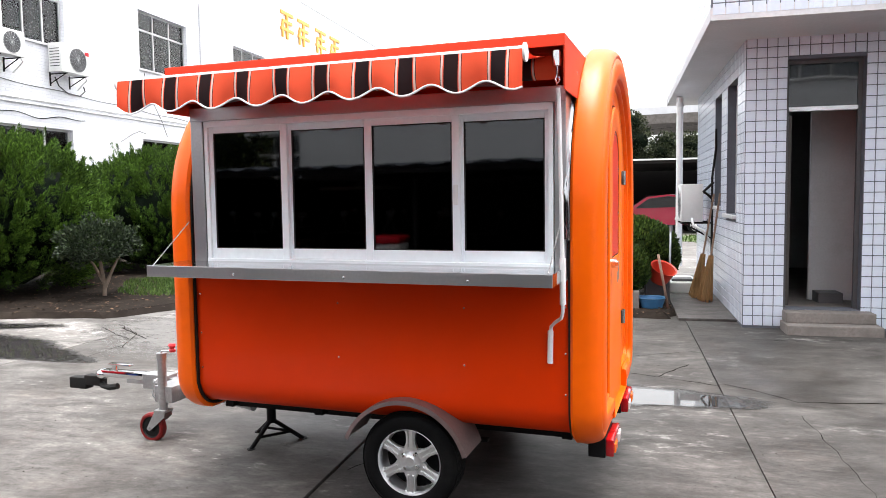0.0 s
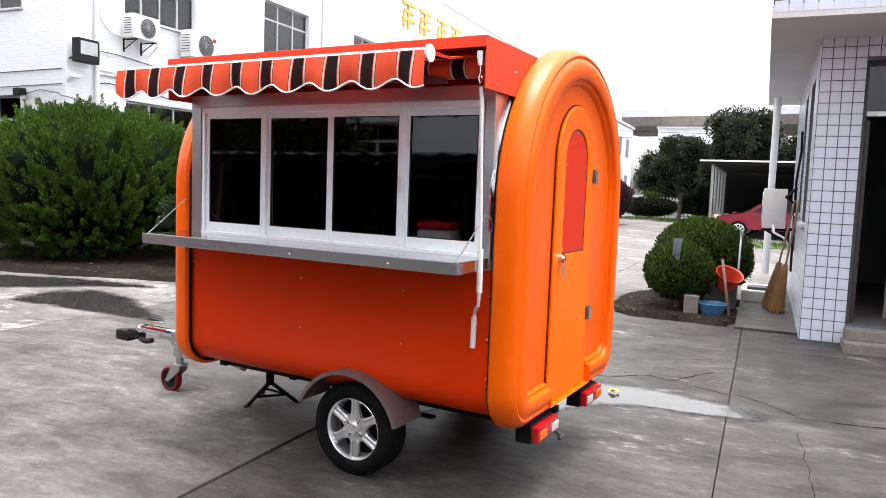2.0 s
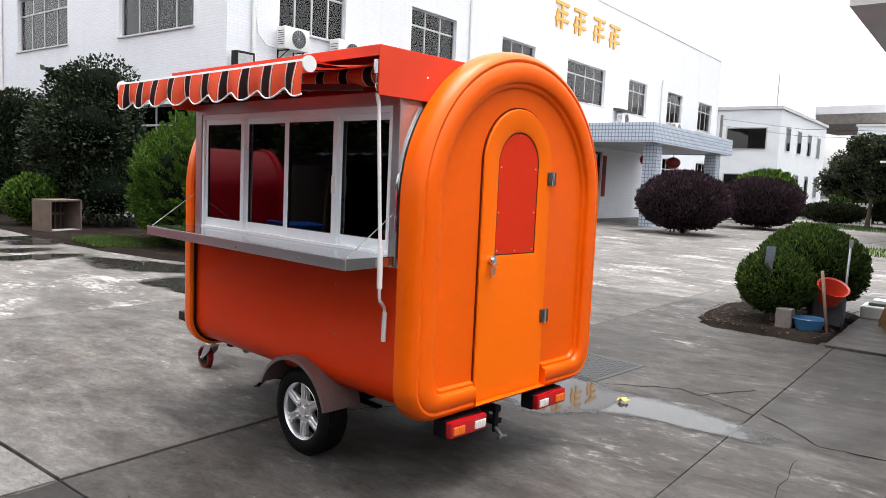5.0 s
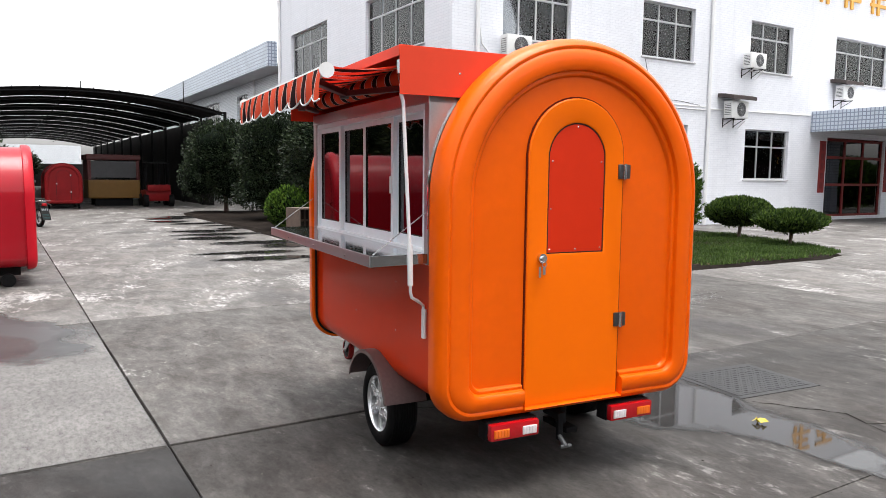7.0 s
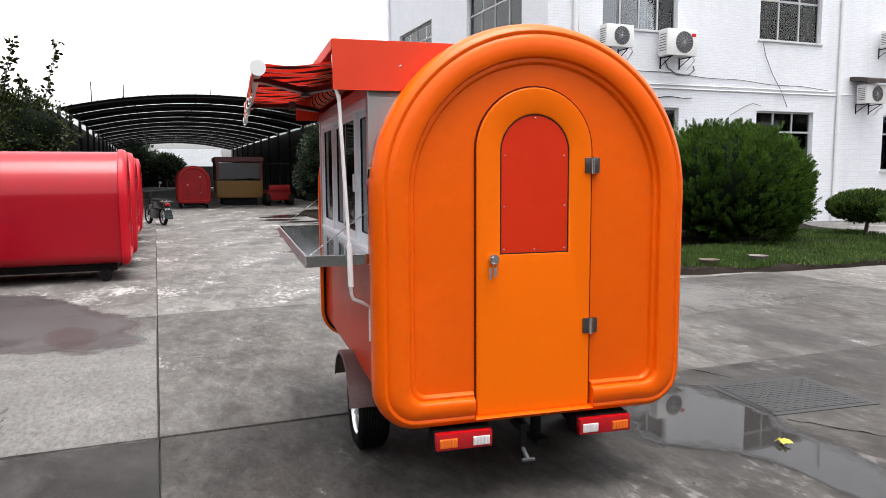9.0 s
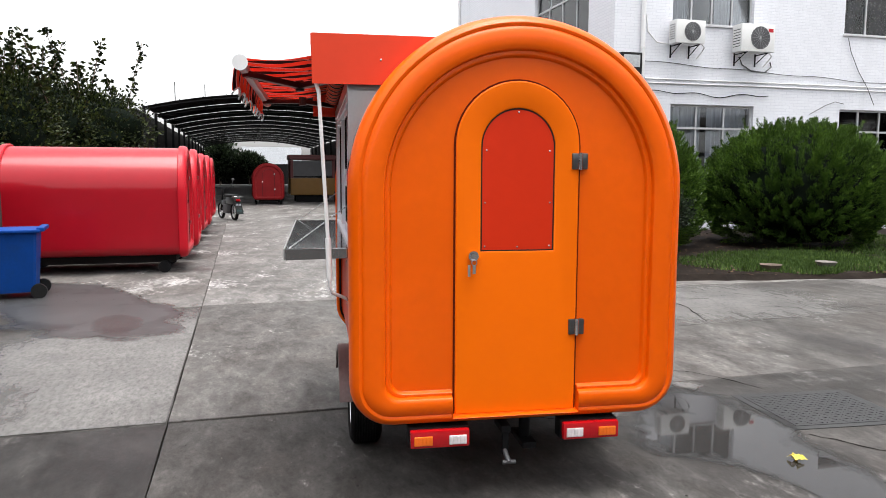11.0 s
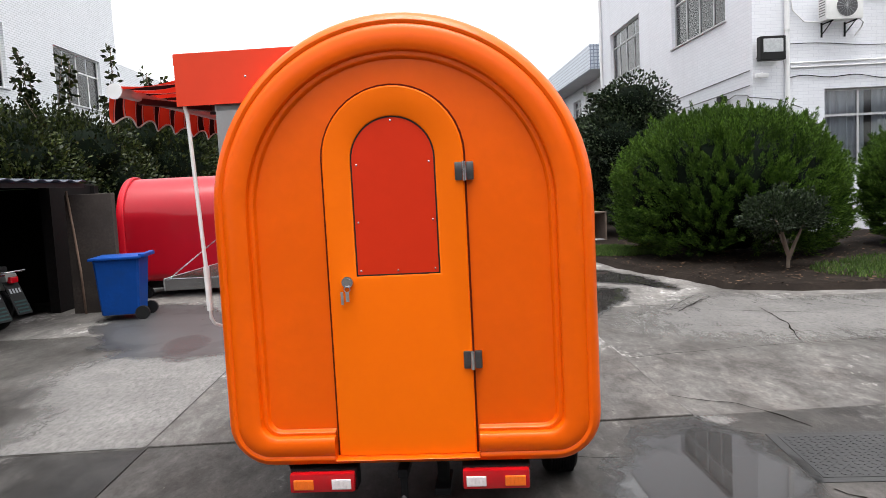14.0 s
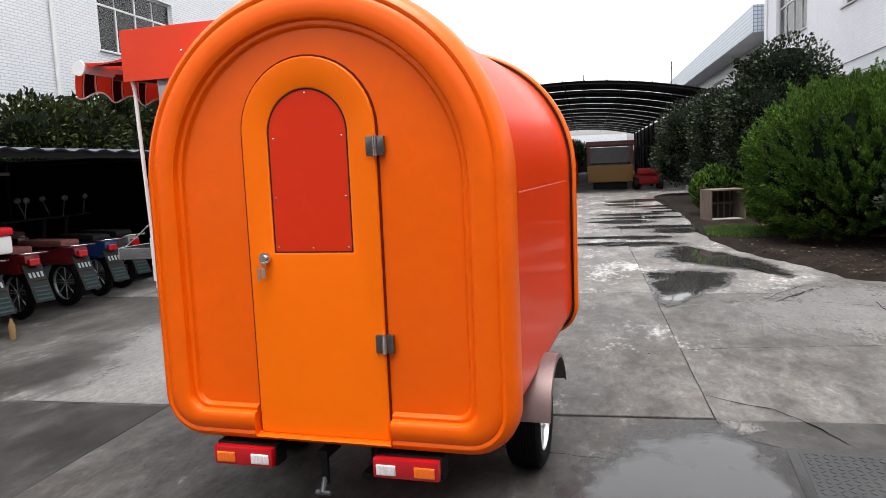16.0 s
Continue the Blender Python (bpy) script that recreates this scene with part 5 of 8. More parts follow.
def window(axis, at, inward, u0, u1, z0, z1, cols, transom, label="grey aluminium window with pale curtains", curtain=True, frame_m=None):
    """A casement set back in its opening: frame, mullions, panes, sill, and curtains behind."""
    WIN_COUNT[0] += 1
    w = thing("window_%d" % WIN_COUNT[0], I4, label, "window", kind="structure")
    def bx(bm, ua, da, za, ub, db, zb, bev=0.0):
        if axis == "x":
            box(bm, at + inward * da, ua, za, at + inward * db, ub, zb, bev)
        else:
            box(bm, ua, at + inward * da, za, ub, at + inward * db, zb, bev)
    bm = B()
    f = 0.05
    bx(bm, u0, 0.1, z0, u0 + f, 0.16, z1)
    bx(bm, u1 - f, 0.1, z0, u1, 0.16, z1)
    bx(bm, u0 + f, 0.1, z0, u1 - f, 0.16, z0 + f)
    bx(bm, u0 + f, 0.1, z1 - f, u1 - f, 0.16, z1)
    zt = z0 + (z1 - z0) * transom
    bx(bm, u0 + f, 0.1, zt - 0.025, u1 - f, 0.16, zt + 0.025)
    for k in range(1, cols):
        u = u0 + (u1 - u0) * k / cols
        bx(bm, u - 0.022, 0.1, z0 + f, u + 0.022, 0.155, zt - 0.025)
        if k % 2 == 0 or cols < 4:
            bx(bm, u - 0.022, 0.1, zt + 0.025, u + 0.022, 0.155, z1 - f)
    part("window_frame", bm, frame_m or WINFRAME, w)
    for za, zb in ((z0 + f, zt - 0.025), (zt + 0.025, z1 - f)):
        for k in range(cols):
            a, b = u0 + (u1 - u0) * k / cols + 0.02, u0 + (u1 - u0) * (k + 1) / cols - 0.02
            pb = B()
            bx(pb, a, 0.125, za, b, 0.131, zb)
            part("pane", pb, PANE, w)
    bm = B()
    bx(bm, u0 - 0.05, -0.05, z0 - 0.05, u1 + 0.05, 0.1, z0 - 0.004, 0.01)
    part("window_sill", bm, PLASTER, w)
    if curtain:
        rnd = random.Random(WIN_COUNT[0])
        for side in (0, 1):
            span = (u1 - u0) * (rnd.uniform(0.42, 0.5) if z0 < 2 or at < 0 and axis == "y" else rnd.uniform(0.22, 0.46))
            a, b = (u0 + 0.03, u0 + span) if side == 0 else (u1 - span, u1 - 0.03)
            bm = B()
            n = 40
            lo, hi = [], []
            for i in range(n + 1):
                u = a + (b - a) * i / n
                d = 0.27 + 0.03 * math.sin(i * 1.3) + 0.012 * math.sin(i * 2.9)
                lo.append((at + inward * d, u, z0 + 0.02) if axis == "x" else (u, at + inward * d, z0 + 0.02))
                hi.append((at + inward * d, u, z1) if axis == "x" else (u, at + inward * d, z1))
            rings(bm, [lo, hi], False)
            part("curtain", bm, CURTAIN, w, "pale pleated curtain", True)
    return w


FX, FY = -13.31, 11.45           # the main building's two visible faces
ROOF = 9.85
up_r = [(13.05, 15.43), (18.3, 20.66), (23.5, 25.88), (28.6, 32.3), (35.0, 37.3), (40.2, 42.5), (45.3, 47.8)]
low_r = [(13.08, 15.55), (18.3, 20.5), (23.45, 25.95), (40.1, 42.6), (45.6, 47.8)]
holes = [(a, b, 5.25, 6.92) for a, b in up_r] + [(a, b, 1.52, 3.26) for a, b in low_r] + [(28.4, 32.5, 0.12, 3.15)]
wall("wall_east", "x", FX, FY + 0.25, 49.0, -0.05, ROOF, holes, 0.25, WALLWHITE, "white painted brick front of a two-storey factory building", -1)
holes_l = [(-25.1, -21.5, 5.2, 6.92), (-18.4, -14.72, 5.15, 6.92), (-25.0, -21.6, 1.5, 3.2), (-18.4, -14.8, 1.5, 3.2)]
wall("wall_south", "y", FY, -26.7, FX, -0.05, ROOF, holes_l, 0.25, WALLWHITE, "white painted brick side of the factory building", 1)
for k, (a, b) in enumerate(up_r):
    window("x", FX, -1, a, b, 5.25, 6.92, 4 if b - a > 3 else (4 if k == 0 else 3) if b - a > 2 else 2, 0.68)
for a, b in low_r:
    window("x", FX, -1, a, b, 1.52, 3.26, 3, 0.66)
for a, b, c, d in holes_l:
    window("y", FY, 1, a, b, c, d, 4, 0.68)
# floors, roof and inner walls
bm = B()
box(bm, -26.7, FY + 0.26, 9.45, FX - 0.26, 49.0, 9.6)
tagged(part("roof_slab", bm, PLASTER), "flat concrete roof slab", "roof", kind="structure")
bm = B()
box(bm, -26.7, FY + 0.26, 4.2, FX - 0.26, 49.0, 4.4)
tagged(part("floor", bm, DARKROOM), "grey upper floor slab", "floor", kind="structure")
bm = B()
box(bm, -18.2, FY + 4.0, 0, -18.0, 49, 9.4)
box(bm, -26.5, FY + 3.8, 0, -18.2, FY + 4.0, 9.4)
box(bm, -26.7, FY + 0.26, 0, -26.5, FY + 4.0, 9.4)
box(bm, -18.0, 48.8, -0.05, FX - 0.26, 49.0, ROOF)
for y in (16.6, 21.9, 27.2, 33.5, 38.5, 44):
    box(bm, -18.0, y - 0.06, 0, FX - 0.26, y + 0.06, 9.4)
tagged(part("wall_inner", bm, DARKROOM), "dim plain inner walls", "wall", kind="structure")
# parapet coping
bm = B()
box(bm, FX - 0.3, FY - 0.02, ROOF, FX + 0.02, 49.02, ROOF + 0.06, 0.01)
box(bm, -26.7, FY - 0.02, ROOF + 0.003, FX - 0.3, FY + 0.28, ROOF + 0.063, 0.01)
tagged(part("parapet_coping", bm, PLASTER), "thin white roof coping", "coping", kind="structure")
# sign letters as plain golden shapes
rnd = random.Random(5)
for y0 in (27.25, 28.85, 30.7, 32.35):
    bm = B()
    w = 1.15
    for q in ((0.0, 0.95, 1.0, 1.08), (0.12, 0.62, 0.9, 0.74), (0.0, 0.3, 1.0, 0.42), (0.42, 0.0, 0.56, 1.08), (0.08, 0.02, 0.2, 0.62)):
        box(bm, FX, y0 + q[0] * w, 8.0 + q[1] + 0.003 * rnd.random(), FX + 0.06 + 0.004 * rnd.random(), y0 + q[2] * w, 8.0 + q[3], 0.004)
    tagged(part("sign_letter", bm, GOLD), "raised golden sign character high on the white wall", "sign", group="golden wall sign")


def downpipe(x, y, z0, z1, label="white plastic rainwater downpipe on the wall"):
    d = thing("downpipe", pose(x, y, 0), label, "downpipe")
    bm = B()
    rod(bm, (0, 0, z0), (0, 0, z1), 0.055, seg=14)
    part("pipe", bm, PIPE, d, "", True)
    for z in np.arange(z0 + 0.8, z1, 1.9):
        bm = B()
        rod(bm, (0, 0, z - 0.02), (0, 0, z + 0.02), 0.068, seg=14)
        part("pipe_collar", bm, PIPE, d, "", True)
    return d


downpipe(FX + 0.07, 12.2, 0.0, ROOF - 0.2)
downpipe(FX + 0.07, 21.42, 0.0, ROOF - 2.0)
downpipe(FX + 0.07, 39.25, 4.5, 7.4)
downpipe(-26.3, FY - 0.07, 0.0, 9.0)


def ac_unit(m, w=0.82, h=0.56, d=0.32, cover=False, logo=False):
    """An outdoor air-conditioner on brackets; local y runs along the wall, +x away from it."""
    a = thing("air_conditioner", m, "white outdoor air-conditioner unit on wall brackets" + (" under a brown hood" if cover else ""), "air conditioner")
    bm = B()
    box(bm, 0.14, -w / 2, 0, 0.14 + d, w / 2, h, 0.015)
    part("case", bm, ACWHITE, a, "white enamelled case", True)
    c = (0.14 + d, -w / 2 + w * 0.56, h * 0.5)
    bm = B()
    rod(bm, (c[0] - 0.01, c[1], c[2]), (c[0] + 0.006, c[1], c[2]), h * 0.42, seg=28)
    g = part("fan_opening", bm, DARKGREY, a, "dark fan opening", True)
    for k in range(5):
        bm = B()
        r = h * 0.42 * (k + 1) / 5
        lathe(bm, [(r - 0.004, 0), (r, 0.006), (r + 0.003, 0), (r - 0.004, 0)], pose(c[0] + 0.006, c[1], c[2], 0, 90, 0), 24)
        part("grille_ring", bm, ACWHITE if k == 4 else DARKGREY, g, "", True)
    bm = B()
    for k in range(8):
        t = math.pi * k / 8
        p = Vector((c[0] + 0.008, c[1], c[2]))
        o = Vector((0, math.cos(t), math.sin(t))) * h * 0.41
        tube(bm, [p - o, p + o], 0.003, 4)
    part("grille_spokes", bm, GALV, g)
    for k in range(7):
        bm = B()
        z = h * (0.18 + 0.1 * k)
        box(bm, 0.18, -w / 2 - 0.004, z, 0.14 + d - 0.05, -w / 2 + 0.004, z + 0.02)
        part("vent_slot", bm, DARKGREY, a)
    for y in (-w * 0.32, w * 0.32):
        bm = B()
        tube(bm, [(0.0, y, -0.02), (0.14 + d, y, -0.02)], 0.014, 6)
        tube(bm, [(0.0, y, -0.25), (0.14 + d * 0.9, y, -0.02)], 0.012, 6)
        box(bm, 0.0, y - 0.02, -0.3, 0.012, y + 0.02, 0.02)
        part("bracket", bm, CHASSIS, a)
    if logo:
        bm = B()
        box(bm, 0.14 + d, w * 0.3, h * 0.72, 0.146 + d, w * 0.44, h * 0.85)
        part("badge", bm, REDTRIM, a, "small red badge")
    if cover:
        bm = B()
        n = 10
        lp = []
        for i in range(n + 1):
            t = i / n
            x = 0.02 + (d + 0.3) * t
            z = h + 0.24 - 0.1 * t * t
            lp.append((x, z))
        lp += [(x, z - 0.12) for x, z in reversed(lp)]
        rings(bm, [[(x, y, z) for x, z in lp] for y in (-w / 2 - 0.18, w / 2 + 0.18)], True, True, True, False)
        part("hood", bm, paint("brown_hood_slab", (0.075, 0.062, 0.06), 0.8, spec=0.1), a, "dark brown weathered hood slab")
    bm = B()
    y0 = w / 2 - 0.05
    tube(bm, [(0.3, y0, 0.08), (0.28, y0 + 0.16, -0.05), (0.15, y0 + 0.2, -0.12), (0.04, y0 + 0.1, -0.3)], 0.018, 8)
    part("hose", bm, PIPE, a, "white insulated hose", True)
    return a


ac_unit(pose(FX, 13.28, 4.69))
ac_unit(pose(FX, 15.2, 4.57), 0.98, 0.68, 0.36, logo=True)
ac_unit(pose(FX, 22.5, 3.55), 0.85, 0.56, cover=True)
ac_unit(pose(FX, 23.35, 5.25), 0.82, 0.5)
ac_unit(pose(FX, 28.9, 4.55), 0.8, 0.52, cover=True)
ac_unit(pose(FX, 33.9, 4.55), 0.8, 0.52, cover=True)
ac_unit(pose(FX, 41.0, 4.75), 0.8, 0.5)

# cables and conduits along the facade
def cable(name, pts, r, material, label):
    bm = B()
    tube(bm, pts, r, 6)
    return tagged(part(name, bm, material, None, "", True), label, "cable")


for z in (3.76, 3.86):
    cable("conduit", [(FX + 0.03, 12.3, z), (FX + 0.03, 15.0, z + 0.01), (FX + 0.03, 21.3, z + 0.02)], 0.02, PIPE, "white conduit running along the wall")
cable("conduit", [(FX + 0.03, 21.5, 3.82), (FX + 0.03, 27.2, 3.9)], 0.022, PIPE, "white conduit running along the wall")
for z in (3.42, 3.75):
    cable("conduit", [(FX - 0.1, FY - 0.03, z), (-20, FY - 0.03, z - 0.12), (-26, FY - 0.03, z - 0.16)], 0.012, DARKGREY, "dark conduit along the side wall")
cable("cable", [(-14.6, FY - 0.04, 3.22), (-14.1, FY - 0.04, 3.3), (-13.5, FY - 0.04, 3.22), (FX - 0.1, FY - 0.04, 3.16), (FX + 0.04, FY - 0.03, 3.14), (FX + 0.04, FY + 0.5, 3.08), (FX + 0.04, FY + 1.1, 2.86)], 0.01, DARKGREY, "thin dark cable round the wall corner")
cable("cable", [(FX + 0.03, 12.2 + 0.08 * k, 3.52 + 0.07 * math.sin(k * 0.28) * math.cos(k * 0.11)) for k in range(48)], 0.011, CHASSIS, "loose dark cable on the wall")
cable("cable", [(FX + 0.03, 12.3 + 0.3 * k, 4.28 - 0.012 * k + 0.02 * math.sin(k * 0.8)) for k in range(30)], 0.01, DARKGREY, "thin dark cable along the wall")
cable("cable", [(FX + 0.05, 18.4, 5.15), (FX + 0.04, 18.52, 4.8), (FX + 0.04, 18.8, 4.3), (FX + 0.04, 19.15, 3.85), (FX + 0.04, 19.4, 3.4)], 0.009, DARKGREY, "thin dark cable hanging on the wall")
cable("cable", [(FX + 0.04, 15.0, 4.5), (FX + 0.05, 15.1, 4.3), (FX + 0.05, 15.4, 4.15), (FX + 0.05, 15.8, 4.14), (FX + 0.04, 16.0, 4.28), (FX + 0.04, 15.95, 4.4)], 0.016, DARKGREY, "dark hose looping under the air conditioner")
cable("cable", [(FX + 0.03, 12.3, 5.4), (FX + 0.04, 12.35, 5.0), (FX + 0.05, 12.6, 4.75), (FX + 0.05, 12.95, 4.72)], 0.018, PIPE, "white hose curving to the air conditioner")
cable("cable", [(FX + 0.03, 17.3, 3.1), (FX + 0.04, 17.8, 3.35), (FX + 0.04, 18.1, 3.45), (FX + 0.04, 18.4, 3.4)], 0.009, DARKGREY, "thin dark cable sagging on the wall")
# floodlight and cameras at the corner
fl = thing("floodlight", pose(FX, 11.75, 3.9), "black rectangular floodlight on the wall corner", "floodlight")
bm = B()
box(bm, 0.16, -0.28, 0, 0.36, 0.28, 0.52, 0.02)
part("case", bm, BLACK, fl)
bm = B()
box(bm, 0.358, -0.22, 0.17, 0.364, 0.22, 0.46, 0.004)
part("lens", bm, GALV, fl, "grey glass lens")
bm = B()
tube(bm, [(0.0, -0.2, 0.1), (0.2, -0.2, 0.1)], 0.02, 6)
tube(bm, [(0.0, 0.2, 0.1), (0.2, 0.2, 0.1)], 0.02, 6)
part("bracket", bm, CHASSIS, fl)
cm = thing("security_camera", pose(FX, 11.6, 3.6), "small white security camera on the wall", "camera")
bm = B()
box(bm, 0.1, -0.15, -0.05, 0.2, 0.12, 0.05, 0.02)
part("case", bm, PIPE, cm, "", True)
bm = B()
tube(bm, [(0, 0, 0.06), (0.12, 0, 0.06), (0.14, 0, 0.0)], 0.016, 6)
part("arm", bm, PIPE, cm)
cm = thing("floodlight", pose(-14.6, FY, 3.25), "small dark floodlamp on the side wall", "lamp")
bm = B()
box(bm, -0.12, -0.25, -0.08, 0.12, -0.08, 0.08, 0.02)
tube(bm, [(0, 0, 0), (0, -0.1, 0)], 0.02, 6)
part("case", bm, BLACK, cm)

# entrance porch
PZ0, PZ1 = 3.3, 4.05
porch = thing("porch", I4, "tiled concrete entrance porch on square pillars", "porch", kind="structure")
bm = B()
box(bm, FX + 0.01, 27.3, PZ0 + 0.05, -8.9, 37.2, PZ0 + 0.25)
part("porch_ceiling", bm, SOFFIT, porch)
bm = B()
box(bm, -8.95, 27.25, PZ0, -8.75, 37.25, PZ1, 0.01)
box(bm, FX + 0.01, 27.25, PZ0, -8.95, 27.45, PZ1, 0.01)
box(bm, FX + 0.01, 37.05, PZ0, -8.95, 37.25, PZ1, 0.01)
part("porch_fascia", bm, TILEFAR, porch, "fascia of small pale blue tiles")
for y in (28.6, 36.0):
    bm = B()
    box(bm, -9.55, y - 0.28, -0.02, -9.0, y + 0.28, PZ0, 0.01)
    part("porch_pillar", bm, TILEFAR, porch, "square pale blue tiled pillar")
# entrance: dark glazed doors between red paper banners
ent = thing("entrance_door", pose(FX - 0.16, 0, 0), "dark glazed double entrance door with red frame", "door")
RD = paint("red_door_paint", (0.16, 0.018, 0.018), 0.5, spec=0.2)
bm = B()
for y in (28.46, 29.8, 31.1, 32.44):
    box(bm, 0, y - 0.05, 0.12, 0.08, y + 0.05, 3.12)
for z in (0.16, 1.35, 2.4, 3.07):
    box(bm, 0.002, 28.46, z - 0.05, 0.078, 32.44, z + 0.05)
part("door_frame", bm, RD, ent)
for ya, yb in ((28.51, 29.75), (29.85, 31.05), (31.15, 32.39)):
    for za, zb in ((0.21, 1.3), (1.4, 2.35), (2.45, 3.02)):
        bm = B()
        box(bm, 0.03, ya, za, 0.04, yb, zb)
        part("pane", bm, TINT, ent)
for y in (28.12, 32.78):
    bn_ = thing("banner", pose(FX, y, 0), "faded red paper banner beside the entrance", "banner")
    bm = B()
    box(bm, 0.004, -0.2, 1.05, 0.02, 0.2, 3.0)
    part("paper", bm, paint("faded_red_paper", (0.26, 0.05, 0.05), 0.9, spec=0.1), bn_)
    for k in range(5):
        bm = B()
        box(bm, 0.02, -0.09, 1.2 + 0.36 * k, 0.024, 0.09, 1.44 + 0.36 * k)
        part("mark", bm, RD, bn_, "dark bar")
for y in (30.4, 33.4):
    ln_ = thing("lantern", pose(-10.2, y, 2.75), "round dark red hanging lantern", "lantern")
    bm = B()
    ball(bm, (0, 0, 0), 0.33, 1, 1, 0.8)
    part("shade", bm, RD, ln_, "", True)
    bm = B()
    rod(bm, (0, 0, 0.24), (0, 0, 0.62), 0.01, seg=6)
    rod(bm, (0, 0, -0.55), (0, 0, -0.24), 0.03, seg=8)
    part("tassel", bm, GOLD, ln_)

# annex to the west with a tiled parapet
wall("wall_annex", "y", FY + 0.6, -60, -26.72, -0.05, 5.95, [(-34.8, -33.0, 4.3, 5.45), (-41.8, -38.2, 4.3, 5.45), (-49, -45.5, 4.3, 5.45)], 0.25, WALLWHITE2, "pale tiled wall of a lower annex", 1)
for a, b in ((-34.8, -33.0), (-41.8, -38.2), (-49, -45.5)):
    window("y", FY + 0.6, 1, a, b, 4.3, 5.45, 2, 0.7, curtain=False)
bm = B()
box(bm, -60, FY - 0.3, 5.96, -26.75, FY + 0.9, 6.1)
tagged(part("eave_slab", bm, SOFFIT), "grey concrete eave slab", "eave", kind="structure")
bm = B()
box(bm, -60, FY - 0.42, 5.95, -26.74, FY - 0.3, 6.95, 0.01)
box(bm, -26.86, FY - 0.3, 5.95, -26.74, FY - 0.02, 6.95, 0.01)
tagged(part("parapet", bm, TILEFAR), "parapet of small pale blue tiles", "parapet", kind="structure")
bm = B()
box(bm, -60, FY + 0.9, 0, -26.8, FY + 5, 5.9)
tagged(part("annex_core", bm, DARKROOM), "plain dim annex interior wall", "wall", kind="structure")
downpipe(-31.7, FY + 0.53, 0.0, 5.95)

# ---------- guardhouse ----------
GX, GY = 1.34, 8.4
GZ = 3.1
gh_holes = [(1.75, 2.5, 0.22, 2.87)]
wall("wall_guardhouse_front", "y", GY, GX, 6.5, -0.02, GZ, gh_holes, 0.2, GROUT, "guardhouse front wall of pale blue glazed tiles", 1)
side_holes = [(8.95, 9.75, 1.22, 2.8), (10.3, 10.95, 1.3, 2.8)]
wall("wall_guardhouse_side", "x", GX, GY + 0.2, 13.4, -0.02, GZ, side_holes, 0.2, GROUT, "guardhouse side wall of pale blue glazed tiles", 1)
for a, b, c, d in side_holes:
    window("x", GX, 1, a, b, c, d, 1, 0.7, "narrow dark window in the tiled side wall", False)
bm = B()
box(bm, 6.3, GY + 0.2, 0, 6.5, 13.4, GZ)
box(bm, GX + 0.2, 13.2, 0, 6.3, 13.4, GZ)
box(bm, 3.6, 10.5, 0.2, 6.3, 10.6, GZ)
tagged(part("wall_guardhouse_inner", bm, PLASTER), "plain guardhouse inner walls", "wall", kind="structure")
bm = B()
box(bm, GX + 0.2, GY + 0.2, 0.0, 6.3, 13.2, 0.2)
tagged(part("floor_guardhouse", bm, CONCWALL), "bare concrete guardhouse floor", "floor", kind="structure")
roof = thing("guardhouse_roof", I4, "flat overhanging concrete roof with tiled fascia", "roof", kind="structure")
bm = B()
box(bm, 0.86, 7.38, GZ, 7.3, 14.2, GZ + 0.12)
part("ceiling", bm, SOFFIT, roof)
bm = B()
box(bm, 0.87, 7.385, GZ + 0.04, 7.3, 7.45, GZ + 1.0)
box(bm, 0.872, 7.45, GZ + 0.042, 0.94, 14.2, GZ + 1.0)
part("fascia", bm, GROUT, roof, "tiled fascia backing")
# step before the door
step = B()
box(step, 1.72, 8.02, -0.02, 2.62, GY - 0.002, 0.1, 0.01)
box(step, 1.74, 8.2, 0.1, 2.6, GY + 0.02, 0.21, 0.01)
tagged(part("step", step, CONCWALL), "worn grey concrete door step", "step", kind="structure")
gd = thing("door_1", I4, "open doorway with a grey metal frame and transom", "door", kind="structure")
bm = B()
for q in ((1.75, 8.5, 0.22, 1.79, 8.56, 2.87), (2.46, 8.5, 0.22, 2.5, 8.56, 2.87), (1.79, 8.5, 2.83, 2.46, 8.56, 2.87)):
    box(bm, *q, 0.004)
part("door_frame", bm, DARKGREY, gd, "dark grey door frame")
bm = B()
box(bm, 1.79, 8.495, 2.335, 2.46, 8.56, 2.38, 0.004)
part("transom_bar", bm, ALU, gd, "pale aluminium transom bar")
bm = B()
box(bm, 1.79, 8.525, 2.38, 2.46, 8.531, 2.83)
part("pane", bm, TINT, gd, "dark transom glass")
bm = B()
box(bm, 1.80, 8.58, 0.23, 1.84, 9.2, 2.3, 0.004)
part("door_leaf", bm, paint("dark_brown_door", (0.05, 0.04, 0.035), 0.5), gd, "dark open door leaf")
# things inside the guardhouse: pale board leaning on the back wall
bm = B()
box(bm, 2.2, 9.3, 0.2, 3.6, 9.36, 2.75, 0.004)
tagged(part("partition", bm, PLASTER), "pale grey plastered partition inside the doorway", "partition")
bm = B()
box(bm, 2.24, 9.0, 0.2, 2.5, 9.28, 0.32, 0.01)
tagged(part("box", bm, DARKGREY), "low dark box on the guardhouse floor", "box")

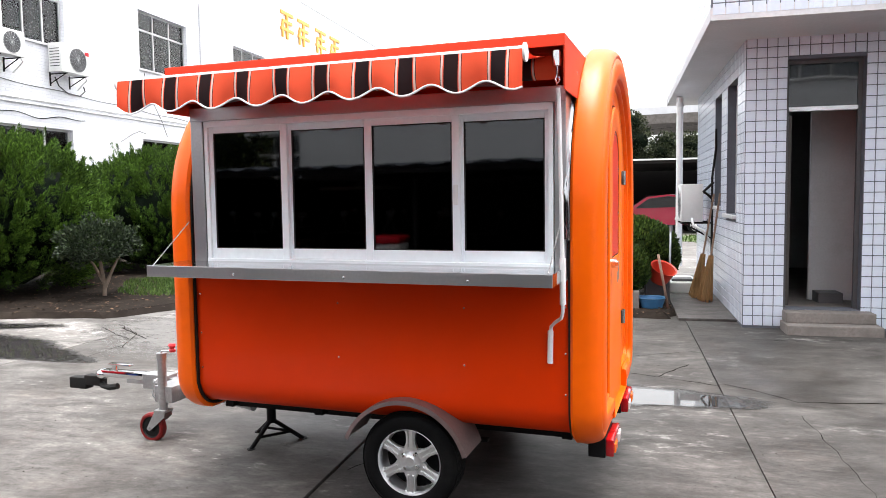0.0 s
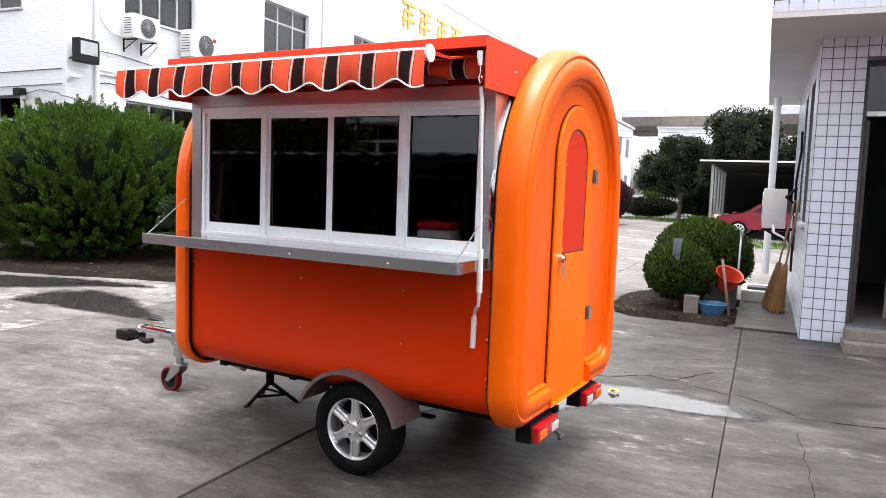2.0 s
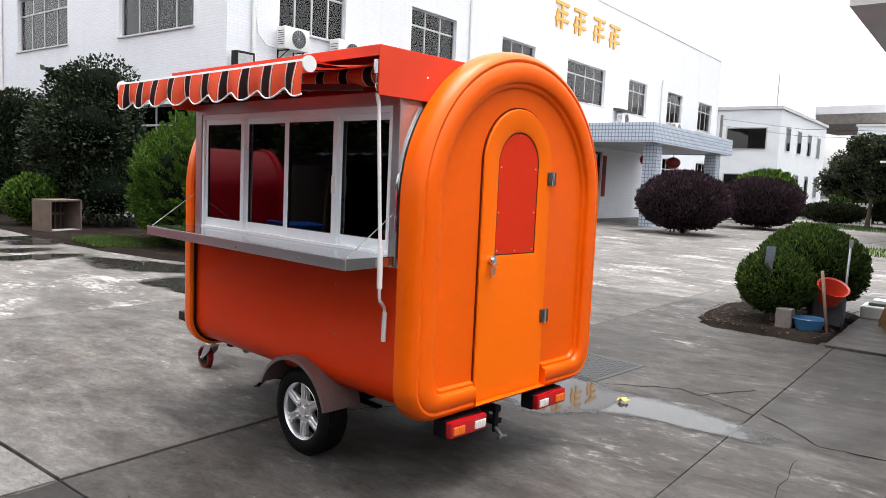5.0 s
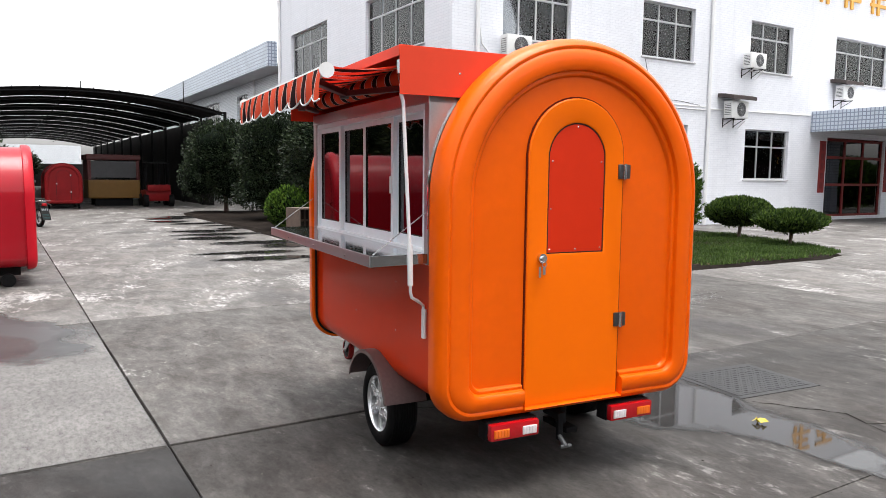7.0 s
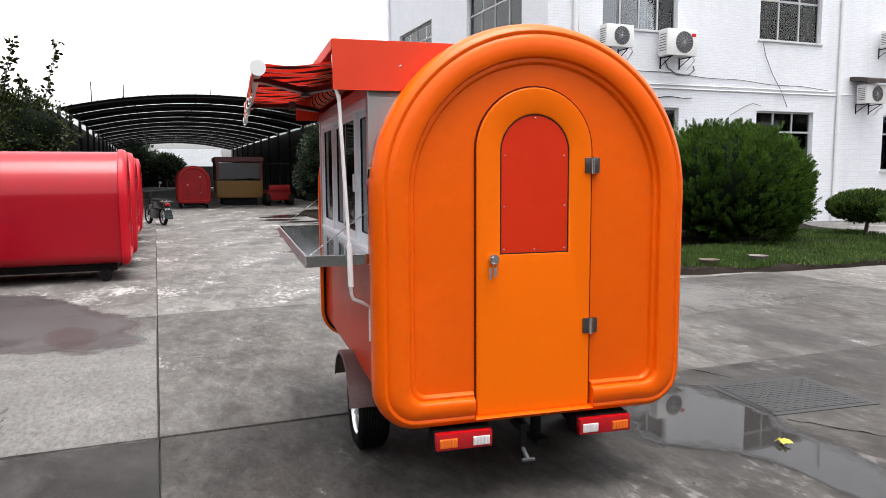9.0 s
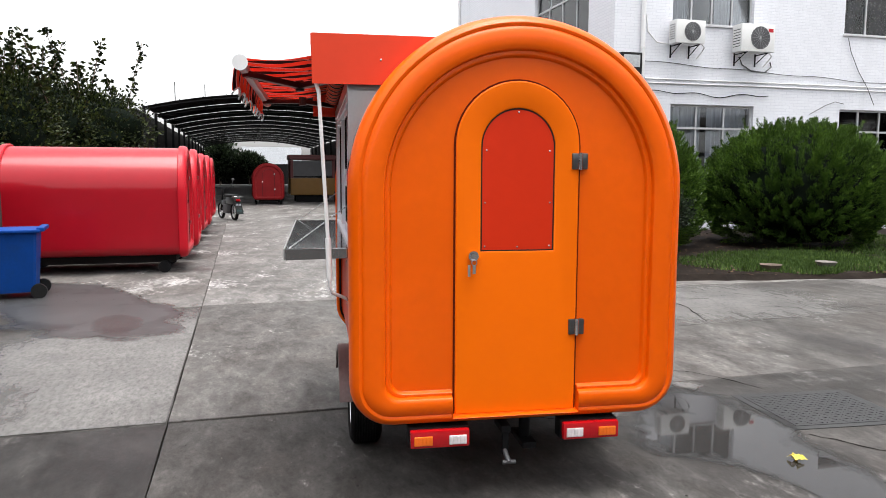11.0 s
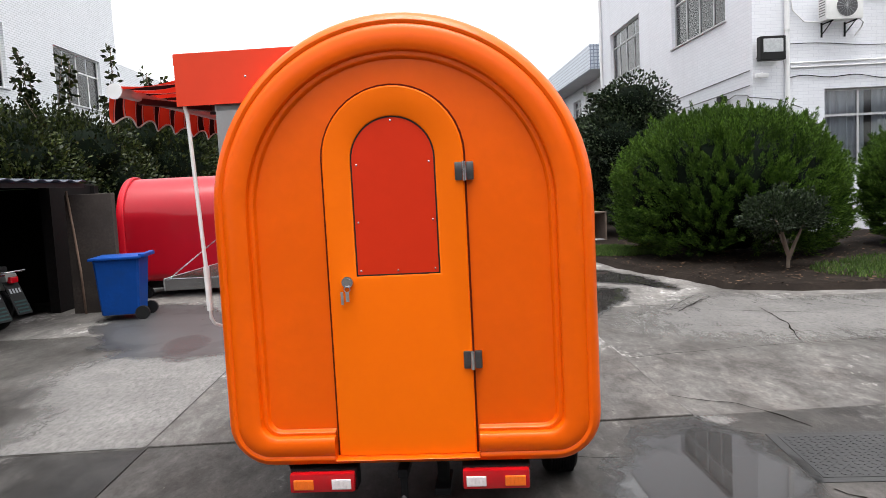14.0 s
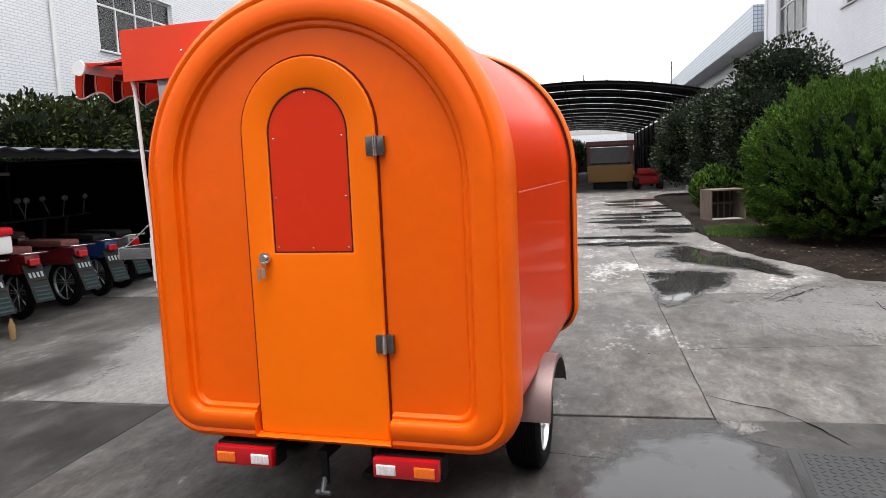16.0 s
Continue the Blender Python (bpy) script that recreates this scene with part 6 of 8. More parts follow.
# glazed tiles of the guardhouse
TW, TH = 0.1025, 0.1105
tb = B()
box(tb, 0, 0, 0, TW - 0.0085, 0.008, TH - 0.0085)
bmesh.ops.bevel(tb, geom=[e for e in tb.edges if all(v.co.y < 0.001 for v in e.verts)], offset=0.002, segments=1, affect="EDGES")
tile_front = mesh_of("tile", tb, TILE)
front_wall = bpy.data.objects["wall_guardhouse_front"]
for i in range(4):
    for j in range(28):
        o = new("tile", tile_front)
        o.location, o.parent = (GX + 0.006 + i * TW, GY - 0.006, 0.03 + j * TH), front_wall
for i in range(3):
    for j in range(28):
        o = new("tile", tile_front)
        o.location, o.parent = (2.505 + i * TW, GY - 0.006, 0.03 + j * TH), front_wall
verts, faces = [], []


def tile_quad(p, u, v, nrm, w, h):
    """One slightly raised tile, as a small frustum."""
    k = len(verts)
    p, u, v, nrm = Vector(p), Vector(u), Vector(v), Vector(nrm)
    g = 0.004
    for a, b, c in ((g, g, 0), (w - g, g, 0), (w - g, h - g, 0), (g, h - g, 0), (g + 0.003, g + 0.003, 0.006), (w - g - 0.003, g + 0.003, 0.006), (w - g - 0.003, h - g - 0.003, 0.006), (g + 0.003, h - g - 0.003, 0.006)):
        verts.append(p + u * a + v * b + nrm * c)
    for f in ((4, 5, 6, 7), (0, 1, 5, 4), (1, 2, 6, 5), (2, 3, 7, 6), (3, 0, 4, 7)):
        faces.append(tuple(k + q for q in f))


for i in range(48):
    for j in range(28):
        y = 13.38 - (i + 1) * 0.1035
        z = 0.03 + j * TH
        if any(a - 0.06 < y + 0.04 < b + 0.04 and c - 0.06 < z + 0.05 < d + 0.04 for a, b, c, d in side_holes):
            continue
        tile_quad((GX, y + 0.1035, z), (0, -1, 0), (0, 0, 1), (-1, 0, 0), 0.1035, TH)
for i in range(36):
    for j in range(28):
        x = 2.8125 + i * TW
        tile_quad((x, GY, 0.03 + j * TH), (1, 0, 0), (0, 0, 1), (0, -1, 0), TW, TH)
for i in range(7):
    for j in (26, 27):
        tile_quad((1.753 + i * 0.1065, GY, 0.03 + j * TH), (1, 0, 0), (0, 0, 1), (0, -1, 0), 0.1065, TH)
tagged(raw("wall_tiles", verts, faces, TILE), "rows of pale blue glazed wall tiles", "tiles", kind="stuff")
verts, faces = [], []
for j in range(8):
    for i in range(54):
        tile_quad((0.875 + i * 0.119, 7.384, GZ + 0.045 + j * 0.114), (1, 0, 0), (0, 0, 1), (0, -1, 0), 0.119, 0.114)
    for i in range(56):
        tile_quad((0.871, 14.1 - i * 0.119, GZ + 0.045 + j * 0.114), (0, -1, 0), (0, 0, 1), (-1, 0, 0), 0.119, 0.114)
tagged(raw("fascia_tiles", verts, faces, TILE, None), "rows of pale tiles on the roof fascia", "tiles", kind="stuff")
# wall corner strip and things on the side wall
downpipe(1.0, 12.9, 0.25, 3.08)
acg = ac_unit(pose(GX, 11.5, 1.06, 0, 0, 180), 0.8, 0.55, 0.3)

# ---------- plants ----------
CARLEAF = leafy("dull_green_leaves", (0.01, 0.016, 0.008), (0.085, 0.095, 0.045), 0.5, 0.15)
def spray_crown(center, radii, n, material, seed, size, up=0.6, lump=0.12, flat=0.0, parent=None, name="crown", spikes=0.0, tufts=0, label="", slim=1.0):
    """A crown of many small pointed leaf sprays over an uneven body, round a core coloured for inner shade."""
    rnd = np.random.default_rng(seed)
    u = rnd.normal(size=(n, 3))
    u /= np.linalg.norm(u, axis=1)[:, None]
    ph = rnd.uniform(0, 6.28, 6)
    k = np.array([[2.1, 1.3, 1.7], [-1.7, 2.6, 1.1], [3.9, -2.2, 2.9], [5.1, 4.2, -3.3], [-7.3, 5.9, 4.4], [8.0, -7.1, 6.0]])
    bumps = sum(np.sin(u @ k[i] * 1.6 + ph[i]) for i in range(6)) / 6
    depth = 1 - np.abs(rnd.normal(0, 0.09, n)) - (rnd.random(n) < 0.25) * rnd.uniform(0, 0.35, n)
    r = (1 + lump * bumps) * depth
    if tufts:
        tc = rnd.normal(size=(tufts, 3))
        tc /= np.linalg.norm(tc, axis=1)[:, None]
        near = np.concatenate([np.max(u[i:i + 4000] @ tc.T, axis=1) for i in range(0, n, 4000)])
        far = np.sqrt(np.maximum(0, 2 - 2 * near)) / (2.2 / math.sqrt(tufts))
        r = r * (1.1 - 0.3 * np.minimum(1, far) ** 2)
    p = u * np.array(radii) * r[:, None]
    if flat:
        p[:, 2] = np.where(p[:, 2] < -flat * radii[2], -flat * radii[2] + rnd.uniform(-0.05, 0.05, n), p[:, 2])
    p += np.array(center)
    d = u * (1 - up) + np.array([0, 0, up]) + rnd.normal(0, 0.28, (n, 3))
    d /= np.linalg.norm(d, axis=1)[:, None]
    s = rnd.normal(size=(n, 3))
    s -= d * np.sum(s * d, axis=1)[:, None]
    s /= np.linalg.norm(s, axis=1)[:, None]
    L = size * rnd.uniform(0.55, 1.35, n)
    if spikes:
        L = L + (u[:, 2] > 0.35) * (rnd.random(n) < 0.06) * spikes
    w = size * slim * rnd.uniform(0.16, 0.3, n)
    nrm = np.cross(d, s)
    mid = p + d * (L * 0.5)[:, None]
    c = p + d * L[:, None] + nrm * (size * rnd.normal(0, 0.12, n))[:, None]
    m1, m2 = mid + s * (w * 0.95)[:, None] + nrm * (size * 0.08), mid - s * (w * 0.95)[:, None] - nrm * (size * 0.05)
    verts = np.stack([p - d * (L * 0.15)[:, None], m1, c, m2], 1).reshape(-1, 3)
    idx = np.arange(n) * 4
    faces = np.stack([idx, idx + 1, idx + 2, idx + 3], 1)
    me = bpy.data.meshes.new(name)
    me.from_pydata(verts.tolist(), [], faces.tolist())
    me.materials.append(material)
    ob = new(name, me)
    if parent is not None:
        ob.parent = parent
    return tagged(ob, label, kind="stuff")


def crown(spots, per, material, seed, size, parent, slim=1.0):
    """The leaves of several clumps as one mesh."""
    verts, faces = [], []
    for k, (c, rad) in enumerate(spots):
        ob = spray_crown(c, rad, per, material, seed + k, size, 0.2, 0.34, slim=slim)
        me = ob.data
        base = len(verts)
        verts += [tuple(v.co) for v in me.vertices]
        faces += [tuple(base + i for i in p.vertices) for p in me.polygons]
        bpy.data.objects.remove(ob)
        bpy.data.meshes.remove(me)
    return tagged(raw("crown", verts, faces, material, parent), kind="stuff")


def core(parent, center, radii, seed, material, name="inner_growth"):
    """The inner mass of a shrub, lumpy, coloured near-black for the shade between leaves."""
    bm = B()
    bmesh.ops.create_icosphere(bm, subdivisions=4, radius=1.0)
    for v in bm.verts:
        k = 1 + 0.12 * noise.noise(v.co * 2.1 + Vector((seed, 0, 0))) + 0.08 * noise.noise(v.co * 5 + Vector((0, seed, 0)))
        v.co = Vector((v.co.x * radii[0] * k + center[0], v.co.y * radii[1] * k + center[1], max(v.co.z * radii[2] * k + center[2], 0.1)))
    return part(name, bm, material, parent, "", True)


# near-black tone puts the crown's inner shade into the colour
INNER = paint("shade_dark_foliage", (0.003, 0.006, 0.003), 0.95, var=0.5, scale=6, fine=40, bump=1.0, spec=0.05)


def trunk(parent, pts, r0, r1):
    bm = B()
    pts = [Vector(p) for p in pts]
    loops = []
    for i, p in enumerate(pts):
        d = (pts[min(i + 1, len(pts) - 1)] - pts[max(i - 1, 0)]).normalized()
        x = d.orthogonal().normalized()
        y = d.cross(x)
        r = r0 + (r1 - r0) * i / (len(pts) - 1)
        loops.append([p + (x * math.cos(2 * math.pi * k / 8) + y * math.sin(2 * math.pi * k / 8)) * r * (1 + 0.12 * math.sin(k * 3 + i)) for k in range(8)])
    rings(bm, loops, True, True, True)
    return part("trunk", bm, BARK, parent, "", True)


def plume_crown(center, radii, plumes, needles, material, seed, parent, length=0.34):
    """A conifer's crown: feathery upright plumes set all over an egg-shaped body, each of many short needles."""
    rnd = np.random.default_rng(seed)
    u = rnd.normal(size=(plumes, 3))
    u /= np.linalg.norm(u, axis=1)[:, None]
    u = u[u[:, 2] > -0.93]
    m = len(u)
    low = u[:, 2] < 0
    flare = np.where(low, (1 - np.abs(u[:, 2]) ** 4) ** (1 / 4) / np.sqrt(np.maximum(1e-3, 1 - u[:, 2] ** 2)), 1.0)
    lumps = sum(np.sin(u @ rnd.normal(0, 3.2, 3) + rnd.uniform(0, 6.28)) for _ in range(5)) / 5
    root = np.array(center) + u * np.stack([flare, flare, np.ones(m)], 1) * np.array(radii) * (0.84 + 0.07 * lumps + rnd.normal(0, 0.015, m))[:, None]
    axis = u * np.where(low, 0.8, 0.62)[:, None] + np.stack([np.zeros(m), np.zeros(m), np.where(low, 0.8, 0.6)], 1) + rnd.normal(0, 0.13, (m, 3))
    axis /= np.linalg.norm(axis, axis=1)[:, None]
    tall = length * rnd.uniform(0.65, 1.25, m) * (1 + 0.45 * (rnd.random(m) < 0.06) * (u[:, 2] > 0.3))
    n = m * needles
    at = np.repeat(np.arange(m), needles)
    s = rnd.random(n) ** 0.85
    side = rnd.normal(size=(n, 3))
    ax = axis[at]
    side -= ax * np.sum(side * ax, axis=1)[:, None]
    side /= np.linalg.norm(side, axis=1)[:, None]
    p = root[at] + ax * (s * tall[at])[:, None] + side * (0.075 * (1 - s) ** 0.8 * rnd.random(n) ** 0.5)[:, None]
    d = ax * 0.85 + side * 0.42 + rnd.normal(0, 0.14, (n, 3))
    d /= np.linalg.norm(d, axis=1)[:, None]
    w = np.cross(d, rnd.normal(size=(n, 3)))
    w /= np.linalg.norm(w, axis=1)[:, None]
    L = rnd.uniform(0.04, 0.075, n)
    a = w * rnd.uniform(0.004, 0.0075, n)[:, None]
    mid = p + d * (L * 0.45)[:, None]
    verts = np.stack([p, mid + a, p + d * L[:, None], mid - a], 1).reshape(-1, 3)
    idx = np.arange(n) * 4
    me = bpy.data.meshes.new("crown")
    me.from_pydata(verts.tolist(), [], np.stack([idx, idx + 1, idx + 2, idx + 3], 1).tolist())
    me.materials.append(material)
    ob = new("crown", me)
    ob.parent = parent
    return tagged(ob, "", kind="stuff")


def conifer_bush(x, y, r, ry, h, lift, plumes, seed, label):
    t = thing("shrub", pose(x, y, 0.05), label, "shrub")
    zc, rz = lift + (h - lift) * 0.46, (h - lift) * 0.52
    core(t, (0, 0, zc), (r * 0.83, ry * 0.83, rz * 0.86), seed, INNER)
    plume_crown((0, 0, zc), (r, ry, rz), plumes, 150, CONIFER, seed, t, 0.31)
    trunk(t, [(0, 0, -0.05), (0.03, 0.02, zc * 0.5), (0, 0, zc)], 0.11, 0.05)
    return t


def globe_bush(x, y, r, h, n, material, seed, size, label, lift=0.0, spikes=0.0, up=0.6, name="shrub", inner=INNER, ry=None, lump=0.12, tufts=0, slim=1.0):
    t = thing(name, pose(x, y, 0.05), label, "shrub")
    zc = lift + (h - lift) * 0.5
    rz = (h - lift) * 0.5
    ry = ry or r
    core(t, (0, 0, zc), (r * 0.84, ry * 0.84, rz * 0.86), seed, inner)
    spray_crown((0, 0, zc), (r, ry, rz), n, material, seed, size, up, lump, parent=t, spikes=spikes, tufts=tufts, slim=slim)
    trunk(t, [(0, 0, -0.05), (0.03, 0.02, zc * 0.5), (0, 0, zc)], 0.09 * max(0.4, r * 0.6), 0.04)
    return t


conifer_bush(-9.97, 9.39, 2.05, 2.05, 2.62, 0.02, 1850, 1, "large clipped globe-shaped green conifer bush")
conifer_bush(-9.4, 13.55, 1.88, 1.88, 2.45, 0.0, 1600, 2, "clipped globe-shaped green conifer bush")
globe_bush(-8.9, 17.3, 0.8, 1.02, 9000, BOXWOOD, 3, 0.08, "low clipped mushroom-shaped green shrub", 0.3)
globe_bush(-7.0, 16.5, 0.75, 0.8, 7000, BOXWOOD, 4, 0.08, "low clipped mushroom-shaped green shrub", 0.3)
globe_bush(-6.9, 25.9, 1.6, 2.1, 16000, PURPLE, 5, 0.12, "large dark purple globe shrub", 0.05)
globe_bush(-6.4, 33.9, 1.75, 2.15, 14000, PURPLE, 6, 0.13, "large dark purple globe shrub", 0.05)
globe_bush(0.2, 10.45, 0.64, 1.12, 20000, BOXWOOD, 7, 0.05, "clipped round green hedge shrub", 0.1, lump=0.08)
globe_bush(-0.02, 9.62, 0.42, 0.84, 12000, BOXWOOD, 8, 0.045, "smaller clipped round green hedge shrub", 0.1, lump=0.08)
globe_bush(-15.6, 7.9, 0.6, 1.15, 5000, CONIFER, 9, 0.09, "small round green shrub in the bed", 0.05)
globe_bush(-4.5, 52, 2.2, 2.6, 5000, BOXWOOD, 41, 0.3, "round green shrub across the yard", 0.1)
globe_bush(-7.8, 40, 1.6, 2.6, 5000, CONIFER, 42, 0.25, "pointed green conifer across the yard", 0.1)
# dark hedge bush, added to fill the shade below the trees
globe_bush(-1.6, 45.0, 2.0, 1.5, 5000, CARLEAF, 43, 0.2, "hedge filling the dark shade under the trees", 0.0, ry=0.9)
globe_bush(-5.6, 46.2, 1.7, 1.1, 4000, CARLEAF, 44, 0.2, "dark clipped hedge before the white fence", 0.0, ry=0.6)
# small shrub on a forked trunk
sm = thing("shrub", pose(-7.45, 9.2, 0.05), "small spreading shrub on a bare forked trunk", "shrub")
spray_crown((-0.02, -0.08, 0.82), (0.5, 0.6, 0.33), 7000, BROADLEAF, 11, 0.045, 0.35, 0.42, parent=sm, tufts=45, slim=1.5)
for pts in ([(0, 0, -0.05), (0.02, 0, 0.2), (-0.12, -0.05, 0.5), (-0.3, -0.1, 0.68)], [(0.02, 0, 0.15), (0.12, 0.05, 0.4), (0.25, 0.12, 0.7)], [(0.0, 0, 0.25), (0.05, -0.12, 0.6), (0.02, -0.2, 0.75)]):
    trunk(sm, pts, 0.032, 0.01)


def tree(x, y, h, r, material, seed, n, size, label, trunk_h=1.0, clumps=9, tips=0, reach=(0.2, 0.42), slim=1.0, puff=1.0, spread=(0.3, 0.68)):
    """A tapered trunk with limbs to clumps of small leaves, all the leaves one crown."""
    rnd = random.Random(seed)
    t = thing("tree", pose(x, y, 0.0), label, "tree")
    trunk(t, [(0, 0, -0.05), (rnd.uniform(-0.1, 0.1), rnd.uniform(-0.1, 0.1), trunk_h), (rnd.uniform(-0.2, 0.2), rnd.uniform(-0.2, 0.2), h * 0.75)], 0.05 + 0.03 * h * 0.5, 0.03)
    per = n // clumps
    spots, inner = [], B()
    for k in range(clumps):
        a = 2.4 * k + rnd.uniform(-0.4, 0.4)
        lvl = (k + rnd.random()) / clumps
        d = r * rnd.uniform(*spread) * (1.0 - 0.4 * lvl)
        c = (d * math.cos(a), d * math.sin(a), trunk_h + (h - trunk_h) * (0.12 + 0.7 * lvl))
        rr = r * puff * rnd.uniform(0.44, 0.62)
        spots.append((c, (rr, rr, rr * 0.85)))
        limb = B()
        tube(limb, [(0, 0, min(trunk_h, c[2]) * 0.95), (c[0] * 0.5, c[1] * 0.5, (trunk_h + c[2]) / 2), c], 0.03, 6)
        part("limb", limb, BARK, t, "", True)
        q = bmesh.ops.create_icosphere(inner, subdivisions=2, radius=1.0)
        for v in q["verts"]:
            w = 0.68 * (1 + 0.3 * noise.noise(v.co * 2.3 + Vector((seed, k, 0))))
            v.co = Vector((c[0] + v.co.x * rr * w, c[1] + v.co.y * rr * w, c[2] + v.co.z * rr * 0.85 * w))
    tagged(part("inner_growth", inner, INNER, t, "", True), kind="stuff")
    crown(spots, per, material, seed * 31, size, t, slim)
    for k in range(tips):
        a = rnd.uniform(0, 6.283)
        d = r * rnd.uniform(0, 0.8)
        b = Vector((d * math.cos(a), d * math.sin(a), h * 0.82))
        top = b + Vector((rnd.uniform(-0.75, 0.75), rnd.uniform(-0.75, 0.75), rnd.uniform(*reach) * h))
        tw = B()
        tube(tw, [b, (b + top) / 2 + Vector((0.05, 0, 0)), top], 0.012, 5)
        part("twig", tw, BARK, t)
        vs, fs = [], []
        for i in range(int(18 * h)):
            p = b.lerp(top, rnd.random() ** 0.8) + Vector((rnd.uniform(-0.1, 0.1), rnd.uniform(-0.1, 0.1), rnd.uniform(-0.05, 0.05)))
            e = Vector((rnd.uniform(-1, 1), rnd.uniform(-1, 1), rnd.uniform(-0.6, 0.6))).normalized() * 0.19
            f = e.orthogonal().normalized() * 0.06
            q = len(vs)
            vs += [p, p + e * 0.5 + f, p + e, p + e * 0.5 - f]
            fs.append((q, q + 1, q + 2, q + 3))
        raw("twig_leaves", vs, fs, material, t)
    return t


for k, (x, y, h, r) in enumerate([(-15.6, 9.25, 4.0, 1.5), (-20.4, 9.2, 3.55, 1.5), (-25.8, 9.0, 3.4, 1.7)]):
    tree(x, y, h, r, BROADLEAF, 60 + k, 46000, 0.072, "dense dark evergreen tree in the planted bed", (0.35, 0.4, 0.75)[k], 22, 2, (0.06, 0.14), 1.7)
for k, (x, y, h, r) in enumerate([(-10.6, -5.9, 3.0, 1.6), (-13.2, -5.6, 3.5, 2.1), (-16.4, -5.4, 3.9, 2.2), (-19.6, -3.9, 4.1, 2.2), (-23.0, -2.3, 4.1, 2.2), (-21.2, -3.6, 4.0, 2.2), (-24.6, -4.6, 4.4, 2.2)]):
    tree(x, y, h, r, YELLEAF, 80 + k, 24000, 0.1, "bushy broadleaf tree behind the parked trailers", 0.7, 16, 1 if k < 2 else 7, (0.3, 0.62) if k > 1 else (0.1, 0.2), 1.5)
for k, (x, y, h, r) in enumerate([(-3.6, 44, 5.0, 2.1), (-0.3, 42, 6.5, 2.5), (3.2, 43, 5.0, 2.2), (-6.5, 62, 5.0, 2.8), (9, 46, 5.5, 3.0)]):
    tree(x, y, h, r, CARLEAF, 110 + k, 24000, 0.13, "dark leafy tree beside the car park", 1.5, 28, 2, (0.03, 0.1), 1.5, 0.62, (0.35, 0.92))
for k, (x, y, h, r) in enumerate([(-84.0, 0.2, 4.8, 2.4), (-84.5, -4.0, 5.2, 2.6), (-84.0, 3.4, 3.4, 1.8)]):
    tree(x, y, h, r, BROADLEAF, 130 + k, 5000, 0.35, "dark leafy tree behind the end wall of the canopy", 1.2, 9, 0)

# ---------- parked red trailers ----------
def red_trailer(m, label, category="food trailer", group="row of parked red trailers", length=2.6, mat_body=CRIMSON, mat_cap=REDTRIM):
    t = thing("parked_trailer", m, label, category, group)
    k = 0.92
    S = Matrix.Scale(k, 4)
    for nm, sg, x0 in (("rear_cap", 1, 0.0), ("front_cap", -1, -length / k)):
        bm = end_cap(mat_cap, sg, x0)
        bmesh.ops.transform(bm, matrix=Matrix.Translation((0, 0, -0.12)) @ S, verts=bm.verts)
        part(nm, bm, mat_cap, t, "bright red moulded end", True)
    bm = B()
    rings(bm, [[(x, y * k, z * k - 0.12) for y, z in outline(0.04)] for x in (-0.1, -length + 0.1)], True)
    bd = part("body", bm, mat_body, t, "crimson painted sheet body", True)
    for i in range(14):
        bm = B()
        ball(bm, (-0.35 - i * (length - 0.7) / 13, (HW - 0.04) * k, 1.13), 0.005, 1, 0.5, 1, 6, 4)
        part("rivet", bm, CHROME, bd)
    bm = B()
    ring_strip(bm, [(y * k, z * k - 0.12) for y, z in arch_poly(0.3, 0.45, 1.6)], [(y * k, z * k - 0.12) for y, z in arch_poly(0.288, 0.462, 1.6)], -0.036, -0.06)
    part("door_gap", bm, BLACK, t)
    # chassis block, near-black to stand in for shade under the trailer
    bm = B()
    box(bm, -length + 0.2, -0.42, 0.14, -0.2, 0.42, 0.26)
    part("chassis", bm, DARKROOF, t)
    for y in (-0.55, 0.55):
        for x in (-0.35, -length + 0.35):
            bm = B()
            rod(bm, (x, y - 0.04, 0.09), (x, y + 0.04, 0.09), 0.09, seg=18)
            part("caster", bm, TYRE, t)
    for y, z in ((-0.26, 1.05), (0.27, 1.4), (0.27, 0.7)):
        bm = B()
        box(bm, -0.03, y - 0.03, z - 0.03, -0.01, y + 0.03, z + 0.03, 0.005)
        part("hinge", bm, CHROME, t)
    return t


first = red_trailer(pose(-9.0, 1.8, 0, 0, 0, 90), "crimson red moulded food trailer with closed sides, parked in a row")
for k in range(1, 7):
    copy_thing(first, pose(-9.0 - 1.68 * k, 1.8 + 0.05 * math.sin(k * 2.1), 0, 0, 0, 90 + 1.2 * math.sin(k * 1.7)))
# darker copy of the crimson paint, shaded for standing under the canopy
SHADERED = paint("canopy_shade_red", (0.24, 0.008, 0.01), 0.5, var=0.2, scale=2, fine=20, bump=0.05, spec=0.2)
red_trailer(pose(-31, 3.75, 0, 0, 0, 0), "red food trailer under the canopy, darkened for shade", group="trailers under the canopy", mat_body=SHADERED, mat_cap=SHADERED)

# yellow trailer and forklift under the canopy, their colours darkened for its shade
yt = thing("parked_trailer", pose(-34.6, 6.0, 0), "yellow food trailer with a wide serving window under the canopy", "food trailer", "trailers under the canopy")
bm = B()
box(bm, -1.0, -1.1, 0.35, 1.0, 1.1, 1.2, 0.05)
part("lower_body", bm, paint("yellow_gelcoat", (0.2, 0.095, 0.008), 0.5), yt)
bm = B()
box(bm, -1.0, -1.1, 1.2, 1.0, -0.95, 2.1, 0.03)
box(bm, -1.0, 0.95, 1.2, 1.0, 1.1, 2.1, 0.03)
box(bm, -1.05, -1.15, 2.1, 1.05, 1.15, 2.35, 0.05)
part("upper_body", bm, paint("dark_red_gelcoat", (0.1, 0.012, 0.012), 0.45), yt)
bm = B()
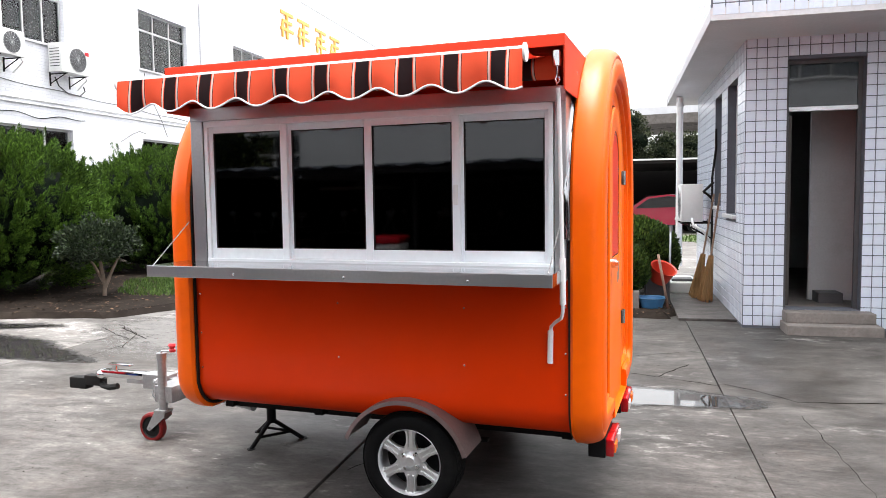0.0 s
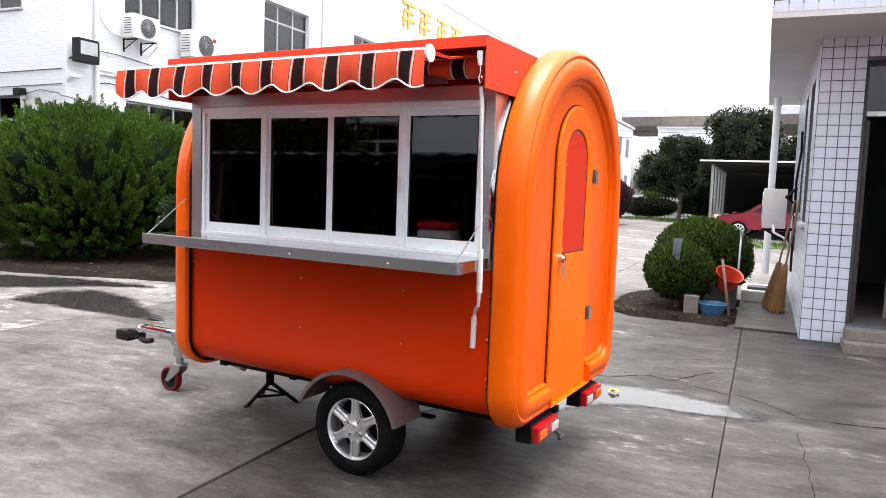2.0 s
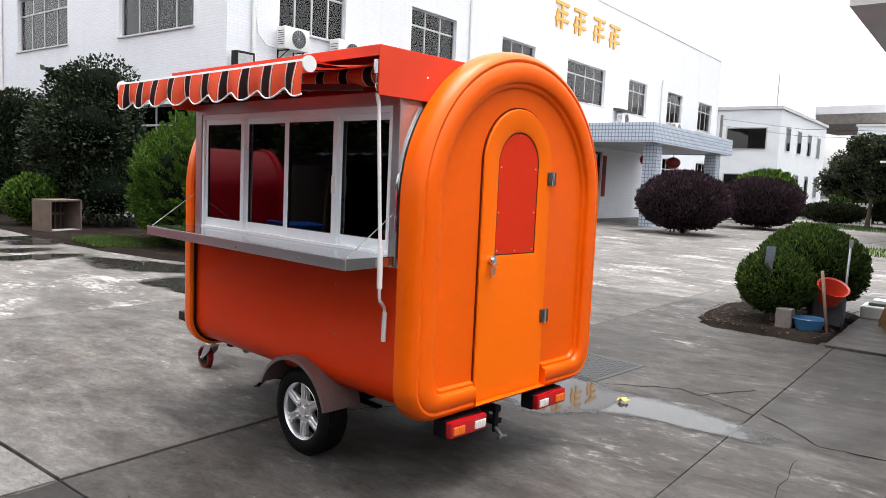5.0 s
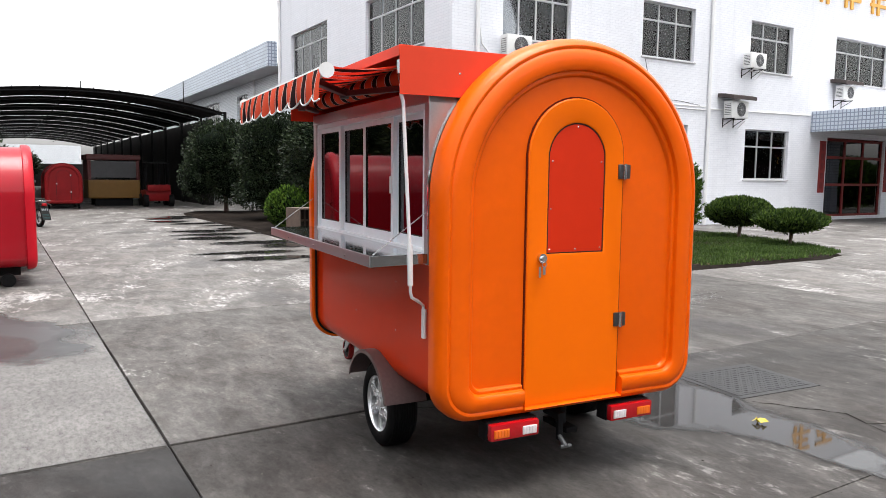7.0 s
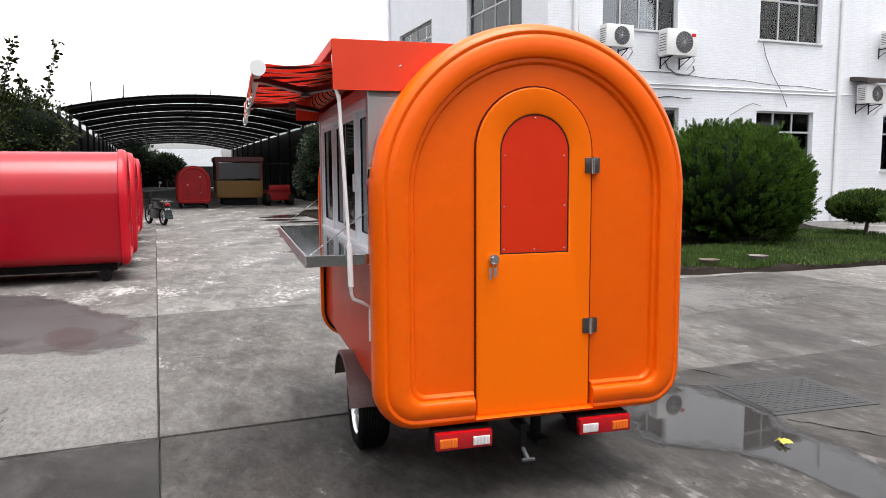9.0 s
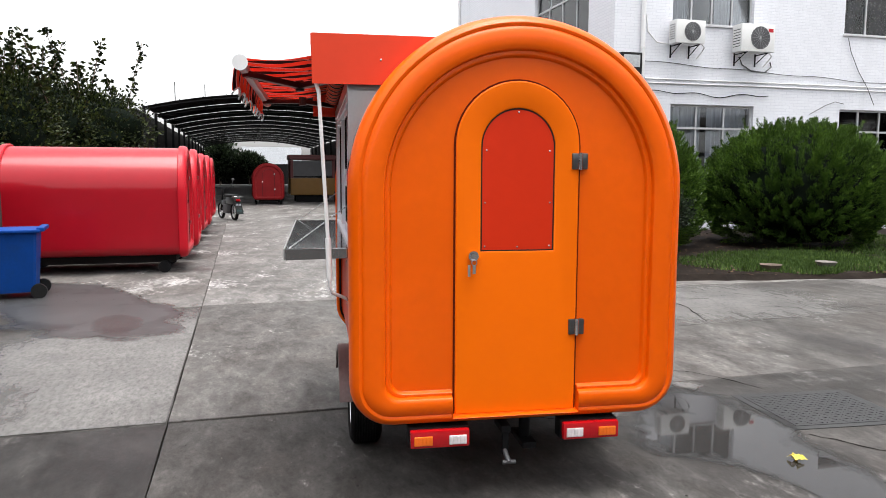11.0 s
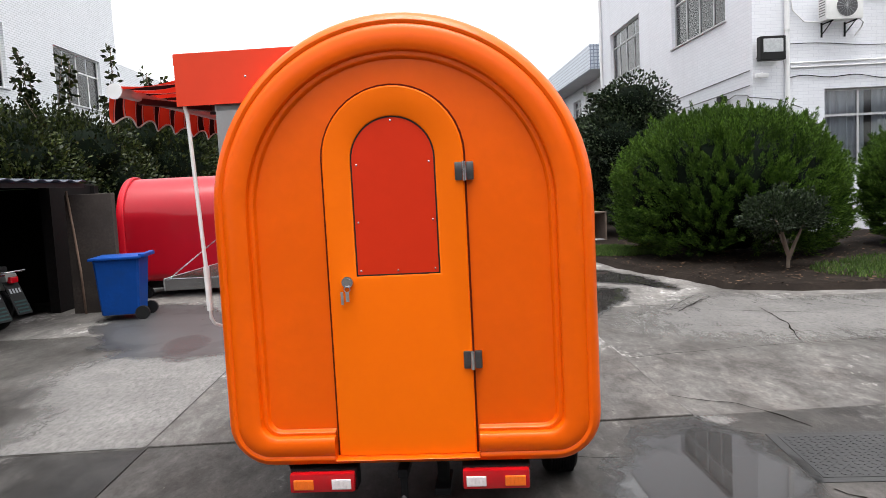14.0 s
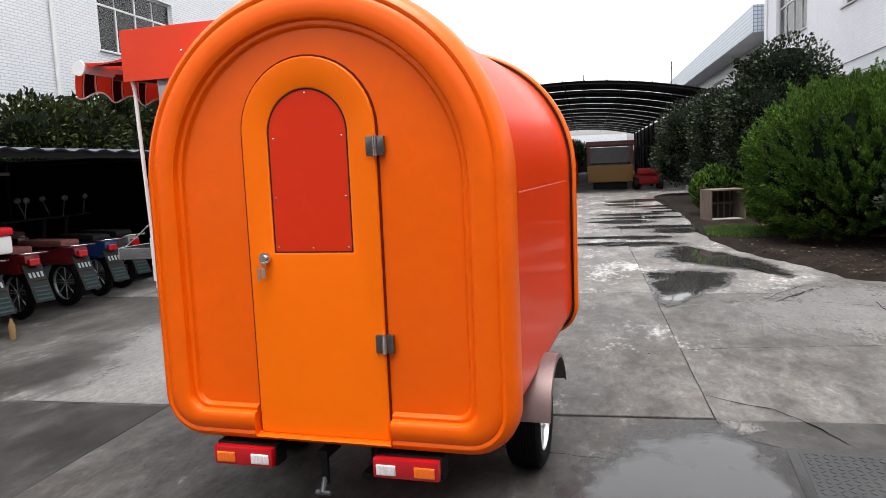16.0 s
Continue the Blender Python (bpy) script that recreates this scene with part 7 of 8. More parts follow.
box(bm, 0.9, -0.95, 1.3, 0.92, 0.95, 2.05)
part("serving_window", bm, DARKGREY, yt, "dark serving window")
for x in (-0.8, 0.7):
    bm = B()
    box(bm, x - 0.1, -0.8, 0.0, x + 0.1, 0.8, 0.4, 0.01)
    part("axle", bm, CHASSIS, yt)
fk = thing("forklift", pose(-33.0, 7.7, 0), "red forklift truck parked under the canopy", "forklift")
bm = B()
box(bm, -0.9, -0.55, 0.25, 0.6, 0.55, 0.75, 0.08)
box(bm, 0.3, -0.5, 0.7, 0.75, 0.5, 1.0, 0.06)
part("body", bm, SHADERED, fk, "red painted body", True)
bm = B()
for x, y in ((-0.5, -0.5), (-0.5, 0.5), (0.45, -0.5), (0.45, 0.5)):
    tube(bm, [(x, y, 0.7), (x * 0.9, y * 0.9, 2.0)], 0.03, 6)
box(bm, -0.55, -0.5, 1.98, 0.5, 0.5, 2.04)
part("guard", bm, CHASSIS, fk, "dark overhead guard")
bm = B()
for y in (-0.3, 0.3):
    box(bm, -1.05, y - 0.04, 0.1, -0.95, y + 0.04, 2.1)
    box(bm, -2.0, y - 0.05, 0.08, -1.0, y + 0.05, 0.12)
part("mast", bm, CHASSIS, fk, "dark lifting mast and forks")
for x in (-0.6, 0.5):
    for y in (-0.55, 0.55):
        bm = B()
        rod(bm, (x, y - 0.1, 0.28), (x, y + 0.1, 0.28), 0.28, seg=20)
        part("wheel", bm, TYRE, fk)

# ---------- arched canopy ----------
cn = thing("canopy", I4, "long arched canopy of dark sheet on steel trusses with pale light strips", "canopy", kind="structure")
CX0, CX1, CY0, CY1 = -29.5, -81.5, -1.25, 10.0


def arch_z(y, rise=0.68, base=4.2):
    t = (y - (CY0 + CY1) / 2) / ((CY1 - CY0) / 2)
    return base + rise * (1 - t * t)


nb = 12
step_x = (CX1 - CX0) / nb
for k in range(nb):
    xa = CX0 + step_x * k
    bm = B()
    ys = [CY0 + (CY1 - CY0) * i / 24 for i in range(25)]
    xb = xa + step_x + 0.15
    up = [[(x, y, arch_z(y) - h) for y in ys] for x, h in ((xa, 0.025), (xb, 0.0))]
    dn = [[(x, y, arch_z(y) - 0.02 - h) for y in ys] for x, h in ((xb, 0.0), (xa, 0.025))]
    rings(bm, up + dn + [up[0]], False)
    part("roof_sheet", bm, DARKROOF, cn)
    bm = B()
    x2 = xa + step_x
    up = [[(x, y, arch_z(y) - 0.004) for y in ys[1:-1]] for x in (xb, x2)]
    rings(bm, up, False)
    part("light_strip", bm, ROOFLIGHT, cn, "pale translucent roof strip")
    bm = B()
    top = [(xa - 0.06, y, arch_z(y) - 0.15) for y in ys]
    tube(bm, top, 0.035, 5)
    for i in range(1, 24, 2):
        rod(bm, (xa - 0.06, ys[i], arch_z(ys[i]) - 0.15), (xa - 0.06, ys[i], arch_z(ys[i]) + 0.02), 0.02, seg=5)
    part("truss", bm, CHASSIS, cn, "dark arched steel rib")
    for y in (CY0, CY1):
        bm = B()
        rod(bm, (xa, y, 0), (xa, y, arch_z(y)), 0.07, seg=10)
        part("post", bm, CHASSIS, cn)
for y in (-0.85, 1.5, 4.0, 6.5):
    bm = B()
    tube(bm, [(CX0, y, arch_z(y) - 0.2), (CX1, y, arch_z(y) - 0.2)], 0.025, 5)
    part("purlin", bm, CHASSIS, cn)
for x, y in ((-33, -0.3), (-33.5, 1.0), (-34, 4.8), (-31, 8.6)):
    bm = B()
    rod(bm, (x, y, 4.4), (x, y, 5.6), 0.018, seg=6)
    part("mast", bm, CHASSIS, cn)
# walls along and behind the canopy, added near-black to keep its inside dark
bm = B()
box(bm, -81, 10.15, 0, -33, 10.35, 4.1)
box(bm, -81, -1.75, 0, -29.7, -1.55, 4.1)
tagged(part("wall_canopy", bm, DARKROOF), "near-black wall added beside the canopy to darken it", "wall", kind="structure")
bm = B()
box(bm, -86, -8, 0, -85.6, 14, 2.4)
tagged(part("wall_back", bm, DARKROOF), "low end wall of the canopy, coloured near-black for shade", "wall", kind="structure")
bm = B()
box(bm, -98, 2.6, 0, -92, 10, 4.6)
tagged(part("far_building", bm, WALLWHITE2), "plain white building beyond the canopy", "building")

# motor scooter standing by the row
# seat cloth, plate bar and reflector tones darkened for the shed's shade
CLOTH = paint("darkened_pink_cloth", (0.2, 0.06, 0.055), 0.9, var=0.25, scale=8, fine=60, bump=0.3)
PLATEBAR = paint("grey_plate_bar", (0.3, 0.31, 0.33), 0.6, spec=0.2)
TEAL = paint("teal_reflector", (0.016, 0.045, 0.045), 0.6, spec=0.2)
def motorbike(m, body_col, label, box_on=False, mudflap=True, seat_m=None):
    """A parked step-through motorcycle; its tail points along +x."""
    b = thing("motorcycle", m, label, "motorcycle", "parked motorcycles")
    for x, nm in ((0.0, "rear_wheel"), (-1.2, "front_wheel")):
        bm = B()
        lathe(bm, [(0.2, -0.035), (0.25, -0.045), (0.275, -0.025), (0.28, 0), (0.275, 0.025), (0.25, 0.045), (0.2, 0.035), (0.2, -0.035)], pose(x, 0, 0.28, 90, 0, 0), 28)
        w = part(nm, bm, TYRE, b, "", True)
        bm = B()
        lathe(bm, [(0.2, -0.02), (0.205, 0), (0.2, 0.02), (0.19, 0), (0.2, -0.02)], pose(x, 0, 0.28, 90, 0, 0), 24)
        for q in range(8):
            a = q * math.pi / 4
            tube(bm, [(x, 0, 0.28), (x + 0.2 * math.cos(a), 0, 0.28 + 0.2 * math.sin(a))], 0.006, 4)
        part("rim", bm, GALV, w)
    # body colour lowered to put the shed's shade into the paint
    body_m = paint("cycle_paint", tuple(c * 0.6 for c in body_col), 0.3, var=0.1, coat=0.3)
    bm = B()
    box(bm, -0.55, -0.1, 0.5, 0.2, 0.1, 0.72, 0.06)
    box(bm, -1.0, -0.08, 0.45, -0.5, 0.08, 0.62, 0.05)
    box(bm, 0.1, -0.09, 0.62, 0.32, 0.09, 0.72, 0.03)
    part("fairing", bm, body_m, b, "painted tail fairing", True)
    bm = B()
    box(bm, -0.6, -0.13, 0.72, 0.15, 0.13, 0.8, 0.035)
    part("seat", bm, seat_m or BLACK, b, "padded seat", True)
    bm = B()
    tube(bm, [(-1.2, 0, 0.28), (-1.08, 0, 0.75), (-1.02, 0, 1.0)], 0.03, 8)
    tube(bm, [(-0.95, -0.34, 1.02), (-1.02, -0.15, 1.0), (-1.02, 0.15, 1.0), (-0.95, 0.34, 1.02)], 0.014, 8)
    part("handlebar", bm, CHASSIS, b)
    for s in (-1, 1):
        bm = B()
        tube(bm, [(-1.0, s * 0.26, 1.02), (-1.03, s * 0.32, 1.22)], 0.008, 6)
        ball(bm, (-1.03, s * 0.33, 1.26), 0.05, 0.3, 1, 0.8, 10, 8)
        part("mirror", bm, DARKGREY, b)
    bm = B()
    box(bm, -0.75, -0.12, 0.2, -0.35, 0.12, 0.48, 0.05)
    tube(bm, [(-0.5, 0.15, 0.25), (0.1, 0.17, 0.26), (0.25, 0.17, 0.3)], 0.035, 8)
    part("engine", bm, DARKGREY, b, "", True)
    bm = B()
    tube(bm, [(0.0, -0.14, 0.72), (0.38, -0.14, 0.74), (0.38, 0.14, 0.74), (0.0, 0.14, 0.72)], 0.01, 6)
    part("rack", bm, CHROME, b)
    bm = B()
    box(bm, 0.3, -0.06, 0.6, 0.36, 0.06, 0.68, 0.015)
    part("tail_lamp", bm, REDLENS, b, "red tail lamp")
    flap = B()
    tilt = Matrix.Translation((0.3, 0, 0.58)) @ Matrix.Rotation(-0.45, 4, "Y")
    box(flap, -0.006, -0.11, -0.4, 0.006, 0.11, 0.04, 0.004, tilt)
    fl_ = part("mudflap", flap, BLACK, b, "black mudflap")
    plate = B()
    box(plate, 0.006, -0.1, -0.16, 0.012, 0.1, 0.0, 0.003, tilt)
    part("plate", plate, BLACK, fl_, "plate darkened for the shed's shade")
    for k in range(4):
        bars = B()
        box(bars, 0.006, -0.085, -0.24 - 0.045 * k, 0.011, 0.085, -0.222 - 0.045 * k, 0.0, tilt)
        part("reflector", bars, TEAL, fl_, "teal reflective bar")
    for k in range(4):
        bars = B()
        box(bars, 0.012, -0.08 + 0.045 * k, -0.12, 0.014, -0.055 + 0.045 * k, -0.06, 0.0, tilt)
        part("plate_bar", bars, PLATEBAR, fl_, "pale bar")
    if box_on:
        bm = B()
        box(bm, 0.02, -0.2, 0.8, 0.4, 0.2, 0.98, 0.03)
        bx_ = part("top_box", bm, ACWHITE, b, "white top box", True)
        bm = B()
        box(bm, 0.0, -0.21, 0.98, 0.42, 0.21, 1.06, 0.03)
        part("top_box_lid", bm, REDTRIM, bx_, "red lid", True)
    bm = B()
    tube(bm, [(-0.5, 0.12, 0.25), (-0.42, 0.26, 0.01)], 0.012, 6)
    part("stand", bm, CHASSIS, b)
    return b


for x, y, rz, col, bx, lb in ((-3.35, -1.15, 78, (0.35, 0.02, 0.02), True, "red parked motorcycle with a white top box"),
                              (-4.1, -1.3, 74, (0.3, 0.02, 0.02), False, "red parked motorcycle with chrome rack"),
                              (-4.85, -1.3, 76, (0.25, 0.02, 0.03), False, "dark red parked motorcycle in the shed"),
                              (-5.5, -1.35, 72, (0.02, 0.08, 0.3), False, "blue parked motorcycle in the dark shed"),
                              (-6.1, -1.45, 74, (0.4, 0.4, 0.38), False, "silver parked motorcycle in the dark shed"),
                              (-2.6, -1.2, 80, (0.3, 0.02, 0.02), False, "red parked motorcycle in the dark shed")):
    motorbike(pose(x, y, 0, 0, 0, rz), col, lb, bx, True, CLOTH if "dark red" in lb or "chrome" in lb else None)
for x, y, rz, col, lb in ((-6.3, -3.3, 70, (0.2, 0.02, 0.02), "dark red motorcycle at the back of the shed"), (-5.2, -3.2, 80, (0.3, 0.3, 0.29), "grey motorcycle at the back of the shed"), (-4.2, -3.3, 74, (0.02, 0.03, 0.08), "dark blue motorcycle at the back of the shed")):
    motorbike(pose(x, y, 0, 0, 0, rz), col, lb, False, True, CLOTH if x < -6 else None)
motorbike(pose(-20.2, 2.35, 0, 0, 0, 20), (0.02, 0.02, 0.022), "black scooter parked at the end of the trailer row")

# ---------- shed for the motorcycles ----------
sh = thing("motorcycle_shed", I4, "low open shed with a dark corrugated roof", "shed", kind="structure")
bm = B()
n = 140
xs = [-7.3 + 12.3 * i / n for i in range(n + 1)]
top = [[(x, y, 1.83 - 0.04 * (y + 0.72) + 0.018 * math.sin(i * 1.5)) for i, x in enumerate(xs)] for y in (-0.72, -6.8)]
bot = [[(x, y, z - 0.012) for x, y, z in row] for row in reversed(top)]
rings(bm, top + bot + [top[0]], False)
part("roof_sheet", bm, paint("blue_grey_roof_sheet", (0.035, 0.045, 0.065), 0.6, dirt=(0.1, 0.1, 0.1), dirt_amount=0.5), sh, "dark blue-grey corrugated sheet")
for x in (-7.1, -2.95, 1.4, 4.6):
    bm = B()
    rod(bm, (x, -0.95 if x > -7 else -4.0, 0), (x, -0.95 if x > -7 else -4.0, 1.84), 0.03, seg=8)
    part("post", bm, CHASSIS, sh)
# sheet added over the end bay so its inside stays dark
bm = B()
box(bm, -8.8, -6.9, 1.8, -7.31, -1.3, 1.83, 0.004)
part("side_roof", bm, DARKROOF, sh, "sheet added over the end bay to keep it dark")
bm = B()
box(bm, -7.3, -0.8, 1.74, 5, -0.76, 1.8)
box(bm, -7.3, -6.7, 1.84, 5, -6.66, 1.95)
part("beam", bm, CHASSIS, sh)
# walls set deep, near-black in place of the shed's inner shade
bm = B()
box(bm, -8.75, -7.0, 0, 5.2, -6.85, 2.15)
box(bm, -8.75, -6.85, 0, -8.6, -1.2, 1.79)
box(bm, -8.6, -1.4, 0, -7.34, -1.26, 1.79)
tagged(part("wall_shed_back", bm, paint("shade_dark_wall", (0.008, 0.007, 0.007), 0.95, var=0.3, scale=2, fine=20, bump=0.4, spec=0.1)), "back and side walls of the shed, coloured near-black for shade", "wall", kind="structure")
bm = B()
box(bm, -7.32, -1.0, 0, -7.2, -0.36, 1.65, 0.012)
tagged(part("wall_shed_end", bm, paint("dark_stained_concrete", (0.055, 0.045, 0.04), 0.95, var=0.35, scale=2.5, fine=30, bump=0.5, dirt=(0.03, 0.026, 0.024), dirt_amount=0.9, spec=0.15)), "stained concrete end wall of the shed", "wall", kind="structure")
bm = B()
tube(bm, [(-7.17, -0.95, 1.7), (-7.17, -0.9, 1.2), (-7.15, -0.84, 0.6), (-7.15, -0.82, 0.0)], 0.016, 8)
tagged(part("rusty_pipe", bm, WOOD), "rusty thin pipe on the concrete wall", "pipe")
tl = B()
box(tl, -4.9, -2.0, 1.58, -3.7, -1.95, 1.62, 0.01)
tagged(part("tube_lamp", tl, CONCWALL), "unlit white fluorescent tube under the shed roof", "lamp")

# bottle on the ground
bt = B()
lathe(bt, [(0.0, 0.0), (0.03, 0.0), (0.032, 0.02), (0.032, 0.14), (0.014, 0.19), (0.013, 0.21), (0.0, 0.21)], pose(-3.15, -0.55, 0.003), 16)
tagged(part("bottle", bt, paint("amber_bottle_plastic", (0.22, 0.14, 0.06), 0.2), None, "", True), "small plastic bottle standing on the concrete", "bottle")

# ---------- wheeled bin ----------
bn = thing("wheeled_bin", pose(-6.62, -0.06, 0, 0, 0, 8), "blue plastic wheeled rubbish bin by the concrete wall", "bin")
bm = B()
loops = []
for z, w in ((0.08, 0.24), (0.12, 0.245), (0.75, 0.29), (0.8, 0.295)):
    loops.append([(sx * w, sy * w * 0.95, z) for sx, sy in ((-1, -0.9), (-0.9, -1), (0.9, -1), (1, -0.9), (1, 0.9), (0.9, 1), (-0.9, 1), (-1, 0.9))])
rings(bm, loops, True, True, False, False)
part("bin_body", bm, BLUEBIN, bn, "tapered blue plastic body")
bm = B()
box(bm, -0.335, -0.32, 0.79, 0.335, 0.32, 0.825, 0.012)
box(bm, -0.3, 0.28, 0.8, 0.3, 0.36, 0.85, 0.012)
part("bin_lid", bm, BLUEBIN, bn, "flat blue lid", True)
for x in (-0.24, 0.24):
    bm = B()
    rod(bm, (x - 0.03, 0.27, 0.09), (x + 0.03, 0.27, 0.09), 0.088, seg=18)
    part("bin_wheel", bm, BLACK, bn)

# ---------- crate in the bed ----------
CRATEWOOD = paint("grey_brown_crate_wood", (0.13, 0.095, 0.075), 0.9, var=0.3, scale=5, fine=40, bump=0.5)
CRATEDARK = paint("dark_crate_board", (0.035, 0.025, 0.02), 0.9, var=0.3, scale=5, fine=40, bump=0.5)
cr = thing("crate", pose(-14.0, 7.75, 0.05, 0, 0, 106) @ Matrix.Scale(0.88, 4), "open weathered wooden crate lying on its side", "crate")
bm = B()
for q in ((-0.45, -0.3, 0.0, 0.45, 0.3, 0.04), (-0.45, -0.3, 0.74, 0.45, 0.3, 0.78), (-0.45, -0.3, 0.04, -0.41, 0.3, 0.74), (0.41, -0.3, 0.04, 0.45, 0.3, 0.74)):
    box(bm, *q, 0.004)
part("case", bm, CRATEWOOD, cr)
for k in range(5):
    bm = B()
    box(bm, -0.33 + 0.16 * k, 0.27, 0.04, -0.29 + 0.16 * k, 0.3, 0.74)
    part("slat", bm, CRATEWOOD, cr)
bm = B()
box(bm, -0.41, 0.31, 0.02, 0.41, 0.325, 0.76)
part("back_board", bm, CRATEDARK, cr, "dark back board")
bm = B()
box(bm, -0.45, 0.24, 0.38, 0.45, 0.27, 0.44)
part("rail", bm, CRATEWOOD, cr)
bm = B()
box(bm, -0.38, -0.3, 0.041, 0.38, 0.0, 0.055, 0.005)
part("pale_lining", bm, PLASTER, cr, "pale folded lining")

# ---------- corner by the guardhouse ----------
bedg = blob([(-0.6, 9.0), (0.1, 8.85), (0.66, 8.95), (0.68, 10.2), (0.66, 11.2), (-0.1, 11.5), (-0.75, 10.9), (-0.85, 9.9)], 6, 0.04, 12)
bm = B()
lo = [bm.verts.new((x, y, 0.0)) for x, y in bedg]
hi = [bm.verts.new((x + (0.0 - x) * 0.12, y + (10.1 - y) * 0.12, 0.06)) for x, y in bedg]
for i in range(len(lo)):
    bm.faces.new((lo[i], lo[(i + 1) % len(lo)], hi[(i + 1) % len(lo)], hi[i]))
bmesh.ops.triangulate(bm, faces=[bm.faces.new(hi)])
tagged(part("planted_bed", bm, DIRT), "small round bed of bare soil under hedge shrubs", "flower bed", kind="structure")
bm = B()
box(bm, 0.7, 8.75, 0.0, GX, 13.4, 0.03, 0.006)
tagged(part("pavement", bm, CONCRETE), "narrow concrete apron beside the guardhouse", "pavement", kind="structure")
rnd = random.Random(29)
lv, lf = [], []
for k in range(1500):
    x, y = rnd.uniform(-0.9, 0.7), rnd.uniform(8.8, 11.4)
    if not inside(x, y, bedg):
        continue
    a, s1 = rnd.uniform(0, 6.283), rnd.uniform(0.008, 0.028)
    u, v = Vector((math.cos(a), math.sin(a), rnd.uniform(-0.3, 0.3))) * s1, Vector((-math.sin(a), math.cos(a), rnd.uniform(-0.3, 0.3))) * s1 * 0.6
    p = Vector((x, y, 0.055 + rnd.uniform(0, 0.02)))
    q = len(lv)
    lv += [tuple(p - u), tuple(p + v), tuple(p + u), tuple(p - v)]
    lf.append((q, q + 1, q + 2, q + 3))
tagged(raw("leaf_litter", lv, lf, bpy.data.materials["dry_leaf_litter"]), "brown fallen leaves under the hedge shrubs", "leaf litter", kind="stuff")
# litter and buckets
bu = thing("basin", pose(0.42, 9.35, 0.05), "blue plastic basin standing in the bed", "basin")
bm = B()
lathe(bm, [(0.0, 0.0), (0.13, 0.0), (0.17, 0.13), (0.185, 0.135), (0.18, 0.14), (0.16, 0.13), (0.125, 0.012), (0.0, 0.012)], I4, 24)
part("bowl", bm, paint("blue_basin_plastic", (0.04, 0.14, 0.28), 0.4), bu, "", True)
bm = B()
box(bm, 0.1, 9.22, 0.05, 0.27, 9.38, 0.27, 0.012)
tagged(part("bucket", bm, CONCWALL), "grey square bucket in the bed", "bucket")
bk = thing("bucket", pose(0.52, 9.75, 0.35, 25, 20, 0), "orange-red plastic bucket tilted on the shrub", "bucket")
bm = B()
lathe(bm, [(0.0, 0.0), (0.11, 0.0), (0.16, 0.2), (0.175, 0.21), (0.155, 0.2), (0.105, 0.012), (0.0, 0.012)], I4, 24)
part("pail", bm, paint("orange_red_plastic", (0.45, 0.035, 0.015), 0.45), bk, "", True)
bm = B()
box(bm, 0.35, 9.85, 0.05, 0.66, 10.15, 0.36, 0.02)
tagged(part("box", bm, DARKGREY), "dark plastic box under the bucket", "box")
bm = B()
tube(bm, [(0.62, 9.3, 0.05), (0.5, 9.42, 0.72)], 0.017, 8)
tagged(part("stick", bm, WOOD), "weathered wooden stick leaning on the bucket", "stick")
bm = B()
tube(bm, [(0.66, 9.9, 0.03), (0.68, 9.92, 1.0)], 0.014, 8)
rod(bm, (0.68, 9.92, 0.98), (0.68, 9.92, 1.06), 0.022, seg=8)
tagged(part("pole", bm, GALV), "thin grey pole standing in the bed", "pole")
# pale rag on the front shrub
bm = B()
vs = []
rnd = random.Random(9)
for i in range(7):
    t = i / 6
    vs.append([bm.verts.new((-0.02 + 0.028 * (j - 1.5) * (1.2 - t * 0.4) + rnd.uniform(-0.01, 0.01), 9.3 - 0.02 * math.sin(t * 3) + rnd.uniform(-0.02, 0.02), 0.95 - 0.42 * t)) for j in range(4)])
for i in range(6):
    for j in range(3):
        bm.faces.new((vs[i][j], vs[i + 1][j], vs[i + 1][j + 1], vs[i][j + 1]))
bmesh.ops.solidify(bm, geom=bm.faces[:], thickness=0.01)
tagged(part("rag", bm, paint("grey_blue_rag", (0.2, 0.22, 0.26), 0.9, var=0.3, scale=10, fine=60, bump=0.4), None, "", True), "grey-blue rag hanging on the shrub", "rag")
# white basin and trays on the apron
for k, (x, y, w, d, h, mt, lb) in enumerate(((0.93, 12.1, 0.5, 0.7, 0.1, PIPE, "shallow white tray on the apron"), (0.9, 11.2, 0.4, 0.5, 0.16, ACWHITE, "white plastic tub on the apron"), (0.92, 11.2, 0.3, 0.3, 0.2, DARKGREY, "dark lid on the tub"))):
    bm = B()
    z0 = 0.03 if k != 2 else 0.19
    box(bm, x - w / 2, y - d / 2, z0, x + w / 2, y + d / 2, z0 + (h if k != 2 else 0.04), 0.02)
    tagged(part("tub", bm, mt), lb, "tub")
# brooms leaning on the wall
def broom(x, y, lean, label):
    b = thing("broom", pose(x, y, 0.03, 0, lean, 0), label, "broom", "brooms by the wall")
    bm = B()
    rod(bm, (0, 0, 0.45), (0, 0, 1.45), 0.013, seg=8)
    part("handle", bm, WOOD, b, "bamboo handle")
    rnd = random.Random(int(y * 100))
    vs, fs = [], []
    for i in range(260):
        a, r = rnd.uniform(0, 6.283), math.sqrt(rnd.random())
        p = Vector((0.03 * r * math.cos(a), 0.03 * r * math.sin(a), 0.62))
        q = Vector((0.1 * r * math.cos(a), 0.19 * r * math.sin(a), rnd.uniform(0.0, 0.05)))
        s = Vector((rnd.uniform(-1, 1), rnd.uniform(-1, 1), 0)).normalized() * 0.004
        k = len(vs)
        vs += [p - s, p + s, q + s, q - s]
        fs.append((k, k + 1, k + 2, k + 3))
    raw("bristles", vs, fs, paint("straw_bristles", (0.35, 0.2, 0.08), 0.9, var=0.3), b, "straw-coloured bristles")
    return b


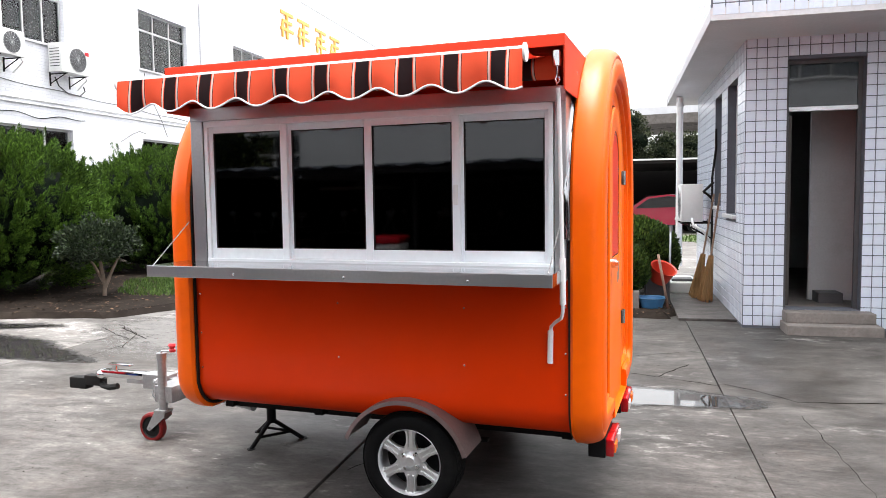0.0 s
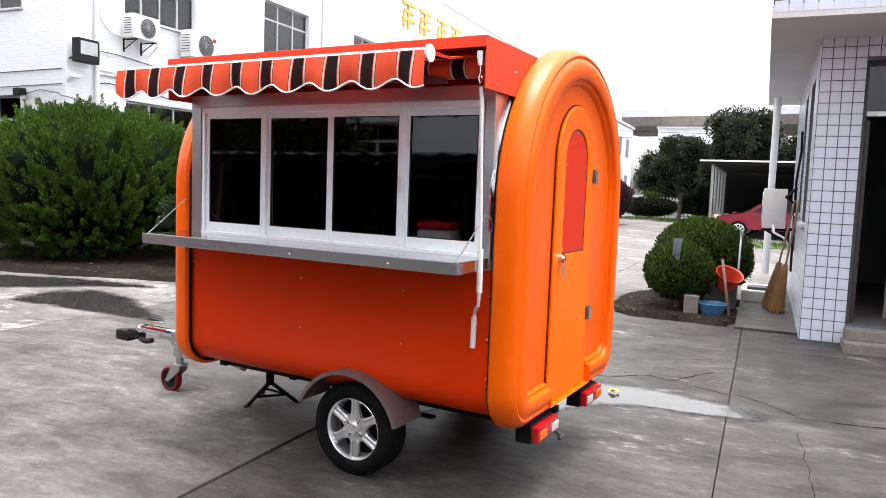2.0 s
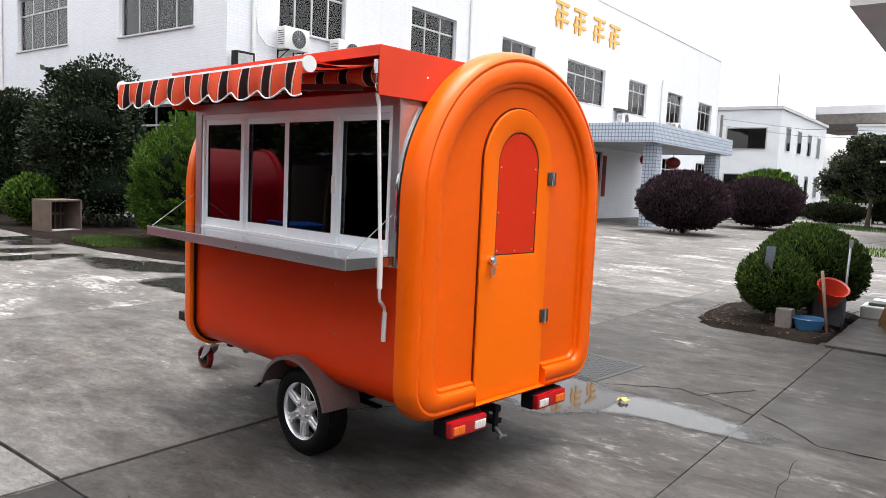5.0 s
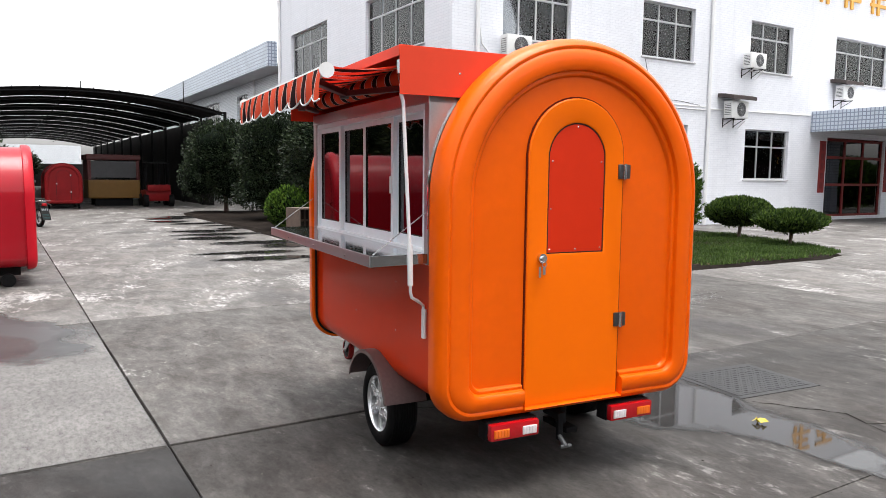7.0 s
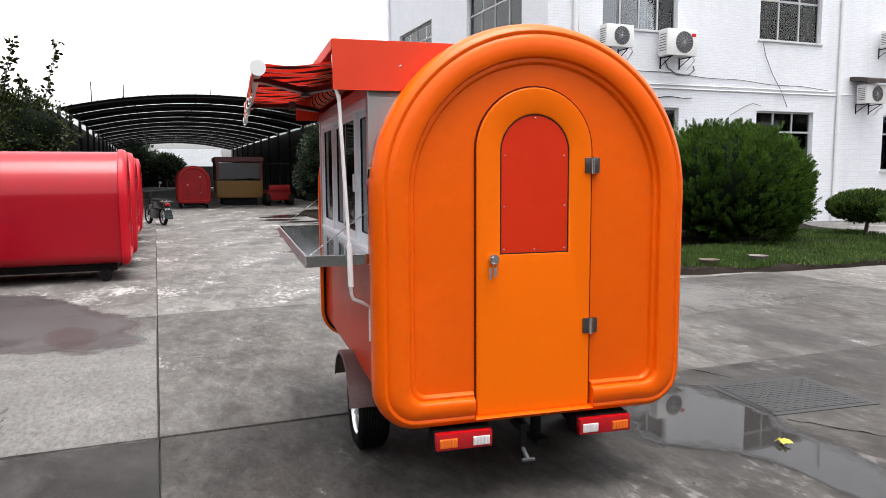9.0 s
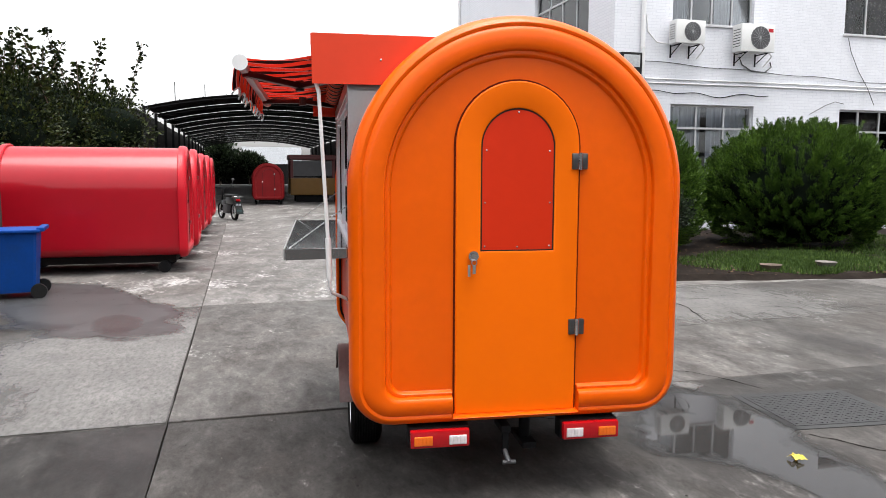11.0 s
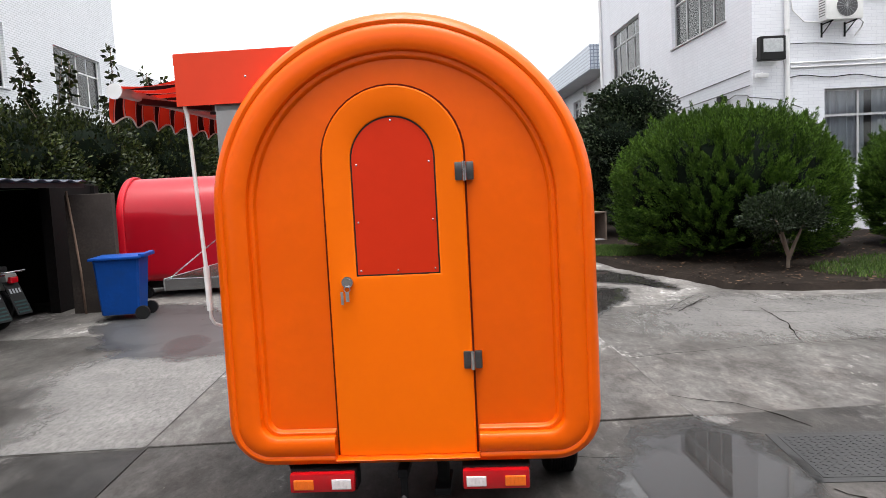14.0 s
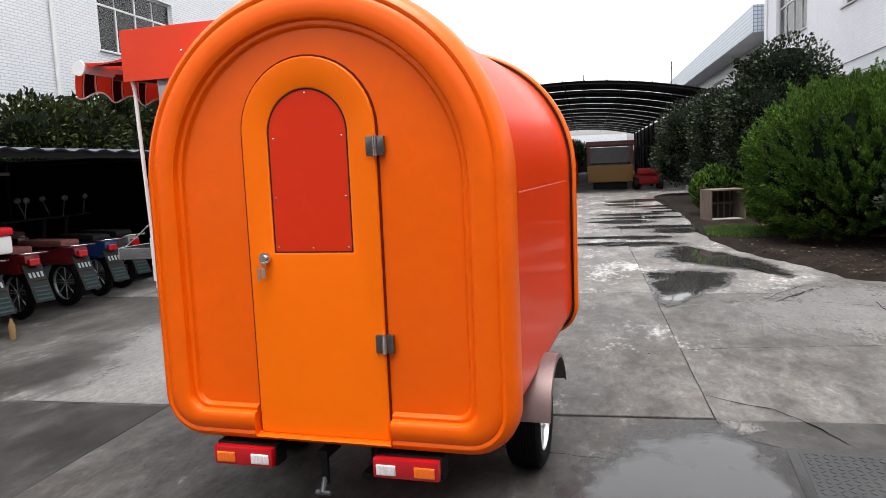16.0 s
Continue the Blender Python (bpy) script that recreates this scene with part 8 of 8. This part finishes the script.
broom(1.14, 10.2, 7, "straw broom leaning against the tiled wall")
broom(1.05, 10.5, 9, "straw broom leaning against the tiled wall")
bm = B()
tube(bm, [(GX - 0.04, 10.9, 0.5), (GX - 0.05, 10.8, 1.3), (GX - 0.06, 10.75, 1.7), (GX - 0.03, 10.6, 2.1), (GX - 0.04, 10.55, 2.35)], 0.016, 8)
tube(bm, [(GX - 0.04, 10.9, 1.4), (GX - 0.16, 10.85, 1.5), (GX - 0.05, 10.7, 1.62)], 0.02, 8)
tagged(part("cable", bm, BLACK, None, "", True), "black cables looped on the tiled wall", "cable")
# low litter in the main bed
for k, (x, y, lb) in enumerate(((-6.0, 10.2, "wicker basket lying in the bed"), (-6.1, 11.3, "dirty grey plastic bowl in the bed"))):
    bm = B()
    lathe(bm, [(0.0, 0.0), (0.11, 0.0), (0.155, 0.085), (0.16, 0.092), (0.148, 0.085), (0.105, 0.012), (0.0, 0.012)], pose(x, y, 0.07), 20)
    tagged(part("basket" if k == 0 else "bowl", bm, CRATEWOOD if k == 0 else CONCWALL, None, "", True), lb, "basket" if k == 0 else "bowl")

# ---------- beyond the yard ----------
grass_patch("grass", [(0, 24.5, 2.0), (3, 24.5, 2.0), (-2.2, 41, 2.5), (-5, 43, 2.5), (6, 24.5, 2)], None, 9000, 5, 0.0, (0.05, 0.14))
bm = B()
vs = [bm.verts.new(p) for p in ((-1.6, 23.2, 0.012), (9, 23.2, 0.012), (9, 26.2, 0.012), (-1.6, 26.2, 0.012))]
bm.faces.new(vs)
tagged(part("lawn", bm, paint("worn_lawn", (0.1, 0.14, 0.05), 0.95, var=0.3, scale=1.5, fine=30, bump=0.6)), "strip of worn lawn before the car park", "lawn", kind="structure")


def car(m, col, label):
    c = thing("car", m, label, "car", "parked cars")
    body_m = paint("car_paint", col, 0.2, 0.1, var=0.04, coat=0.8)
    prof = [(-2.1, 0.35), (-2.12, 0.6), (-2.0, 0.78), (-1.1, 0.92), (-0.45, 1.36), (0.3, 1.45), (1.1, 1.38), (1.75, 1.0), (2.05, 0.92), (2.1, 0.55), (2.05, 0.32)]
    bm = B()
    loops = []
    for y, k in ((-0.84, 0.0), (-0.86, 0.5), (-0.7, 1.0), (0.7, 1.0), (0.86, 0.5), (0.84, 0.0)):
        loops.append([(x * (0.97 if k == 0 else 1), y, z if k else min(z, 0.95)) for x, z in prof])
    rings(bm, loops, True, True, True)
    part("body", bm, body_m, c, "", True)
    for s in (-1, 1):
        bm = B()
        prism(bm, [(-0.85, 0.95), (-0.4, 1.3), (0.3, 1.38), (1.05, 1.32), (1.5, 1.0)], Matrix(((1, 0, 0, 0), (0, 0, 1, s * 0.80 - 0.005), (0, 1, 0, 0), (0, 0, 0, 1))), 0.07 * s if s > 0 else -0.06)
        part("side_glass", bm, TINT, c, "dark side window")
    bm = B()
    prism(bm, [(-0.68, 0), (0.68, 0), (0.6, 0.75), (-0.6, 0.75)], Matrix.Translation((-1.05, 0, 0.95)) @ Matrix(((0, 0.8, -0.6, 0), (1, 0, 0, 0), (0, 0.6, 0.8, 0), (0, 0, 0, 1))), 0.02)
    part("windscreen", bm, TINT, c)
    for x in (-1.3, 1.3):
        for y in (-0.8, 0.8):
            bm = B()
            rod(bm, (x, y - 0.1, 0.31), (x, y + 0.1, 0.31), 0.31, seg=24)
            w = part("wheel", bm, TYRE, c, "", True)
            bm = B()
            for q in range(10):
                a = q * math.pi / 5
                tube(bm, [(x, y + (0.105 if y > 0 else -0.105), 0.31), (x + 0.2 * math.cos(a), y + (0.105 if y > 0 else -0.105), 0.31 + 0.2 * math.sin(a))], 0.018, 5)
            lathe(bm, [(0.2, -0.01), (0.22, 0), (0.2, 0.01), (0.19, 0), (0.2, -0.01)], pose(x, y + (0.1 if y > 0 else -0.1), 0.31, 90, 0, 0), 20)
            part("rim", bm, ALLOY, w)
    for y in (-0.62, 0.62):
        bm = B()
        box(bm, -2.1, y - 0.16, 0.66, -1.85, y + 0.16, 0.8, 0.04)
        part("headlight", bm, CLEARLENS, c)
    return c


car(pose(1.35, 28.6, 0, 0, 0, 4), (0.24, 0.008, 0.03), "crimson parked hatchback under the carport")
car(pose(1.6, 31.2, 0, 0, 0, 2), (0.6, 0.6, 0.6), "silver-white parked car under the carport")
car(pose(1.8, 33.8, 0, 0, 0, 3), (0.65, 0.65, 0.65), "white parked car under the carport")
cp = thing("carport", I4, "open carport with a thin flat roof on slim posts", "carport", kind="structure")
bm = B()
box(bm, -1.3, 28.2, 2.62, 14, 38, 2.72)
part("roof_sheet", bm, DARKROOF, cp)
bm = B()
box(bm, -1.35, 28.15, 2.72, 14, 38, 2.78)
part("roof_edge", bm, PIPE, cp)
for k in range(5):
    for x in (-0.9, 4.5, 9.5):
        bm = B()
        rod(bm, (x, 28.6 + 2.2 * k, 0), (x, 28.6 + 2.2 * k, 2.62), 0.06, seg=8)
        part("post", bm, GALV, cp)
# same near-black tone, for the shade under the carport
bm = B()
box(bm, -1.2, 38.2, 0, 14, 38.4, 2.6)
tagged(part("wall_carport", bm, bpy.data.materials["shade_dark_wall"]), "wall behind the carport, coloured near-black for shade", "wall", kind="structure")
# low fence
fe = thing("fence", I4, "low white railing fence across the yard", "fence", kind="structure")
for k in range(13):
    bm = B()
    x = -6.3 + 0.2 * k
    box(bm, x, 47.0, 0, x + 0.1, 47.05, 1.25)
    part("slat", bm, PIPE, fe)
bm = B()
box(bm, -6.3, 47.05, 1.05, -3.8, 47.09, 1.13)
part("rail", bm, PIPE, fe)
# elevated road
vd = thing("viaduct", I4, "long grey elevated concrete road on piers", "viaduct", kind="structure")
dirv = Matrix.Translation((-12, 100, 0)) @ Matrix.Rotation(radians(-9), 4, "Z")
bm = B()
prism(bm, [(-5, 11.2), (-4.6, 10.0), (-2.5, 9.2), (2.5, 9.2), (4.6, 10.0), (5, 11.2)], dirv @ Matrix(((0, 0, 1, 0), (1, 0, 0, 0), (0, 1, 0, 0), (0, 0, 0, 1))) @ Matrix.Translation((0, 0, -4)), 200)
part("deck", bm, CONCWALL, vd)
bm = B()
box(bm, -4, -5, 11.1, 196, -4.8, 12.0, 0, dirv)
part("parapet", bm, SOFFIT, vd)
for k in range(5):
    bm = B()
    box(bm, 12 + 34 * k, -1.5, 0, 15 + 34 * k, 1.5, 9.3, 0.1, dirv)
    part("pier", bm, PLASTER, vd)


def far_block(name, x0, y0, x1, y1, h, wins, label):
    """A plain far building with real window recesses on its south and east sides."""
    t = thing(name, I4, label, "building")
    bm = B()
    box(bm, x0, y0, 0, x1, y1, h)
    part("wall", bm, WALLWHITE2, t)
    bm = B()
    box(bm, x0 - 0.15, y0 - 0.15, h, x1 + 0.15, y1 + 0.15, h + 0.25)
    part("roof", bm, PLASTER, t)
    for a, z, w, hh, side in wins:
        fb, pb = B(), B()
        if side == "s":
            box(fb, x0 + a, y0 - 0.05, z, x0 + a + w, y0 - 0.005, z + hh)
            box(pb, x0 + a + 0.1, y0 - 0.06, z + 0.1, x0 + a + w - 0.1, y0 - 0.052, z + hh - 0.1)
        else:
            box(fb, x1 + 0.005, y0 + a, z, x1 + 0.05, y0 + a + w, z + hh)
            box(pb, x1 + 0.052, y0 + a + 0.1, z + 0.1, x1 + 0.06, y0 + a + w - 0.1, z + hh - 0.1)
        f = part("window", fb, WINFRAME, t)
        part("pane", pb, TINT, f)
    return t


far_block("office_building", -30, 62, -12.5, 80, 8.2, [(3 + 5.2 * k, z, 3.2, 1.8, "s") for k in range(3) for z in (1.3, 5.0)] + [(2 + 4 * k, z, 1.5, 2.0, "e") for k in range(4) for z in (1.3, 5.0)], "white two-storey building across the yard")
far_block("workshop", -11, 88, -3, 98, 9.0, [(1.5, 5.5, 2.5, 1.8, "s"), (1.5, 1.5, 2.5, 1.8, "s"), (5.2, 5.5, 2.0, 1.8, "s")], "white building under the elevated road")
# concrete pole and wires
pl = thing("utility_pole", pose(-15.8, 58, 0), "thin concrete utility pole with wires", "utility pole")
bm = B()
rod(bm, (0, 0, 0), (0, 0, 7.4), 0.13, 0.1, seg=10)
part("pole", bm, CONCWALL, pl)
bm = B()
for dz in (0.0, 0.5):
    tube(bm, [(0, 0, 7.1 - dz), (6, -1, 6.2 - dz), (14, -3, 5.8 - dz), (22, -6, 6.2 - dz)], 0.015, 4)
part("wire", bm, CHASSIS, pl)
for x, y, z0, z1 in ((-13.0, 62.5, 8.2, 11.0), (-18.5, 64, 8.2, 10.5), (9, 60, 0, 13)):
    bm = B()
    rod(bm, (x, y, z0), (x, y, z1), 0.05, seg=6)
    tagged(part("mast", bm, GALV), "thin grey roof mast", "mast")

# ---------- building behind the shed ----------
SY = -8.0
lh = [(-19.0, -15.3, 5.0, 6.9), (-25.4, -21.9, 5.0, 6.85), (-12.6, -9.6, 1.6, 3.0), (-11, -7.4, 5.0, 6.9), (-3.4, 0.2, 5.0, 6.9), (4.6, 8.2, 5.0, 6.9), (-3.4, 0.2, 1.4, 3.2), (4.6, 8.2, 1.4, 3.2)]
wall("wall_south_building", "y", SY, -27.0, 14, -0.05, 9.6, lh, 0.25, WALLWHITE2, "pale tiled wall of a building behind the shed", -1)
for a, b, c, d in lh:
    window("y", SY, -1, a, b, c, d, 4, 0.66, "white framed window with white curtains", frame_m=PIPE)
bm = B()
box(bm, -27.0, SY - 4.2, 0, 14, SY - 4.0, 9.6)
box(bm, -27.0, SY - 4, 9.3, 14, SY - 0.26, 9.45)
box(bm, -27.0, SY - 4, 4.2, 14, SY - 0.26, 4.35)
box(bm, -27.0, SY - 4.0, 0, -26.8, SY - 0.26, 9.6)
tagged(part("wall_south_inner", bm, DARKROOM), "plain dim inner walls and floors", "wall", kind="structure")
bm = B()
box(bm, -60, SY - 4, 0, -27.01, SY - 0.02, 7.1)
tagged(part("wall_low_wing", bm, WALLWHITE2), "pale tiled wall of a lower wing behind the trees", "wall", kind="structure")
downpipe(-13.45, SY + 0.07, 0.0, 9.2)
# unseen wall added to close the yard eastwards, tall to darken the trailer's reflections
bm = B()
box(bm, 16, -8, 0, 16.3, 30, 6.0)
tagged(part("wall_unseen_east", bm, CONCWALL), "unseen grey wall added to darken reflections", "wall", kind="structure")
